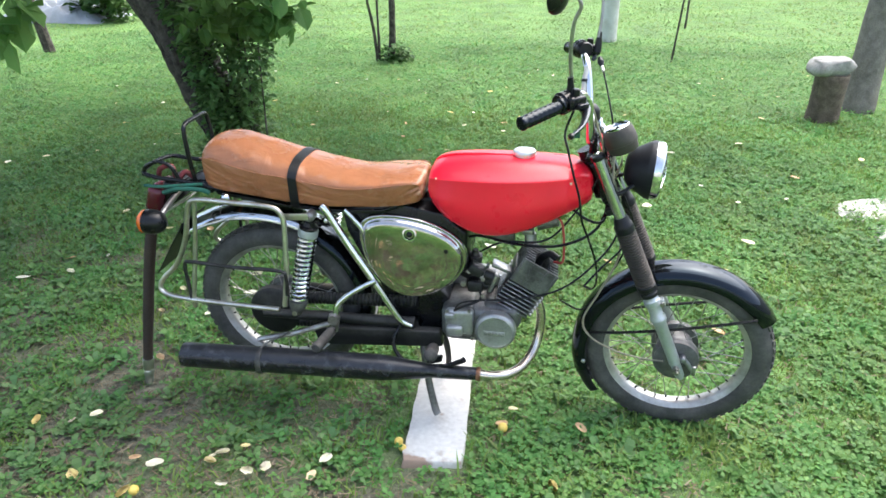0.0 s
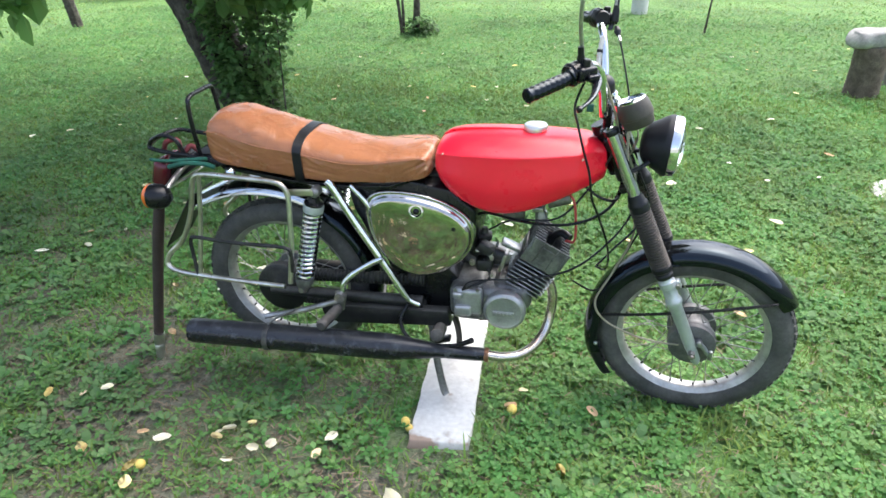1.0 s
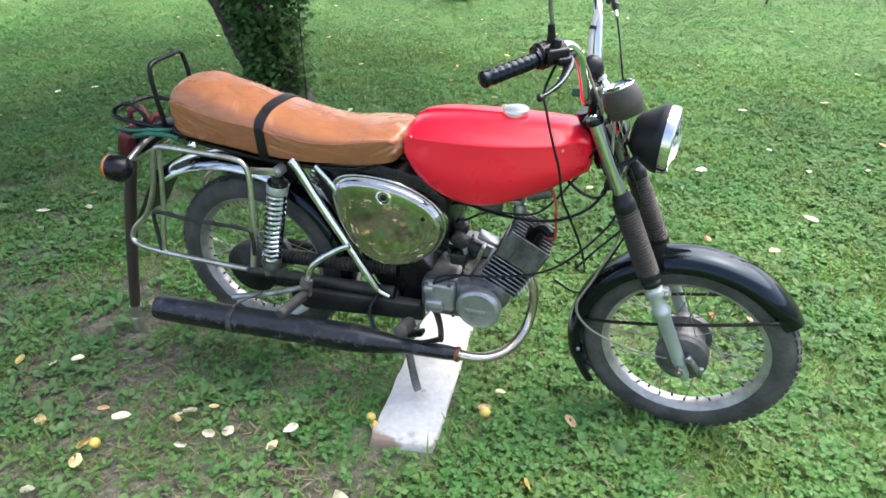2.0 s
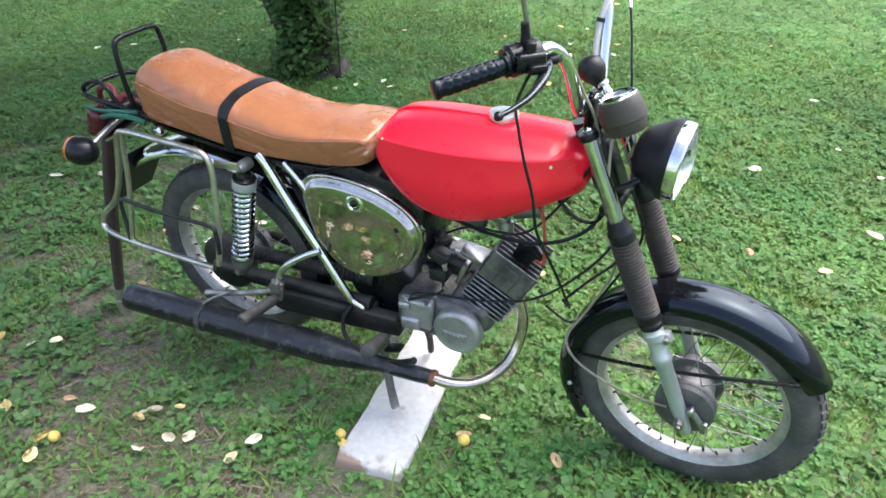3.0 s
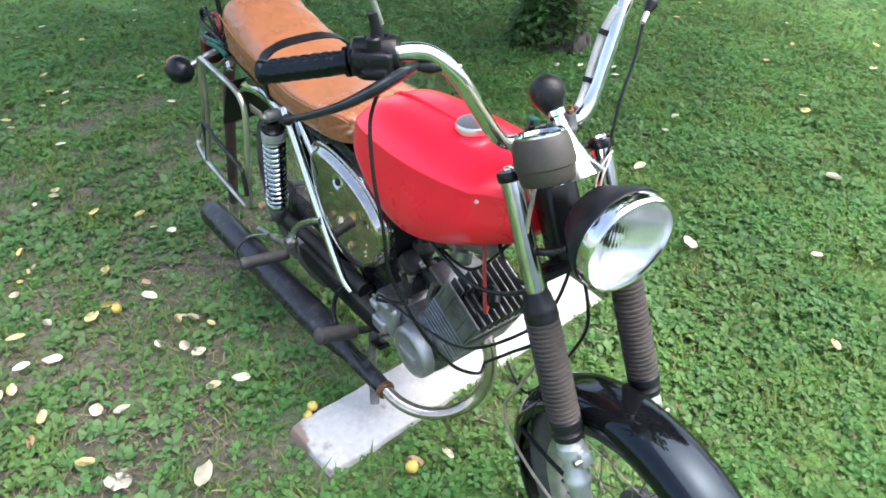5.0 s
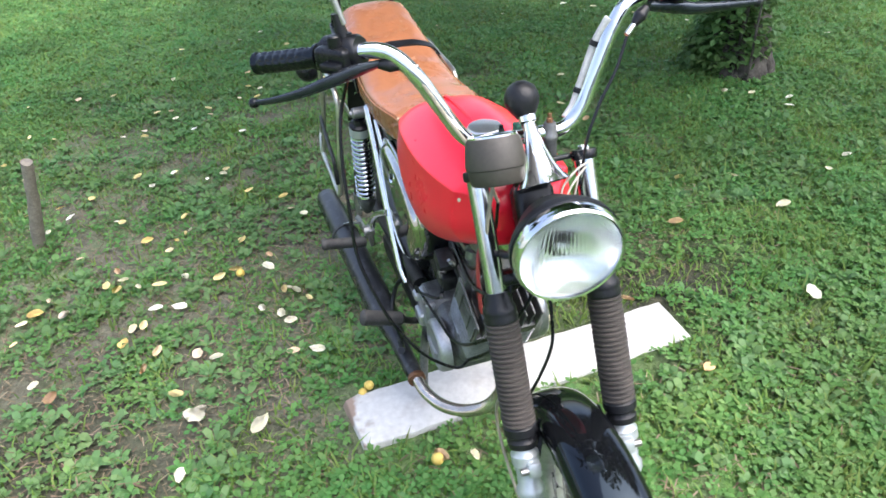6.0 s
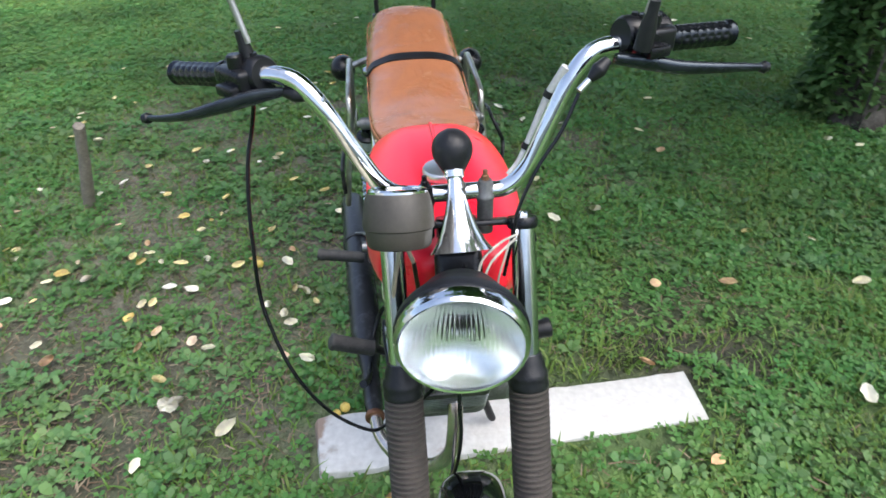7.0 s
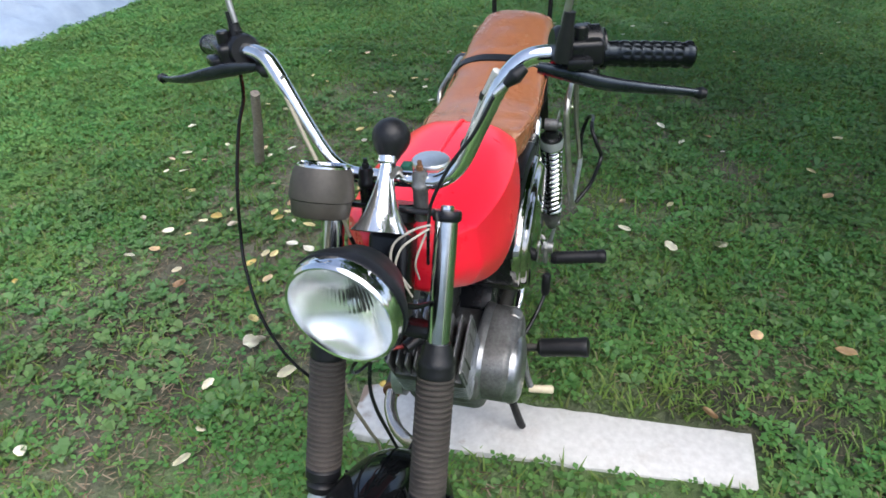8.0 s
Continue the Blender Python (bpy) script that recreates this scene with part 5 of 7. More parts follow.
# frame
part("spine_tube", tube([(0.9, 0, 0.83), (0.78, 0, 0.77), (0.6, 0, 0.745), (0.45, 0, 0.745), (0.2, 0, 0.735)], 0.022, 16), SATIN, bike, "black frame spine")
part("down_tube", tube([(0.88, 0, 0.79), (0.77, 0, 0.7), (0.7, 0, 0.66)], 0.016, 14), SATIN, bike)
for s in (-1, 1):
    part("frame_strut", tube([(0.186, s * 0.1, 0.746), (0.2, s * 0.102, 0.728), (0.255, s * 0.104, 0.632), (0.315, s * 0.107, 0.537), (0.39, s * 0.108, 0.412), (0.41, s * 0.107, 0.385), (0.437, s * 0.105, 0.371)], (0.0125, 0.0125, 0.0115, 0.0115, 0.011, 0.0095, 0.007), 14), CHROME, bike, "bright diagonal frame tube")
    part("upper_strut", tube([(0.25, s * 0.095, 0.735), (0.29, s * 0.096, 0.69), (0.33, s * 0.09, 0.62)], 0.008, 10), CHROME, bike, "bright short frame tube")
    part("peg_tube", tube([(0.335, s * 0.112, 0.522), (0.3, s * 0.118, 0.505), (0.25, s * 0.128, 0.472), (0.22, s * 0.135, 0.44), (0.212, s * 0.14, 0.41)], 0.0095, 12), CHROME, bike, "bright footrest tube")
    part("peg_bracket", joined(block((0.035, 0.012, 0.06), Matrix.Translation((0.205, s * 0.143, 0.385)) @ Matrix.Rotation(radians(12), 4, "Y"), 0.004), lathe([(-0.014, 0), (-0.014, 0.015), (0.014, 0.015), (0.014, 0)], (0.21, s * 0.147, 0.403), (0, 1, 0), 18)), STEEL, bike, "grey footrest bracket")
    part("peg_arm", tube([(0.2, s * 0.145, 0.385), (0.08, s * 0.142, 0.335), (-0.02, s * 0.14, 0.305), (-0.05, s * 0.14, 0.295)], 0.0085, 10, 5, flat=0.5), STEEL, bike, "flat steel stay")
    part("swingarm", tube([(0.44, s * 0.07, 0.36), (0.3, s * 0.075, 0.362), (0.12, s * 0.085, 0.366), (-0.04, s * 0.088, 0.364)], (0.02, 0.018, 0.017, 0.014), 14), DUSTYBLACK, bike, "black swingarm tube")
    fat, long_ = (1.0, 1.0) if s < 0 else (1.15, 1.16)
    part("foot_peg", lathe([(h * long_, r * fat) for h, r in [(0, 0), (0, 0.0125), (0.01, 0.0155), *[(0.01 + 0.1 * k / 20, 0.0155 if k % 2 else 0.0138) for k in range(20)], (0.112, 0.0165), (0.118, 0.0155), (0.122, 0.011), (0.122, 0)]], (0.205, s * 0.158, 0.367), (-0.07, s, 0.13), 18), WORNRUBBER if s < 0 else RUBBER, bike, "rubber rear footrest")
part("foot_peg", lathe([(0, 0), (0, 0.013), (0.008, 0.0185), *[(0.01 + 0.085 * k / 16, 0.0185 if k % 2 else 0.0178) for k in range(17)], (0.1, 0.02), (0.107, 0.018), (0.11, 0.012), (0.11, 0)], (0.508, -0.14, 0.322), (0.11, -1, 0.45), 20), WORNRUBBER, bike, "worn grey-black rubber front footrest")
part("foot_peg", lathe([(h, r * 1.22) for h, r in [(0, 0), (0, 0.013), (0.008, 0.0185), *[(0.01 + 0.085 * k / 16, 0.0185 if k % 2 else 0.0178) for k in range(17)], (0.11, 0.02), (0.117, 0.018), (0.12, 0.012), (0.12, 0)]], (0.47, 0.163, 0.287), (0, 1, 0.2), 20), RUBBER, bike, "black rubber front footrest")
part("peg_rail", tube([(0.5, -0.15, 0.32), (0.49, -0.1, 0.29), (0.48, 0, 0.285), (0.475, 0.1, 0.282), (0.47, 0.168, 0.288)], 0.009, 12), DUSTYBLACK, bike, "black footrest rail")
part("lower_rail", plate([(0.12, 0.318), (0.16, 0.335), (0.52, 0.352), (0.53, 0.3), (0.17, 0.27), (0.13, 0.285)], -0.098, -0.062, 0.006), DUSTYBLACK, bike, "black lower frame rail")
part("rear_plate", plate([(0.3, 0.55), (0.33, 0.58), (0.5, 0.49), (0.545, 0.44), (0.54, 0.33), (0.44, 0.325), (0.38, 0.37), (0.34, 0.45)], -0.05, 0.06, 0.008), SATIN, bike, "black engine mount and frame plate")

# chain tubes and drive case
for z0, z1 in ((0.41, 0.44), (0.325, 0.345)):
    prof = []
    n = 34
    for k in range(n):
        h = 0.4 * k / n
        prof += [(h, 0.017), (h + 0.004, 0.0205), (h + 0.008, 0.0205)]
    part("chain_tube", lathe([(0, 0), *prof, (0.4, 0)], (0.05, -0.052, z0 - 0.002), (1, 0.0, (z1 - z0) * 1.6), 18), DUSTYBLACK, bike, "ribbed black rubber chain tube")
part("chain_case", lathe([(-0.02, 0), (-0.02, 0.07), (-0.012, 0.082), (0.012, 0.082), (0.02, 0.072), (0.022, 0.03), (0.03, 0.02), (0.03, 0)], REAR + Vector((0, -0.058, 0)), (0, -1, 0), 32), DUSTYBLACK, bike, "black drive case on the rear hub")

# shock absorbers
for s in (-1, 1):
    a, b = Vector((0.158, s * 0.122, 0.722)), Vector((0.084, s * 0.122, 0.404))
    if s > 0:
        a.y, b.y = 0.134, 0.143
    d = a - b
    n = d.normalized()
    body = part("shock_absorber", lathe([(-0.016, 0.0), (-0.016, 0.012), (0.0, 0.016), (0.02, 0.024), (0.032, 0.0265), (0.036, 0.0265), (0.04, 0.012), (d.length - 0.05, 0.012), (d.length - 0.048, 0.027), (d.length - 0.034, 0.0275), (d.length - 0.03, 0.018), (d.length - 0.018, 0.014), (d.length - 0.018, 0)], b, n, 26), SATIN, bike, "black shock absorber")
    part("spring_cup", lathe([(-0.012, 0.014), (0.0, 0.018), (0.02, 0.0255), (0.034, 0.028), (0.042, 0.028), (0.042, 0.02)], b, n, 26, caps=False), CASEALU, body, "grey lower spring cup")
    u = n.orthogonal().normalized()
    v = n.cross(u)
    turns, h0, h1 = 15, 0.04, d.length - 0.05
    coil = [b + n * (h0 + (h1 - h0) * k / (turns * 14)) + 0.0235 * (math.cos(2 * math.pi * k / 14) * u + math.sin(2 * math.pi * k / 14) * v) for k in range(turns * 14 + 1)]
    part("spring_cap", lathe([(d.length - 0.064, 0.02), (d.length - 0.062, 0.0285), (d.length - 0.044, 0.029), (d.length - 0.036, 0.026), (d.length - 0.032, 0.018)], b, n, 26, caps=False), GREYALU, body, "grey upper spring cap")
    part("spring", tube(coil, 0.0052, 8, 1), CHROME, body, "chromed coil spring")
    part("top_eye", lathe([(-0.016, 0), (-0.016, 0.0145), (0.014, 0.0145), (0.018, 0.009), (0.024, 0.008), (0.024, 0)], a, (0, s, 0), 20), CASEALU, body, "grey bolted eye")
    part("bottom_bolt", lathe([(-0.014, 0), (-0.014, 0.013), (0.012, 0.013), (0.014, 0.009), (0.022, 0.008), (0.022, 0)], b, (0, s, 0), 12), STEEL, body)

# rear fender and tail
r_fender = part("rear_fender", fender(REAR, 0.3, 0.062, 62, 140, 0.035, 0.9, flare=0.06), FORKCHROME, bike, "dull chrome rear fender")
part("inner_fender", fender(REAR, 0.283, 0.055, -8, 66, 0.03, 0.95, boxy=2.4), BLACK, r_fender, "glossy black inner fender before the wheel")
tail_plate = block((0.21, 0.15, 0.003), Matrix.Translation((-0.332, 0, 0.558)) @ Matrix.Rotation(radians(-57), 4, "Y"), 0.0012, 1)
part("tail_plate", tail_plate, DUSTYBLACK, r_fender, "dark plate hanging behind the rear wheel")
part("tail_bracket", block((0.1, 0.09, 0.006), Matrix.Translation((-0.3, -0.03, 0.695)) @ Matrix.Rotation(radians(-30), 4, "Y"), 0.002), RACKSTEEL, r_fender, "bare steel tail bracket")
part("tail_lamp", block((0.052, 0.12, 0.085), Matrix.Translation((-0.335, -0.045, 0.728)) @ Matrix.Rotation(radians(18), 4, "Y"), 0.016, 3), REDLENS, bike, "dark red tail lamp")
part("tail_lamp_base", block((0.045, 0.11, 0.07), Matrix.Translation((-0.292, -0.03, 0.75)) @ Matrix.Rotation(radians(18), 4, "Y"), 0.012, 3), SATIN, bike, "black tail lamp housing")
for s in (-1, 1):
    stalk = part("indicator_stalk", tube([(-0.275, s * 0.03, 0.75), (-0.275, s * 0.1, 0.735), (-0.277, s * 0.165, 0.712)], 0.0085, 12), STEEL, bike, "grey indicator stalk")
    part("indicator", lathe([(0.042, 0), (0.04, 0.015), (0.028, 0.029), (0.009, 0.036), (-0.012, 0.0365), (-0.016, 0.0355), (-0.016, 0)], (-0.292, s * 0.188, 0.702), (1, 0, 0.0), 28), SATIN, stalk, "black round indicator housing")
    part("indicator_lens", lathe([(0, 0.0355), (-0.009, 0.034), (-0.018, 0.025), (-0.021, 0.0)], (-0.308, s * 0.188, 0.702), (1, 0, 0), 28), ORANGE, stalk, "orange indicator lens")

# luggage racks
for s in (-1, 1):
    yt, yb = s * 0.163, s * 0.193
    rail = part("side_rack", tube([(0.062, yb, 0.447), (-0.05, yb, 0.45), (-0.2, yb, 0.456), (-0.285, s * 0.185, 0.46), (-0.318, s * 0.178, 0.476), (-0.305, s * 0.172, 0.51), (-0.255, s * 0.168, 0.56), (-0.215, s * 0.166, 0.64), (-0.195, yt, 0.72), (-0.18, yt, 0.757), (-0.15, yt, 0.768), (-0.05, yt, 0.765), (0.05, yt, 0.76), (0.082, yt, 0.748), (0.094, yt, 0.715), (0.094, s * 0.17, 0.65), (0.092, s * 0.18, 0.57), (0.08, yb, 0.46)], 0.0075, 12, 7), RACKSTEEL, bike, "bare steel side luggage rack")
    if s < 0:
        part("rack_cross_tube", tube([(0.093, -0.196, 0.5), (0.096, -0.197, 0.555), (0.075, -0.196, 0.577), (-0.08, -0.19, 0.575), (-0.2, -0.182, 0.578), (-0.222, -0.18, 0.566), (-0.222, -0.182, 0.52), (-0.212, yb, 0.462)], 0.0055, 10, 6), GRIME, rail, "thinner dark rack tube")
    else:
        # this side is bent outwards
        part("rack_cross_tube", tube([(-0.212, yb, 0.462), (-0.225, 0.19, 0.53), (-0.215, 0.205, 0.59), (-0.17, 0.22, 0.612), (-0.09, 0.222, 0.612), (-0.07, 0.24, 0.575), (-0.08, 0.255, 0.535), (-0.04, 0.246, 0.505), (0.01, 0.232, 0.486), (0.055, 0.202, 0.456)], 0.0055, 10, 6), SATIN, rail, "black rack tube bent outwards")
    part("rack_upright", tube([(-0.165, yt, 0.765), (-0.185, s * 0.17, 0.62), (-0.205, s * 0.19, 0.47), (-0.208, s * 0.19, 0.43)], 0.0065, 10), RACKSTEEL, rail)
    part("rack_tab", block((0.07, 0.004, 0.02), Matrix.Translation((0.125, s * 0.146, 0.726)) @ Matrix.Rotation(radians(-4), 4, "Y"), 0.0015), RACKSTEEL, rail)
carrier = part("rear_carrier", tube([(-0.12, -0.085, 0.77), (-0.22, -0.09, 0.79), (-0.32, -0.09, 0.8), (-0.365, -0.075, 0.808), (-0.38, 0, 0.81), (-0.365, 0.075, 0.808), (-0.32, 0.09, 0.8), (-0.22, 0.09, 0.79), (-0.12, 0.085, 0.77)], 0.0065, 12, 7), SATIN, bike, "black tube carrier behind the seat")
part("carrier_hoop", tube([(-0.205, -0.072, 0.785), (-0.21, -0.076, 0.86), (-0.212, -0.076, 0.93), (-0.214, -0.06, 0.953), (-0.216, 0.0, 0.956), (-0.218, 0.06, 0.953), (-0.218, 0.076, 0.93), (-0.21, 0.076, 0.86), (-0.205, 0.072, 0.785)], 0.0065, 12, 7), SATIN, carrier, "black upright hoop")
part("carrier_loop", tube([(-0.25, -0.08, 0.79), (-0.27, -0.085, 0.835), (-0.31, -0.085, 0.845), (-0.352, -0.08, 0.825), (-0.362, -0.08, 0.8)], 0.006, 10, 6), SATIN, carrier)
part("elastic_cord", tube([(-0.36, -0.09, 0.772), (-0.3, -0.1, 0.775), (-0.23, -0.105, 0.785), (-0.17, -0.1, 0.79)], 0.005, 8), GREEN, carrier, "green elastic cord")
part("elastic_cord", tube([(-0.3, -0.095, 0.755), (-0.24, -0.11, 0.775), (-0.18, -0.105, 0.775), (-0.15, -0.1, 0.765)], 0.007, 8), GREEN, carrier, "green elastic cord")
part("elastic_cord", tube([(-0.33, -0.06, 0.79), (-0.31, -0.07, 0.82), (-0.28, -0.06, 0.825), (-0.26, -0.075, 0.79), (-0.24, -0.06, 0.81), (-0.22, -0.05, 0.79)], 0.0075, 10), REDCORD, carrier, "faded red elastic cord")
part("tool_roll", block((0.09, 0.14, 0.04), Matrix.Translation((-0.2, 0, 0.768)), 0.012, 3), SATIN, carrier, "black bundle on the carrier")
part("tail_knob", lathe([(0, 0), (0, 0.014), (0.01, 0.013), (0.016, 0.006), (0.016, 0)], (-0.095, -0.112, 0.757), (0, -1, 0.4), 18), CHROME, bike, "chrome seat knob")

# engine
CYL = Vector((0.085, 0, 0.155)).normalized()
CYB = Vector((0.725, 0.0, 0.422))
CYX = Vector((CYL.z, 0, -CYL.x))
CYM = Matrix(((CYX.x, 0, CYL.x, 0), (0, 1, 0, 0), (CYX.z, 0, CYL.z, 0), (0, 0, 0, 1)))
case = part("crankcase", joined(block((0.2, 0.17, 0.12), Matrix.Translation((0.63, 0, 0.375)), 0.025, 4), block((0.1, 0.19, 0.1), Matrix.Translation((0.575, -0.005, 0.39)), 0.02, 4), block((0.12, 0.15, 0.09), Matrix.Translation((0.7, 0, 0.4)), 0.03, 4)), CASEALU, bike, "oily cast aluminium crankcase")
part("clutch_cover", lathe([(-0.012, 0.0), (-0.012, 0.061), (0.008, 0.06), (0.013, 0.056), (0.015, 0.05), (0.0135, 0.047), (0.0165, 0.0)], (0.688, -0.098, 0.378), (0, -1, 0), 44), COVERALU, case, "round cast clutch cover")
badge = block((0.062, 0.004, 0.014), Matrix.Translation((0.686, -0.1145, 0.375)), 0.001)
for dx in (-0.021, -0.0105, 0.0, 0.0105, 0.021):
    block((0.0065, 0.003, 0.008), Matrix.Translation((0.686 + dx, -0.117, 0.375)), 0.0008, bm=badge)
part("cover_badge", badge, COVERALU, case, "raised cast badge bars")
part("gear_cover", joined(block((0.085, 0.03, 0.085), Matrix.Translation((0.58, -0.09, 0.396)), 0.012, 3), block((0.05, 0.022, 0.034), Matrix.Translation((0.567, -0.105, 0.37)), 0.008, 3), block((0.03, 0.02, 0.02), Matrix.Translation((0.553, -0.106, 0.42)), 0.006, 3)), COVERALU, case, "cast gear cover")
for x, z in ((0.545, 0.435), (0.61, 0.44), (0.62, 0.345), (0.548, 0.35)):
    part("cover_screw", lathe([(0, 0), (0, 0.006), (0.004, 0.0055), (0.004, 0)], (x, -0.104, z), (0, -1, 0), 10), STEEL, case)
LEFT_CASE = [(0.738, 0.403), (0.728, 0.441), (0.7, 0.467), (0.655, 0.479), (0.6, 0.483), (0.556, 0.471), (0.53, 0.441), (0.524, 0.397), (0.538, 0.355), (0.578, 0.330), (0.635, 0.319), (0.69, 0.327), (0.726, 0.359)]


def case_cover(steps, cx, cz):
    """A rounded casting over the left end of the engine: outline shrunk by k at each depth y."""
    line = curve_pts([(x, 0, z) for x, z in [*LEFT_CASE, LEFT_CASE[0]]], 5)[:-1]
    return loft([[Vector((cx + (p.x - cx) * k, y, cz + (p.z - cz) * k)) for p in line] for k, y in steps])


left = part("left_cover", case_cover(((1.0, 0.075), (1.0, 0.117), (0.975, 0.126), (0.93, 0.13), (0.905, 0.1295), (0.9, 0.127), (0.885, 0.127), (0.87, 0.131), (0.83, 0.137), (0.7, 0.141), (0.05, 0.142)), 0.628, 0.401), CASEALU, case, "cast left engine cover with a grooved edge", 50)
part("case_flange", case_cover(((1.0, 0.056), (1.045, 0.058), (1.045, 0.068), (1.0, 0.0765)), 0.628, 0.401), ALU, left, "raised joint between the case halves")
part("magneto_cover", lathe([(-0.02, 0), (-0.02, 0.072), (0.004, 0.071), (0.012, 0.066), (0.017, 0.055), (0.0195, 0.03), (0.02, 0)], (0.662, 0.135, 0.393), (0, 1, 0), 40), ALU, left, "rounded aluminium magneto cover")
for x, z in ((0.72, 0.43), (0.61, 0.462), (0.545, 0.445), (0.54, 0.365), (0.61, 0.33), (0.71, 0.345)):
    part("cover_screw", lathe([(0, 0), (0, 0.0055), (0.004, 0.005), (0.004, 0)], (x, 0.128, z), (0, 1, 0), 10), STEEL, left)
part("filler_cap", lathe([(0, 0), (0, 0.014), (0.006, 0.0145), (0.009, 0.011), (0.009, 0)], (0.588, 0.122, 0.474), (0, 0.5, 1), 20), STEEL, case, "round filler cap")
# black colour of the core deepens the shade between the fins
part("cylinder_core", lathe([(0, 0), (0, 0.044), (0.115, 0.044), (0.115, 0)], CYB, CYL, 28), SATIN, case, "cylinder core coloured black to deepen the gaps between fins")
for k in range(7):
    h = 0.012 + k * 0.0132
    half = 0.059 if k else 0.052
    part("cylinder_fin", block((half * 2, 0.136, 0.0044), Matrix.Translation(CYB + CYL * h) @ CYM, 0.0012, 1), ALU, case, "bright cast cooling fin")
part("cylinder_head", block((0.118, 0.13, 0.03), Matrix.Translation(CYB + CYL * 0.112) @ CYM, 0.006, 2), DARKALU, case, "cast cylinder head")
for k in range(9):
    y = -0.066 + k * 0.0165
    edge = k in (0, 8)
    at = CYB + CYL * 0.14 + Vector((0, y, 0))
    if 1 <= k <= 4:
        # these fins leave a pocket for the spark plug
        fin = block((0.11, 0.0038, 0.044), Matrix.Translation(at - CYL * 0.019) @ CYM, 0.0012, 1)
        block((0.034, 0.0038, 0.044), Matrix.Translation(at + CYX * -0.038 + CYL * 0.019) @ CYM, 0.0012, 1, bm=fin)
        block((0.03, 0.0038, 0.044), Matrix.Translation(at + CYX * 0.04 + CYL * 0.019) @ CYM, 0.0012, 1, bm=fin)
    else:
        fin = block((0.114 if edge else 0.11, 0.0048 if edge else 0.0038, 0.082), Matrix.Translation(at) @ CYM, 0.0014, 1)
    if edge:
        side = -0.0035 if k == 0 else 0.0035
        for u in (-0.05, -0.022, 0.022, 0.05):
            block((0.0035, 0.004, 0.072), Matrix.Translation(at + CYX * u + Vector((0, side, 0))) @ CYM, 0.001, 1, bm=fin)
        block((0.04, 0.003, 0.05), Matrix.Translation(at + Vector((0, side * 0.7, 0))) @ CYM, 0.001, 1, bm=fin)
    part("head_fin", fin, CASEALU, case, "cast head fin")
part("spark_plug_cap", tube([CYB + CYL * 0.15, CYB + CYL * 0.18, CYB + CYL * 0.2 + Vector((0.012, -0.012, 0)), CYB + CYL * 0.2 + Vector((0.035, -0.03, -0.006))], 0.0115, 12), RUBBER, case, "black spark plug cap")
carb = part("carburettor", joined(lathe([(0, 0), (0, 0.02), (0.05, 0.02), (0.052, 0.024), (0.062, 0.024), (0.062, 0)], (0.61, -0.015, 0.51), (0.05, 0, 1), 20), lathe([(0, 0), (0, 0.019), (0.06, 0.019), (0.06, 0)], (0.585, -0.015, 0.525), (1, 0, -0.15), 18), lathe([(0, 0), (0, 0.022), (0.035, 0.024), (0.035, 0)], (0.612, -0.015, 0.475), (0.05, 0, 1), 18), block((0.03, 0.03, 0.02), Matrix.Translation((0.655, -0.02, 0.5)), 0.004)), GRIME, bike, "grimy carburettor")
part("intake_stub", lathe([(0, 0), (0, 0.022), (0.06, 0.02), (0.06, 0)], (0.625, -0.015, 0.525), (1, 0, -0.35), 16), GRIME, carb)
part("air_hose", tube([(0.6, -0.015, 0.52), (0.57, -0.02, 0.54), (0.55, -0.03, 0.58)], 0.022, 14), RUBBER, carb, "black rubber intake hose")
part("choke_body", block((0.05, 0.04, 0.03), Matrix.Translation((0.625, -0.055, 0.555)) @ Matrix.Rotation(radians(30), 4, "Y"), 0.008), GRIME, carb)
part("top_link", block((0.06, 0.04, 0.012), Matrix.Translation((0.695, -0.022, 0.552)) @ Matrix.Rotation(radians(22), 4, "Y"), 0.004), ALU, bike, "bright engine bracket")
part("ignition_coil", lathe([(0, 0), (0, 0.018), (0.06, 0.018), (0.06, 0)], (0.79, -0.035, 0.7), (1, 0, 0.3), 18), CASEALU, bike, "cast ignition coil below the tank")
part("regulator", block((0.06, 0.03, 0.03), Matrix.Translation((0.7, -0.04, 0.66)), 0.006), DARKALU, bike)

part("carburettor_cap", lathe([(0, 0), (0, 0.022), (0.012, 0.022), (0.016, 0.012), (0.03, 0.008), (0.03, 0)], (0.614, -0.018, 0.572), (0.1, -0.1, 1), 18), DARKALU, carb, "stained carburettor cap")
part("float_bowl", block((0.046, 0.05, 0.036), Matrix.Translation((0.622, -0.045, 0.5)), 0.008, 2), GRIME, carb, "stained float bowl")
part("intake_flange", block((0.012, 0.05, 0.06), Matrix.Translation((0.672, -0.02, 0.5)) @ Matrix.Rotation(radians(20), 4, "Y"), 0.003), STEEL, carb, "bright intake flange")
for y, z in ((-0.05, 0.53), (-0.052, 0.475)):
    part("carburettor_screw", lathe([(0, 0), (0, 0.006), (0.005, 0.0055), (0.005, 0)], (0.645, y - 0.02, z), (0, -1, 0.1), 10), STEEL, carb)

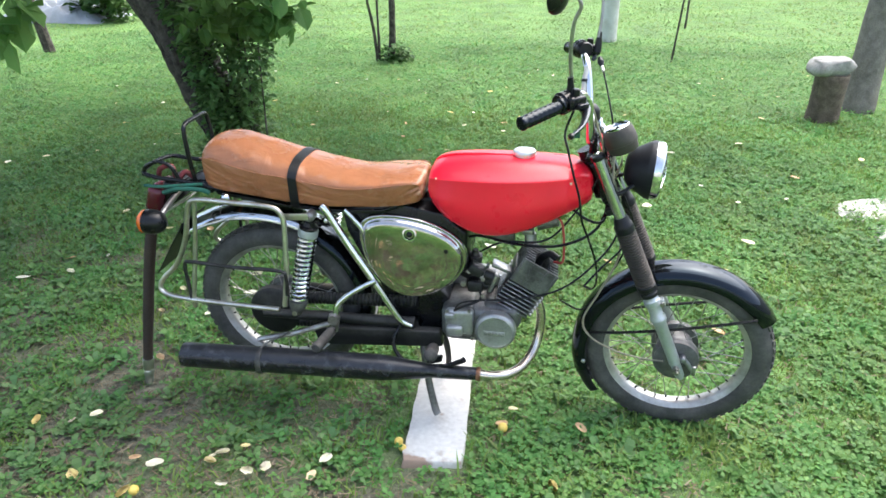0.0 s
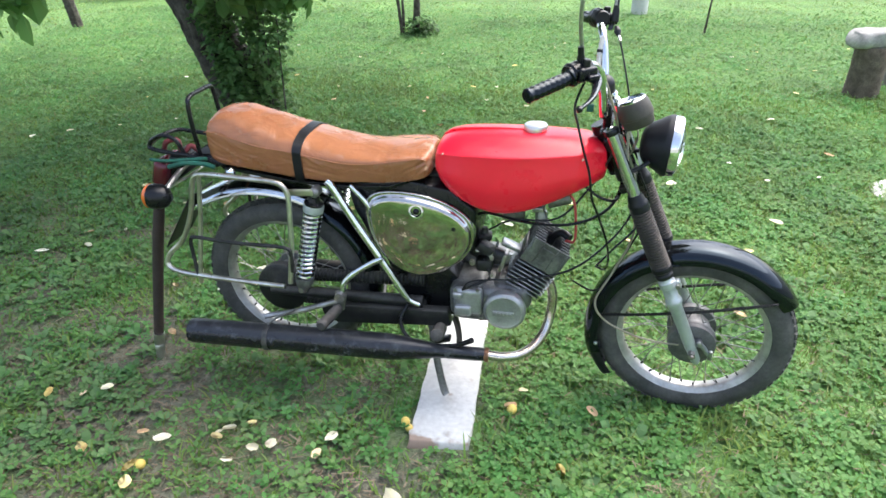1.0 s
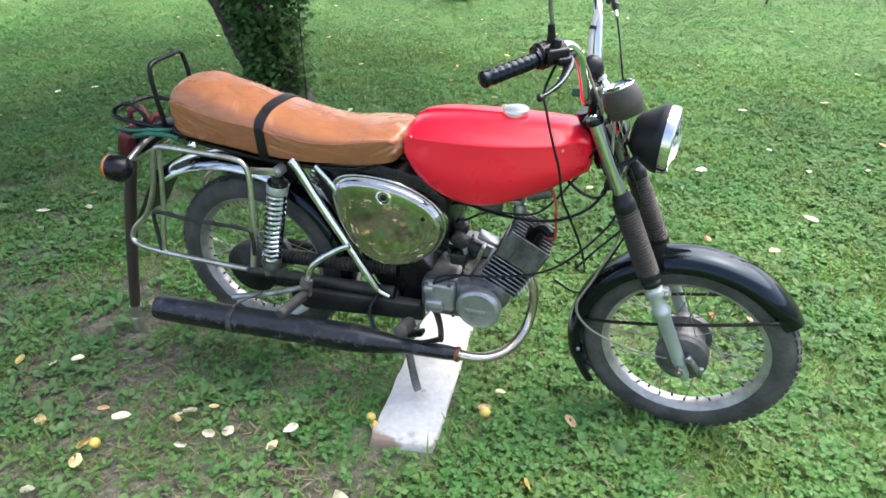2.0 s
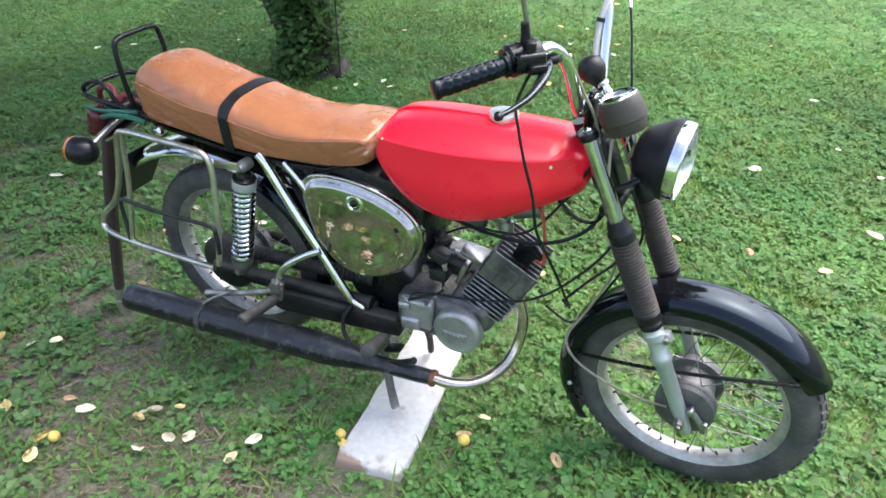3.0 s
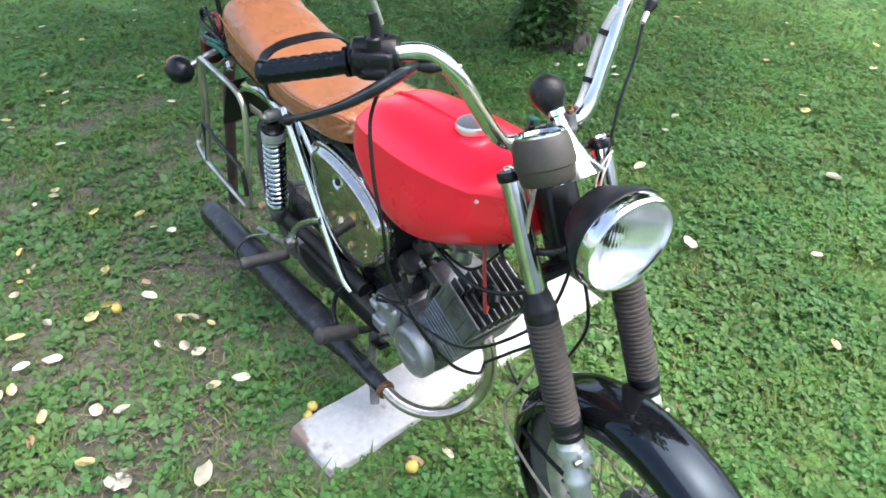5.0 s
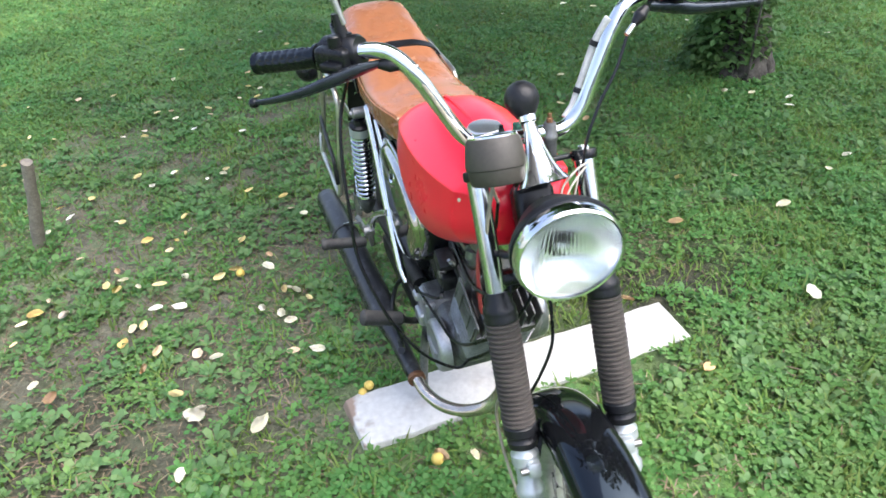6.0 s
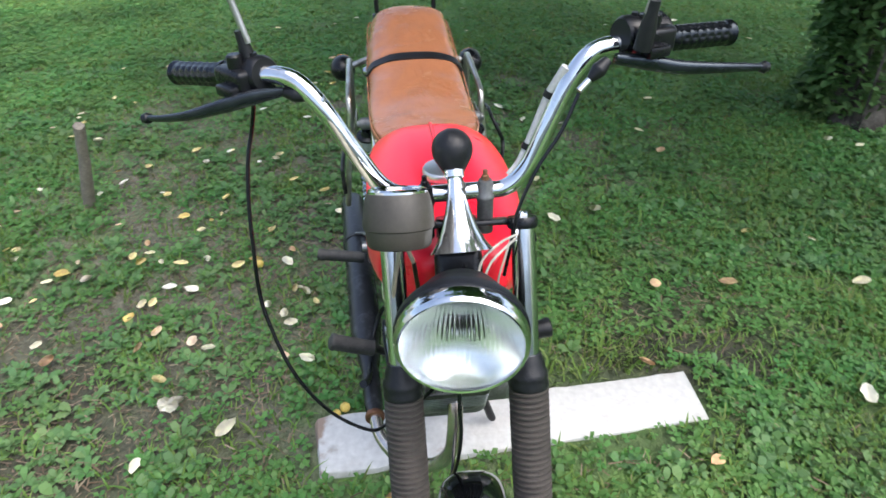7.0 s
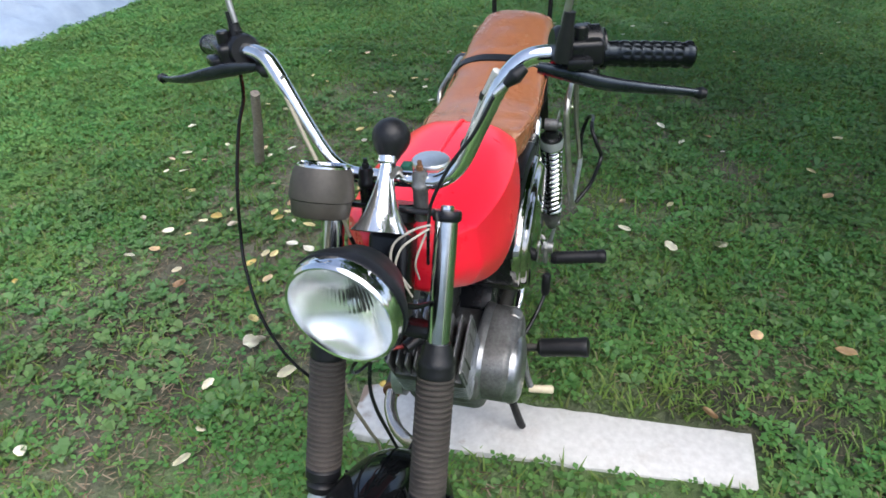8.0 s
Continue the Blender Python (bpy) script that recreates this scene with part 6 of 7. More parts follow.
for p, d, r, h in (((0.6, -0.05, 0.545), (0.2, -1, 0.3), 0.007, 0.02), ((0.64, -0.06, 0.535), (0.1, -1, 0.2), 0.006, 0.016), ((0.655, -0.045, 0.558), (0.3, -0.6, 1), 0.005, 0.024), ((0.585, -0.045, 0.5), (0, -1, 0), 0.009, 0.014)):
    part("carburettor_fitting", lathe([(0, 0), (0, r), (h * 0.6, r), (h * 0.65, r * 0.7), (h, r * 0.7), (h, 0)], p, d, 10), STEEL, carb, "small bright screw fitting")

# exhaust
part("exhaust_pipe", tube([(0.785, 0.01, 0.455), (0.806, 0.008, 0.425), (0.818, 0.004, 0.38), (0.816, -0.004, 0.325), (0.803, -0.03, 0.275), (0.776, -0.07, 0.245), (0.738, -0.112, 0.237), (0.692, -0.14, 0.243), (0.645, -0.15, 0.252)], 0.0145, 18), BROWNED, bike, "chrome exhaust bend browned by heat")
part("pipe_flange", lathe([(0, 0.0), (0, 0.022), (0.012, 0.022), (0.014, 0.017), (0.02, 0.017), (0.02, 0)], (0.783, 0.012, 0.456), (0.5, -0.1, -0.55), 20), STEEL, bike)
part("pipe_clamp", lathe([(0, 0.0145), (0, 0.0205), (0.006, 0.022), (0.012, 0.0205), (0.014, 0.0145)], (0.652, -0.15, 0.2518), (-1, -0.02, 0), 20), COPPER, bike, "rusty exhaust clamp")
MD = Vector((-0.93, -0.052, 0.006))
muf = part("muffler", lathe([(0, 0), (0, 0.0185), (0.03, 0.0205), (0.14, 0.021), (0.16, 0.0245), (0.26, 0.037), (0.29, 0.0395), (0.6, 0.0395), (0.9, 0.0385), (0.915, 0.036), (0.915, 0.026), (0.88, 0.02), (0.88, 0)], (0.642, -0.1505, 0.252), MD, 32), MUFFLER, bike, "long scratched black muffler", 35)
part("muffler_band", lathe([(0.656, 0.039), (0.656, 0.0415), (0.659, 0.0422), (0.664, 0.0418), (0.669, 0.0422), (0.672, 0.0415), (0.672, 0.039)], (0.642, -0.1505, 0.252), MD, 32, closed=True), DARKALU, muf, "dull metal band round the muffler")
part("muffler_clip", tube([(-0.02, -0.186, 0.298), (0.0, -0.165, 0.31), (0.06, -0.15, 0.34)], 0.007, 8, flat=0.5), STEEL, muf)

# centre stand, pedals and kick starter
stand = part("centre_stand", tube([(0.462, -0.06, 0.285), (0.475, -0.082, 0.2), (0.492, -0.097, 0.12), (0.507, -0.106, 0.062), (0.515, -0.112, 0.05)], (0.012, 0.0115, 0.0115, 0.0125, 0.011), 14), CASEALU, bike, "dark grey steel centre stand")
part("stand_leg", tube([(0.478, 0.06, 0.285), (0.505, 0.09, 0.2), (0.512, 0.115, 0.12), (0.508, 0.132, 0.06), (0.505, 0.138, 0.045)], (0.012, 0.0115, 0.01, 0.0105, 0.009), 14), DUSTYBLACK, stand, "dark stand leg")
part("stand_cross_tube", tube([(0.472, -0.075, 0.225), (0.497, 0.082, 0.225)], 0.0095, 12, 1), STEEL, stand)
part("stand_shoe", block((0.05, 0.03, 0.012), Matrix.Translation((0.5, -0.075, 0.235)) @ Matrix.Rotation(radians(-20), 4, "Y"), 0.004), SATIN, stand)
part("brake_pedal", tube([(0.4, -0.1, 0.365), (0.385, -0.12, 0.335), (0.39, -0.135, 0.3), (0.42, -0.148, 0.275), (0.48, -0.155, 0.268), (0.545, -0.158, 0.276), (0.59, -0.165, 0.3), (0.605, -0.17, 0.312)], (0.006, 0.006, 0.006, 0.006, 0.006, 0.0065, 0.008, 0.009), 10, 6), SATIN, bike, "bent black brake pedal")
part("kick_lever", tube([(0.565, 0.12, 0.4), (0.575, 0.138, 0.365), (0.59, 0.152, 0.31), (0.6, 0.165, 0.281)], 0.0075, 10), CASEALU, bike, "dull steel kick starter lever")
part("kick_rubber", lathe([(0, 0), (0, 0.009), (0.05, 0.0095), (0.054, 0.007), (0.054, 0)], (0.6, 0.16, 0.279), (0.0, 1, 0.15), 14), YELLOWED, bike, "yellowed kick starter rubber")
lever = part("shift_lever", tube([(0.56, 0.115, 0.37), (0.53, 0.14, 0.385), (0.48, 0.158, 0.41), (0.452, 0.168, 0.435), (0.45, 0.17, 0.46)], 0.0042, 10), SATIN, bike, "bent dark gear lever")
part("lever_rubber", lathe([(0, 0), (0, 0.0085), (0.006, 0.01), (0.05, 0.01), (0.054, 0.007), (0.054, 0)], (0.45, 0.169, 0.436), (0, 0.02, 1), 14), RUBBER, lever, "black lever rubber")
part("stand_stop", tube([(0.66, 0.05, 0.31), (0.62, 0.075, 0.27), (0.58, 0.09, 0.24)], 0.008, 8), SATIN, bike)

# cables
CABLES = (
    ("brake_cable", SATIN, 0.0028, [(0.866, -0.234, 1.088), (0.846, -0.25, 1.03), (0.855, -0.261, 0.99), (0.872, -0.268, 0.933), (0.889, -0.27, 0.88), (0.9, -0.272, 0.82), (0.918, -0.265, 0.775), (0.944, -0.239, 0.696), (0.955, -0.195, 0.62), (0.95, -0.14, 0.565), (0.93, -0.11, 0.555)]),
    ("brake_cable", SATIN, 0.003, [(0.93, -0.11, 0.555), (0.97, -0.09, 0.6), (1.03, -0.075, 0.68), (1.0, -0.06, 0.76)]),
    ("throttle_cable", SATIN, 0.003, [(0.955, -0.06, 0.88), (0.93, -0.055, 0.82), (0.9, -0.05, 0.76), (0.82, -0.06, 0.665), (0.7, -0.05, 0.645), (0.63, -0.03, 0.6)]),
    ("throttle_cable", OLIVECABLE, 0.0028, [(0.892, -0.168, 1.083), (0.908, -0.148, 1.06), (0.925, -0.12, 1.01), (0.945, -0.085, 0.95), (0.955, -0.06, 0.88)]),
    ("clutch_cable", SATIN, 0.0023, [(0.943, 0.138, 1.09), (0.955, 0.118, 1.05), (0.966, 0.09, 1.01), (0.977, 0.068, 0.965), (0.98, 0.062, 0.93), (0.97, 0.055, 0.86)]),
    ("clutch_cable", SATIN, 0.0029, [(0.99, 0.02, 0.8), (1.01, -0.05, 0.7), (0.95, -0.09, 0.61), (0.86, -0.11, 0.535), (0.74, -0.11, 0.495), (0.64, -0.115, 0.485), (0.585, -0.115, 0.47), (0.567, -0.11, 0.44)]),
    ("wiring_loom", SATIN, 0.0042, [(0.99, 0.0, 0.78), (0.95, -0.05, 0.7), (0.86, -0.07, 0.655), (0.74, -0.06, 0.645), (0.63, -0.05, 0.66), (0.58, -0.04, 0.64)]),
    ("wiring_loom", SATIN, 0.004, [(0.98, 0.03, 0.77), (0.97, -0.05, 0.73), (0.93, -0.07, 0.735), (0.88, -0.05, 0.76)]),
    ("ignition_lead", REDWIRE, 0.0035, [(0.835, -0.04, 0.735), (0.858, -0.06, 0.72), (0.868, -0.065, 0.66), (0.868, -0.06, 0.6), (0.845, -0.035, 0.585)]),
    ("speedometer_cable", OLIVECABLE, 0.003, [(0.975, -0.075, 0.93), (0.985, -0.09, 0.82), (1.02, -0.07, 0.65), (0.978, -0.064, 0.515), (0.94, -0.064, 0.42), (0.966, -0.066, 0.362), (1.04, -0.07, 0.324), (1.12, -0.072, 0.306), (1.18, -0.07, 0.302)]),
    ("lamp_wire", WIRE, 0.0016, [(0.985, 0.066, 0.932), (0.99, 0.046, 0.926), (1.0, 0.022, 0.91), (1.006, 0.016, 0.885), (1.004, 0.026, 0.862), (0.995, 0.036, 0.835)]),
    ("lamp_wire", WIRE, 0.0016, [(0.985, 0.064, 0.926), (0.992, 0.05, 0.918), (1.002, 0.03, 0.902), (1.008, 0.022, 0.874), (1.004, 0.03, 0.85), (0.995, 0.038, 0.82)]),
    ("lamp_wire", WIRE, 0.0014, [(0.975, 0.06, 0.92), (0.985, 0.052, 0.9), (0.99, 0.044, 0.872), (0.98, 0.045, 0.84)]),
    ("horn_cable", SATIN, 0.0029, [(1.02, -0.01, 0.79), (1.052, -0.014, 0.715), (1.05, -0.012, 0.655), (1.01, -0.012, 0.55), (0.966, -0.015, 0.456), (0.93, -0.012, 0.42), (0.87, 0.0, 0.44)]),
    ("carburettor_pipe", SATIN, 0.004, [(0.62, -0.06, 0.52), (0.64, -0.075, 0.47), (0.6, -0.1, 0.455), (0.565, -0.108, 0.44)]),
)
for nm, mat, r, pts in CABLES:
    part(nm, tube(pts, r, 8, 7), mat, bike)
for base, tip in (((0.876, -0.2, 1.086), (0.892, -0.168, 1.083)), ((0.93, 0.172, 1.122), (0.938, 0.15, 1.103))):
    part("cable_ferrule", tube([Vector(base).lerp(Vector(tip), 0.95), Vector(base).lerp(Vector(tip), 1.55)], 0.004, 10, 1), BRUSHED, bike, "pale metal cable ferrule")
    part("cable_boot", tube([base, Vector(base).lerp(Vector(tip), 0.5), tip], (0.0055, 0.0095, 0.0045), 12), RUBBER, bike, "black rubber cable boot")

# ---- trees and things in the garden ----


def leaf_shape(m, length, width, verts, faces):
    k = len(verts)
    for x, y, z in ((0, 0, 0), (0.3, 0.42, 0.06), (0.7, 0.38, 0.04), (1, 0, -0.12), (0.7, -0.38, 0.04), (0.3, -0.42, 0.06)):
        verts.append((m @ Vector((x * length, y * width, z * length))).to_tuple())
    faces += [(k, k + 1, k + 2, k + 3), (k, k + 3, k + 4, k + 5)]


def foliage(name, centres, count, size, material, parent, seed, droop=0.4, label=""):
    """Leaves scattered in clumps; centres are (place, radii)."""
    rng = random.Random(seed)
    verts, faces = [], []
    for _ in range(count):
        c, rad = rng.choice(centres)
        while True:
            p = Vector((rng.uniform(-1, 1), rng.uniform(-1, 1), rng.uniform(-1, 1)))
            if 0.15 < p.length < 1:
                break
        place = Vector(c) + Vector((p.x * rad[0], p.y * rad[1], p.z * rad[2]))
        s = size * rng.uniform(0.6, 1.3)
        m = Matrix.Translation(place) @ Euler((rng.uniform(-0.6, 0.6), rng.uniform(-0.2, 1.0) * droop * 2, rng.uniform(0, 6.28))).to_matrix().to_4x4()
        leaf_shape(m, s, s * 0.85, verts, faces)
    me = bpy.data.meshes.new(name)
    me.from_pydata(verts, [], faces)
    me.materials.append(material)
    ob = new(name, me)
    ob.parent = parent
    ob.matrix_parent_inverse = WORLDS[parent.name].inverted()
    if label:
        ob["label"] = label
    return ob


def rough_tube(pts, radii, seed, seg=16, amount=0.12):
    bm = tube(pts, radii, seg, 6)
    for v in bm.verts:
        d = noise.noise((v.co.x * 9, v.co.y * 9, v.co.z * 4 + seed)) * amount
        n = noise.noise((v.co.x * 30, v.co.y * 30, v.co.z * 11 + seed)) * amount * 0.5
        v.co.x += (d + n) * 0.12
        v.co.y += (d - n) * 0.12
    return bm


def bark_tube(pts, radii, seed):
    """A trunk with deep fissures running along it between raised plates."""
    bm = tube(pts, radii, 84, 22)
    bm.normal_update()
    for v in bm.verts:
        c = v.co
        wander = noise.noise((c.x * 5, c.y * 5, c.z * 5 + seed)) * 0.12
        fissure = 1 - abs(noise.noise((c.x * 19 + wander * 9 + c.z * 6, c.y * 19, c.z * 4.5 + seed)))
        lump = noise.noise((c.x * 5, c.y * 5, c.z * 2.5 + seed))
        v.co += v.normal * (0.028 * lump - 0.026 * fissure ** 5 + 0.006 * noise.noise(c * 45))
    return bm


# the leaning tree wrapped in ivy
TREE = Vector((-1.2, 2.2, 0.0))
tree = thing("tree", TREE, "leaning dark-barked tree with ivy and shoots round its trunk", "tree")
part("trunk", bark_tube([(-1.17, 2.2, -0.05), (-1.22, 2.2, 0.15), (-1.42, 2.22, 0.6), (-1.66, 2.24, 1.1), (-1.9, 2.28, 1.7), (-2.1, 2.3, 2.4)], (0.21, 0.18, 0.165, 0.168, 0.175, 0.15), 3), BARK, tree, "dark fissured trunk", 60)
for k, (pts, r) in enumerate((
    ([(-1.95, 2.3, 2.35), (-2.3, 2.3, 2.9), (-2.7, 2.2, 3.4)], (0.09, 0.06, 0.03)),
    ([(-1.8, 2.28, 2.0), (-1.5, 1.9, 2.5), (-1.0, 1.3, 2.8), (-0.4, 0.7, 2.85)], (0.07, 0.05, 0.035, 0.02)),
    ([(-1.9, 2.3, 2.3), (-1.7, 2.8, 2.9), (-1.3, 3.3, 3.3)], (0.07, 0.05, 0.03)),
    ([(-1.6, 2.26, 1.4), (-1.2, 2.0, 1.6), (-0.8, 1.85, 1.5), (-0.6, 1.8, 1.3)], (0.03, 0.02, 0.012, 0.006)),
    ([(-1.7, 2.25, 1.9), (-1.5, 1.5, 2.1), (-1.2, 0.8, 1.7), (-1.12, 0.5, 1.35)], (0.035, 0.025, 0.014, 0.006)),
)):
    part("limb", rough_tube([(x - 0.14, y, z) for x, y, z in pts], r, 11 + k, 10), BARK, tree)
ivy = [((-1.05 - 0.33 * z + rx, 2.12 + ry, z), (0.15, 0.14, 0.13)) for z, rx, ry in ((0.08, -0.06, -0.03), (0.12, -0.14, -0.06), (0.2, 0.0, 0), (0.3, 0.0, -0.05), (0.42, 0.07, 0), (0.45, -0.08, -0.06), (0.55, 0.1, 0.05), (0.65, 0.2, 0), (0.78, 0.16, 0), (0.85, 0.1, 0.05), (1.0, 0.22, 0.02), (1.15, 0.2, 0), (1.3, 0.26, 0.05), (0.25, 0.06, 0.05), (0.5, 0.14, 0), (0.75, 0.28, 0.05), (0.95, 0.36, 0.05))]
ivy += [((-1.2 - 0.36 * z + rx, 2.03, z), (0.11, 0.07, 0.12)) for z, rx in ((0.06, -0.1), (0.1, 0.04), (0.22, 0.06), (0.36, 0.08), (0.5, 0.1), (0.66, 0.12), (0.84, 0.14), (1.02, 0.16), (0.14, -0.06))]
foliage("ivy", ivy, 5400, 0.042, TREEIVY, tree, 5, label="dark green ivy and young shoots")
for k in range(4):
    x0 = -1.16 + 0.05 * k + 0.03 * (k % 2)
    part("shoot", tube([(x0, 2.1 - 0.02 * (k % 3), 0.0), (x0 + 0.02, 2.08, 0.45), (x0 - 0.03 + 0.02 * (k % 4), 2.1, 0.95 + 0.06 * (k % 5))], (0.007, 0.005, 0.003), 6), BARK, tree)
# crown out of view; its place and spread are set to shade the lawn
crown_rng = random.Random(77)
clumps = []
for _ in range(62):
    a, r = crown_rng.uniform(0, 6.283), 2.4 * math.sqrt(crown_rng.random())
    clumps.append(((-1.95 + r * math.cos(a) * 1.08, 2.0 + r * math.sin(a), 3.6 - 0.09 * r * r + crown_rng.uniform(-0.5, 0.7)), (0.65, 0.65, 0.4)))
foliage("crown", clumps, 11500, 0.16, LEAFGREEN, tree, 6, label="broad unseen leafy crown spread to shade the lawn")
foliage("leaf_spray", [((-0.95, 1.85, 1.14), (0.22, 0.15, 0.12)), ((-0.72, 1.85, 1.1), (0.18, 0.15, 0.1)), ((-1.12, 1.8, 1.02), (0.14, 0.12, 0.1)), ((-0.8, 1.85, 1.0), (0.24, 0.1, 0.08))], 210, 0.11, SPRAY, tree, 7, 0.9, "large hanging leaves")
foliage("leaf_spray", [((-1.25, 0.5, 1.2), (0.16, 0.16, 0.14))], 50, 0.11, SPRAY, tree, 8, 0.9, "large hanging leaves")


def sapling(x, y, stems, bushy, label, seed, leaves=0, mat=BARK):
    t = thing("young_tree", (x, y, 0), label, "tree")
    for pts, r in stems:
        part("stem", rough_tube([(x + a, y + b, c) for a, b, c in pts], r, seed, 8, 0.05), mat, t)
    if leaves:
        foliage("basal_growth", [((x + 0.08, y - 0.05, 0.1), (0.2, 0.18, 0.14))], leaves, 0.065, IVY, t, seed)
    foliage("crown", [((x - 0.2, y, 3.0), (0.9, 0.9, 0.7)), ((x + 0.4, y + 0.2, 3.5), (0.8, 0.8, 0.6))], bushy, 0.12, LEAFGREEN, t, seed + 1)
    return t


sapling(-1.1, 5.9, [([(0, 0, 0), (0.03, 0, 0.5), (0.0, 0, 1.3), (-0.1, 0, 2.8)], (0.042, 0.036, 0.034, 0.026)), ([(-0.14, -0.05, 0), (-0.2, -0.05, 0.5), (-0.36, -0.05, 1.3), (-0.5, 0, 2.4)], (0.02, 0.016, 0.013, 0.008)), ([(-0.12, -0.05, 0), (-0.14, 0, 0.6), (-0.14, 0, 1.6)], (0.018, 0.013, 0.009))], 160, "slim dark fruit tree with thin second stem and basal shoots", 21, 220)
sapling(-5.5, 5.9, [([(0, 0, 0), (-0.1, 0, 0.6), (-0.3, 0, 1.4), (-0.4, 0, 2.6)], (0.07, 0.06, 0.055, 0.04))], 160, "thin brown tree at the lawn's edge", 31)
sapling(2.05, 6.2, [([(0, 0, 0), (0.05, 0, 0.7), (0.12, 0, 1.6), (0.15, 0, 2.5)], (0.012, 0.011, 0.01, 0.008))], 120, "thin bare sapling on the lawn", 41)
sapling(2.6, 8.9, [([(0, 0, 0), (0.0, 0, 0.8), (-0.05, 0, 2.4)], (0.016, 0.014, 0.012))], 200, "slender young tree further off", 43)
lt = thing("limewashed_tree", (1.43, 7.6, 0), "fruit tree with a white limewashed trunk", "tree")
part("trunk", rough_tube([(1.43, 7.6, -0.03), (1.44, 7.6, 0.5), (1.46, 7.62, 1.2), (1.5, 7.7, 2.4)], (0.105, 0.095, 0.09, 0.07), 7, 14, 0.05), WHITEWASH, lt, "white limewashed trunk")
foliage("crown", [((1.5, 7.7, 3.0), (1.0, 1.0, 0.7)), ((1.0, 7.9, 3.3), (0.8, 0.8, 0.6))], 160, 0.12, LEAFGREEN, lt, 51)

SLABSTONE = worn("weathered_slab", (0.4, 0.385, 0.35), (0.2, 0.19, 0.17), 9, (0.8, 0.9), bump=0.6, bump_scale=30, fine=0.15)
STUMPWOOD = worn("split_log", (0.16, 0.125, 0.09), (0.06, 0.046, 0.034), 18, (0.8, 0.95), bump=0.8, bump_scale=40, fine=0.3)

# the grey trunk and the stump with a slab on it
gt = thing("grey_tree", (3.28, 4.3, 0), "grey smooth-barked tree trunk beside a stump", "tree")
part("trunk", rough_tube([(3.29, 4.25, -0.05), (3.3, 4.28, 0.3), (3.33, 4.32, 1.0), (3.4, 4.36, 2.4)], (0.14, 0.125, 0.118, 0.1), 9, 18, 0.08), GREYWOOD, gt, "grey trunk")
foliage("crown", [((3.6, 4.5, 3.1), (1.0, 1.0, 0.7)), ((3.1, 4.9, 3.4), (0.8, 0.8, 0.6))], 160, 0.12, LEAFGREEN, gt, 61)
stump = lathe([(-0.03, 0), (-0.03, 0.128), (0.02, 0.125), (0.1, 0.122), (0.2, 0.121), (0.28, 0.123), (0.35, 0.125), (0.362, 0.117), (0.362, 0)], (2.9, 3.88, 0.02), (0.02, 0, 1), 26)
for v in stump.verts:
    v.co.x += 0.02 * noise.noise((v.co.x * 8, v.co.y * 8, 1))
    v.co.y += 0.02 * noise.noise((v.co.x * 8, v.co.y * 8, 7))
solo("stump", stump, STUMPWOOD, "upright brown log used as a stump on the lawn", "stump", at=(2.9, 3.88, 0.0))


def stone(size, seed, m):
    bm = bmesh.new()
    bmesh.ops.create_icosphere(bm, subdivisions=3, radius=0.5)
    for v in bm.verts:
        c = v.co.copy()
        p = Vector([math.copysign(abs(x) ** 0.6, x) for x in (c * 2)]) * 0.42
        v.co = p * (1 + 0.22 * noise.noise(c * 3 + Vector((seed, 0, 0)))) 
        v.co = Vector((v.co.x * size[0], v.co.y * size[1], v.co.z * size[2]))
    bm.transform(m)
    return bm


solo("stone_slab", stone((0.36, 0.27, 0.16), 2, pose(2.87, 3.86, 0.44, 3, -4, 12)), SLABSTONE, "pale weathered stone slab resting on the stump", "stone", at=(2.86, 3.86, 0.38))
solo("flat_stone", stone((0.62, 0.32, 0.05), 5, pose(2.62, 1.98, 0.014, 2, 2, 25)), STONE, "flat white stone sunk in the grass", "stone", "flat stones", at=(2.62, 1.98, 0.02))
solo("flat_stone", stone((0.45, 0.36, 0.06), 8, pose(2.62, 1.6, 0.012, 0, 0, -10)), STONE, "flat grey-brown stone sunk in the grass", "stone", "flat stones", at=(2.62, 1.6, 0.02))

# wooden stake, tool handle behind the wheel
solo("stake", rough_tube([(-0.805, -1.29, -0.02), (-0.765, -1.245, 0.13), (-0.72, -1.2, 0.27), (-0.672, -1.155, 0.415)], (0.023, 0.022, 0.021, 0.02), 4, 12, 0.05), STAKEWOOD, "short grey wooden stake driven into the lawn", "stake", at=(-0.8, -1.285, 0.02))
handle = thing("tool_handle", (-0.52, -0.06, 0.02), "red-brown wooden tool handle with a metal shoe behind the wheel", "tool")
part("shaft", tube([(-0.515, -0.062, 0.1), (-0.48, -0.045, 0.3), (-0.44, -0.03, 0.5), (-0.4, -0.01, 0.68)], (0.016, 0.0175, 0.018, 0.017), 14), REDWOOD, handle, "red-brown wooden shaft")
part("metal_shoe", lathe([(0, 0), (0, 0.012), (0.012, 0.014), (0.05, 0.017), (0.056, 0.0145), (0.06, 0.018), (0.1, 0.019), (0.1, 0)], (-0.523, -0.068, 0.018), (0.12, 0.06, 1), 14), BRUSHED, handle, "pale metal shoe")


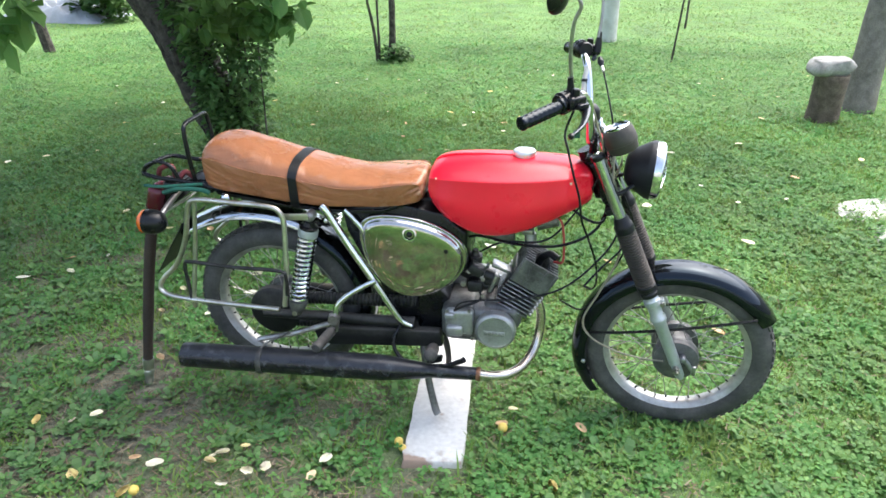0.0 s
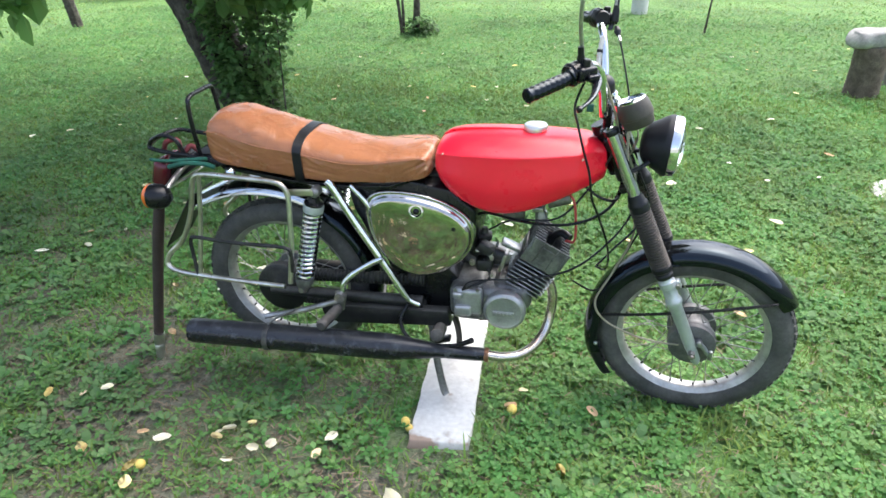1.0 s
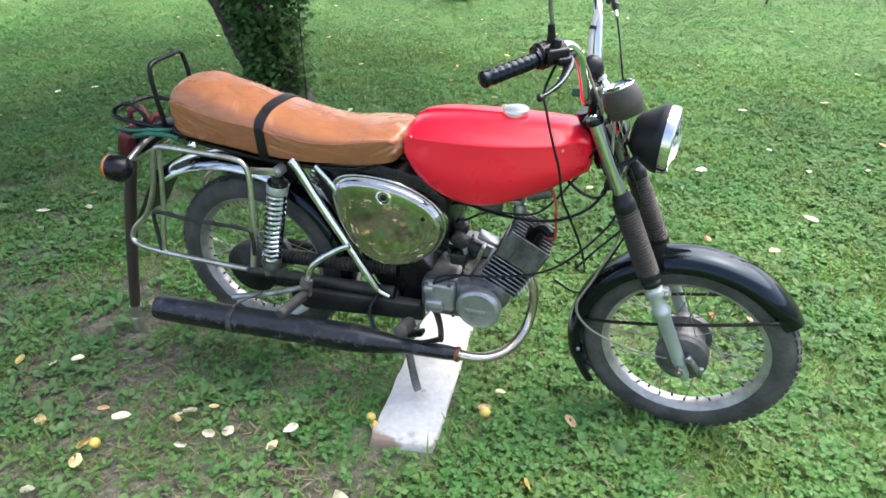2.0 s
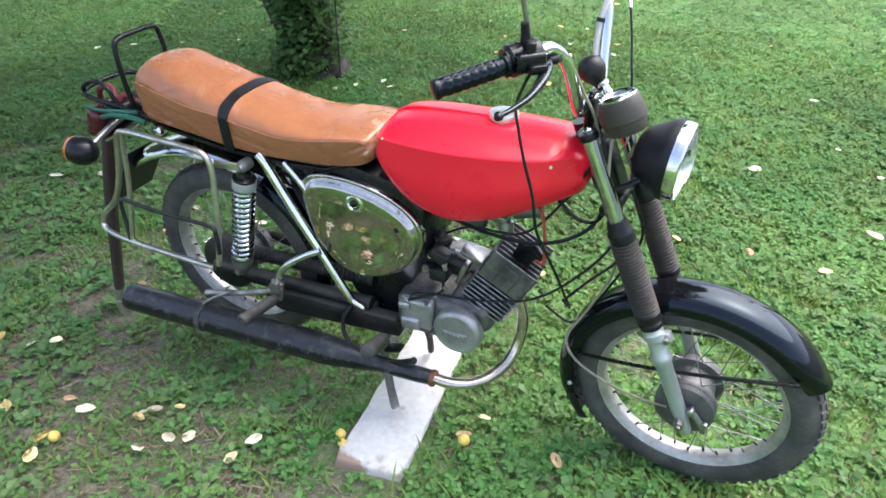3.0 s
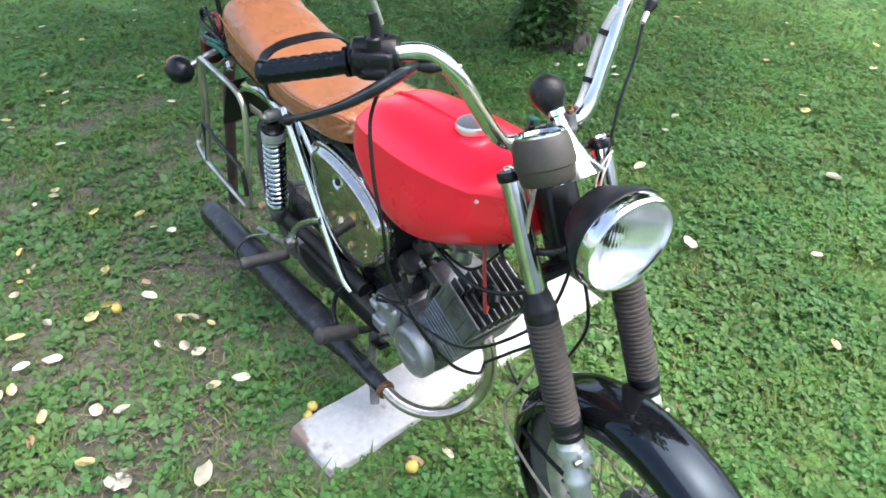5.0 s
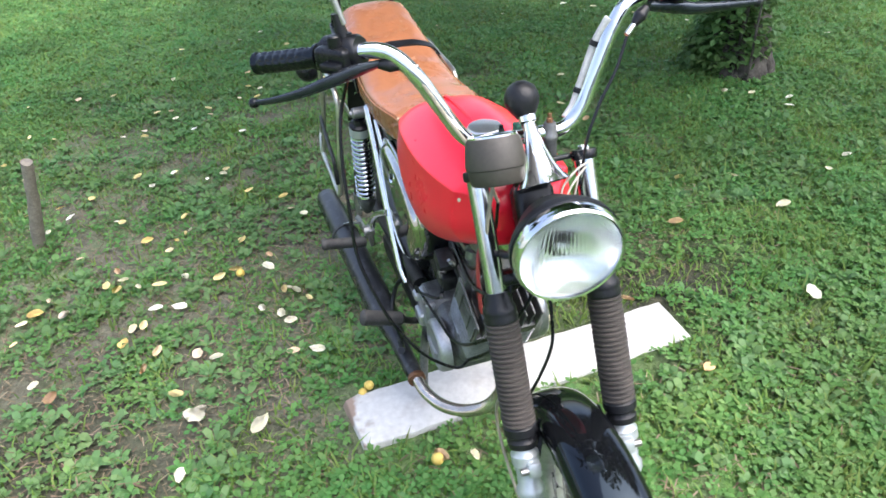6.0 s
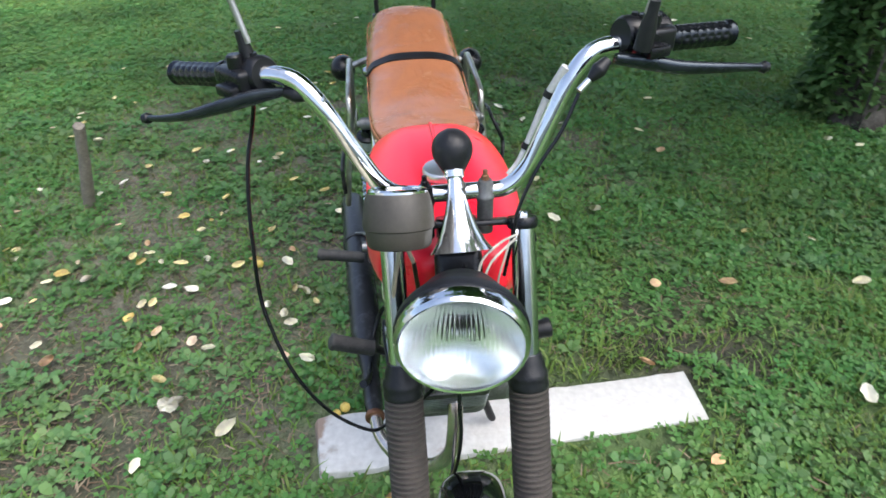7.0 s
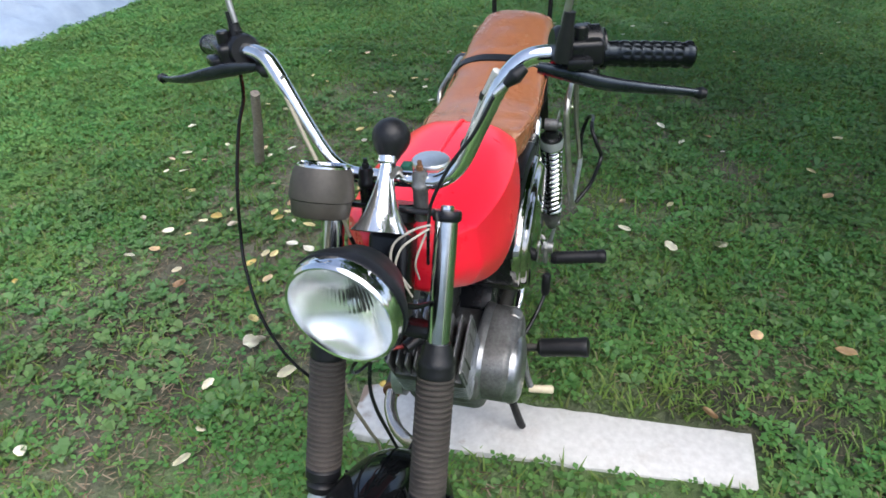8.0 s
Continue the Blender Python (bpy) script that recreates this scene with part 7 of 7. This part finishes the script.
# far edge of the garden
def sheet_pile(at, size, seed, n=36):
    bm = bmesh.new()
    rows = []
    for i in range(n + 1):
        row = []
        for j in range(n + 1):
            u, v = i / n * 2 - 1, j / n * 2 - 1
            h = size[2] * max(0, 1 - max(abs(u), abs(v)) ** 3) * (0.75 + 0.4 * noise.noise((u * 2, v * 2, seed)) + 0.3 * noise.noise((u * 7, v * 4, seed + 3)))
            u += 0.22 * noise.noise((v * 1.6, seed, 0.5)) + 0.06 * noise.noise((v * 6, seed, u * 3))
            v += 0.22 * noise.noise((seed, u * 1.6, 2.5)) + 0.06 * noise.noise((seed, u * 6, v * 3))
            row.append(bm.verts.new((at[0] + u * size[0], at[1] + v * size[1], GZ - 0.02 + h)))
        rows.append(row)
    for a, b in zip(rows, rows[1:]):
        for j in range(n):
            bm.faces.new((a[j], b[j], b[j + 1], a[j + 1]))
    return bm


solo("tarpaulin", sheet_pile((-3.3, -4.9, 0), (1.1, 1.0, 0.5), 3), TARP, "low pile under a pale blue plastic sheet", "tarpaulin", at=(-3.3, -4.9, 0.0))
solo("tarpaulin", sheet_pile((-7.6, 8.9, 0), (1.0, 0.6, 0.4), 6), GREYTARP, "low pile under a pale grey-blue sheet at the garden's edge", "tarpaulin", at=(-7.6, 8.9, 0.0))


def shrub(x, y, r, h, seed, n=900):
    t = thing("shrub", (x, y, 0), "dense dark green shrub at the garden's edge", "shrub", "shrubs round the lawn")
    part("stem", rough_tube([(x, y, -0.05), (x, y, h * 0.6)], (0.05, 0.02), seed, 8), BARK, t)
    rng = random.Random(seed)
    cl = [((x + rng.uniform(-0.6, 0.6) * r, y + rng.uniform(-0.6, 0.6) * r, h * rng.uniform(0.15, 0.85)), (r * 0.5, r * 0.5, h * 0.28)) for _ in range(12)]
    foliage("leaves", cl, n, 0.13, IVY, t, seed)


for k, (x, y, r, h) in enumerate(((-6.55, 8.7, 0.55, 0.9), (-11, 14, 1.8, 2.4), (-7, 16, 1.8, 2.6), (-3, 17, 1.7, 2.2), (1, 18, 1.8, 2.6), (5, 17, 1.8, 2.4), (9, 15, 1.8, 2.5), (-12, 8, 1.8, 2.4), (-12, 2, 1.8, 2.6), (-11, -4, 1.7, 2.2), (-9, -9, 1.8, 2.5), (12, 9, 1.8, 2.4))):
    shrub(x, y, r, h, 70 + k)


# fallen leaves
def leaf_mesh(seed, material):
    rng = random.Random(seed)
    bm = bmesh.new()
    n = 12
    mid = bm.verts.new((0, 0, 0.004))
    ring = []
    for k in range(n):
        a = 2 * math.pi * k / n
        r = 0.5 * (1 - 0.28 * abs(math.sin(a))) * rng.uniform(0.88, 1.1)
        ring.append(bm.verts.new((r * math.cos(a), r * math.sin(a), rng.uniform(-0.01, 0.03) + 0.03 * abs(math.sin(a)))))
    for k in range(n):
        bm.faces.new((mid, ring[k], ring[(k + 1) % n]))
    ext = bmesh.ops.solidify(bm, geom=bm.faces[:], thickness=0.012)
    return mesh_of("fallen_leaf", bm, material, 35)


ORANGELEAF = leafy("orange_fallen_leaves", [(0.68, 0.46, 0.24), (0.74, 0.56, 0.33), (0.58, 0.36, 0.2), (0.78, 0.64, 0.42)], 0.6, "Random", 0.15)
YELLOWLEAF = leafy("yellow_fallen_leaves", [(0.8, 0.68, 0.28), (0.84, 0.76, 0.42), (0.76, 0.6, 0.2), (0.85, 0.8, 0.55)], 0.6, "Random", 0.15)
LEAVES = [leaf_mesh(k, FALLEN) for k in range(6)]
PALE = [leaf_mesh(k, PALELEAF) for k in range(4)]
ORANGES = [leaf_mesh(k + 10, ORANGELEAF) for k in range(4)]
YELLOWS = [leaf_mesh(k + 20, YELLOWLEAF) for k in range(4)]
WHITE_NEAR = [(-0.58, -0.276), (-0.274, -0.446), (-0.095, -0.37), (-0.153, -0.746), (-0.328, -0.728), (0.746, -0.048), (0.14, -0.642), (-0.718, -0.818), (-1.164, -0.776), (-1.62, -0.678), (-1.814, -0.77), (-0.388, -0.937), (-1.374, -1.415), (0.543, -0.744), (-0.167, -1.338), (-0.258, -1.24), (-0.625, -1.561), (-1.077, -1.797), (0.793, -0.667), (0.862, -1.09), (-0.721, 0.529), (-0.511, 0.363), (-2.451, -0.787), (-2.013, -0.155), (0.22, -0.35)]
WHITE_FAR = [(-1.308, 0.592), (-1.483, 0.504), (1.789, 1.38), (1.347, 1.777), (1.852, 1.904), (2.094, 3.029), (2.148, 5.0), (0.151, 3.61), (1.605, 2.765), (-1.646, 0.075), (0.127, 3.236), (0.438, 3.113), (0.6, 1.966), (0.09, 1.411), (-0.169, 1.387), (-0.12, 1.902), (-0.054, 1.749), (-2.587, 2.079), (-3.42, 4.146), (-2.591, 3.571), (-2.74, 1.451), (-3.298, 0.558), (-3.193, 0.34), (-2.758, 1.932), (-0.82, 2.0), (-0.7, 2.12), (-0.62, 2.05), (-0.9, 1.9)]
YELLOW_AT = [(0.883, -0.357), (2.8, 2.787), (-0.038, 3.598), (0.21, 4.383), (2.41, 3.732), (-0.304, -0.56), (-0.28, -0.615), (1.609, 1.06), (0.531, 3.545), (-0.312, -0.814), (-0.034, -0.915), (0.202, 2.444), (0.842, 1.419), (-1.88, -0.602), (-0.236, 1.186), (-1.112, 1.1), (-3.057, -0.742), (-0.625, -0.868), (-0.3, -1.207)]
ORANGE_AT = [(-0.716, 0.348), (0.963, -0.114), (0.719, -0.124), (2.284, 2.38), (-0.33, 3.222), (1.494, 0.545), (-0.896, 1.122), (1.36, 0.541), (0.426, 3.326), (1.102, 1.058), (1.359, 1.082), (0.045, -0.811), (0.097, 2.603), (-0.093, 2.583), (-0.275, 2.878), (0.04, 0.988), (0.014, 0.755), (0.697, 0.651), (-0.04, -1.315), (0.136, -1.099), (-1.391, 0.708), (0.359, 0.6)]
leaf_rng = random.Random(12)


def drop_leaf(x, y, size, meshes, colour, lift=0.034, slim=0.6):
    ob = new("fallen_leaf", leaf_rng.choice(meshes))
    ob.matrix_world = pose(x, y, height(x, y) + lift, leaf_rng.uniform(-9, 9), leaf_rng.uniform(-9, 9), leaf_rng.uniform(0, 360)) @ Matrix.Diagonal((size, size * leaf_rng.uniform(slim, 1.0), size, 1))
    tagged(ob, f"fallen {colour} leaf lying on the grass", "leaf", "fallen leaves on the lawn")


for x, y in WHITE_LARGE:
    drop_leaf(x, y, leaf_rng.uniform(0.06, 0.07), PALE, "broad yellow-white", 0.042, 0.9)
for places, meshes, colour, least, most in ((WHITE_NEAR, PALE, "yellow-white", 0.034, 0.056), (WHITE_FAR, PALE, "yellow-white", 0.042, 0.066), (YELLOW_AT, YELLOWS, "pale yellow", 0.038, 0.06), (ORANGE_AT, ORANGES, "orange-brown", 0.04, 0.06)):
    for x, y in places:
        drop_leaf(x, y, leaf_rng.uniform(least, most), meshes, colour)
made = 0
while made < 130:
    if made < 75:
        x, y = leaf_rng.uniform(-2.4, 0.3), leaf_rng.uniform(-1.7, -0.3)
    else:
        x, y = leaf_rng.uniform(-3.5, 3.8), leaf_rng.uniform(-1.0, 5.5)
    if -0.45 < x < 1.7 and -0.3 < y < 1.6:
        continue
    drop_leaf(x, y, leaf_rng.uniform(0.026, 0.05), YELLOWS if leaf_rng.random() < 0.3 else LEAVES, "yellow-white")
    made += 1


PLUM = worn("yellow_plum", (0.72, 0.56, 0.13), (0.58, 0.38, 0.09), 40, (0.4, 0.6), fine=0.1)

# small yellow plums lying beside the board
for x, y, r in ((0.415, -0.24, 0.014), (0.432, -0.262, 0.012), (0.724, -0.137, 0.016), (-0.281, -0.545, 0.015)):
    plum = lathe([(-r, 0), (-0.9 * r, 0.45 * r), (-0.5 * r, 0.87 * r), (0, r), (0.5 * r, 0.87 * r), (0.85 * r, 0.5 * r), (0.93 * r, 0.16 * r), (0.86 * r, 0)], (x, y, height(x, y) + 0.012 + r), (0.5, 0.3, 0.8), 18)
    solo("plum", plum, PLUM, "small yellow fallen plum in the grass", "fruit", "fallen plums", at=(x, y, height(x, y) + 0.012))
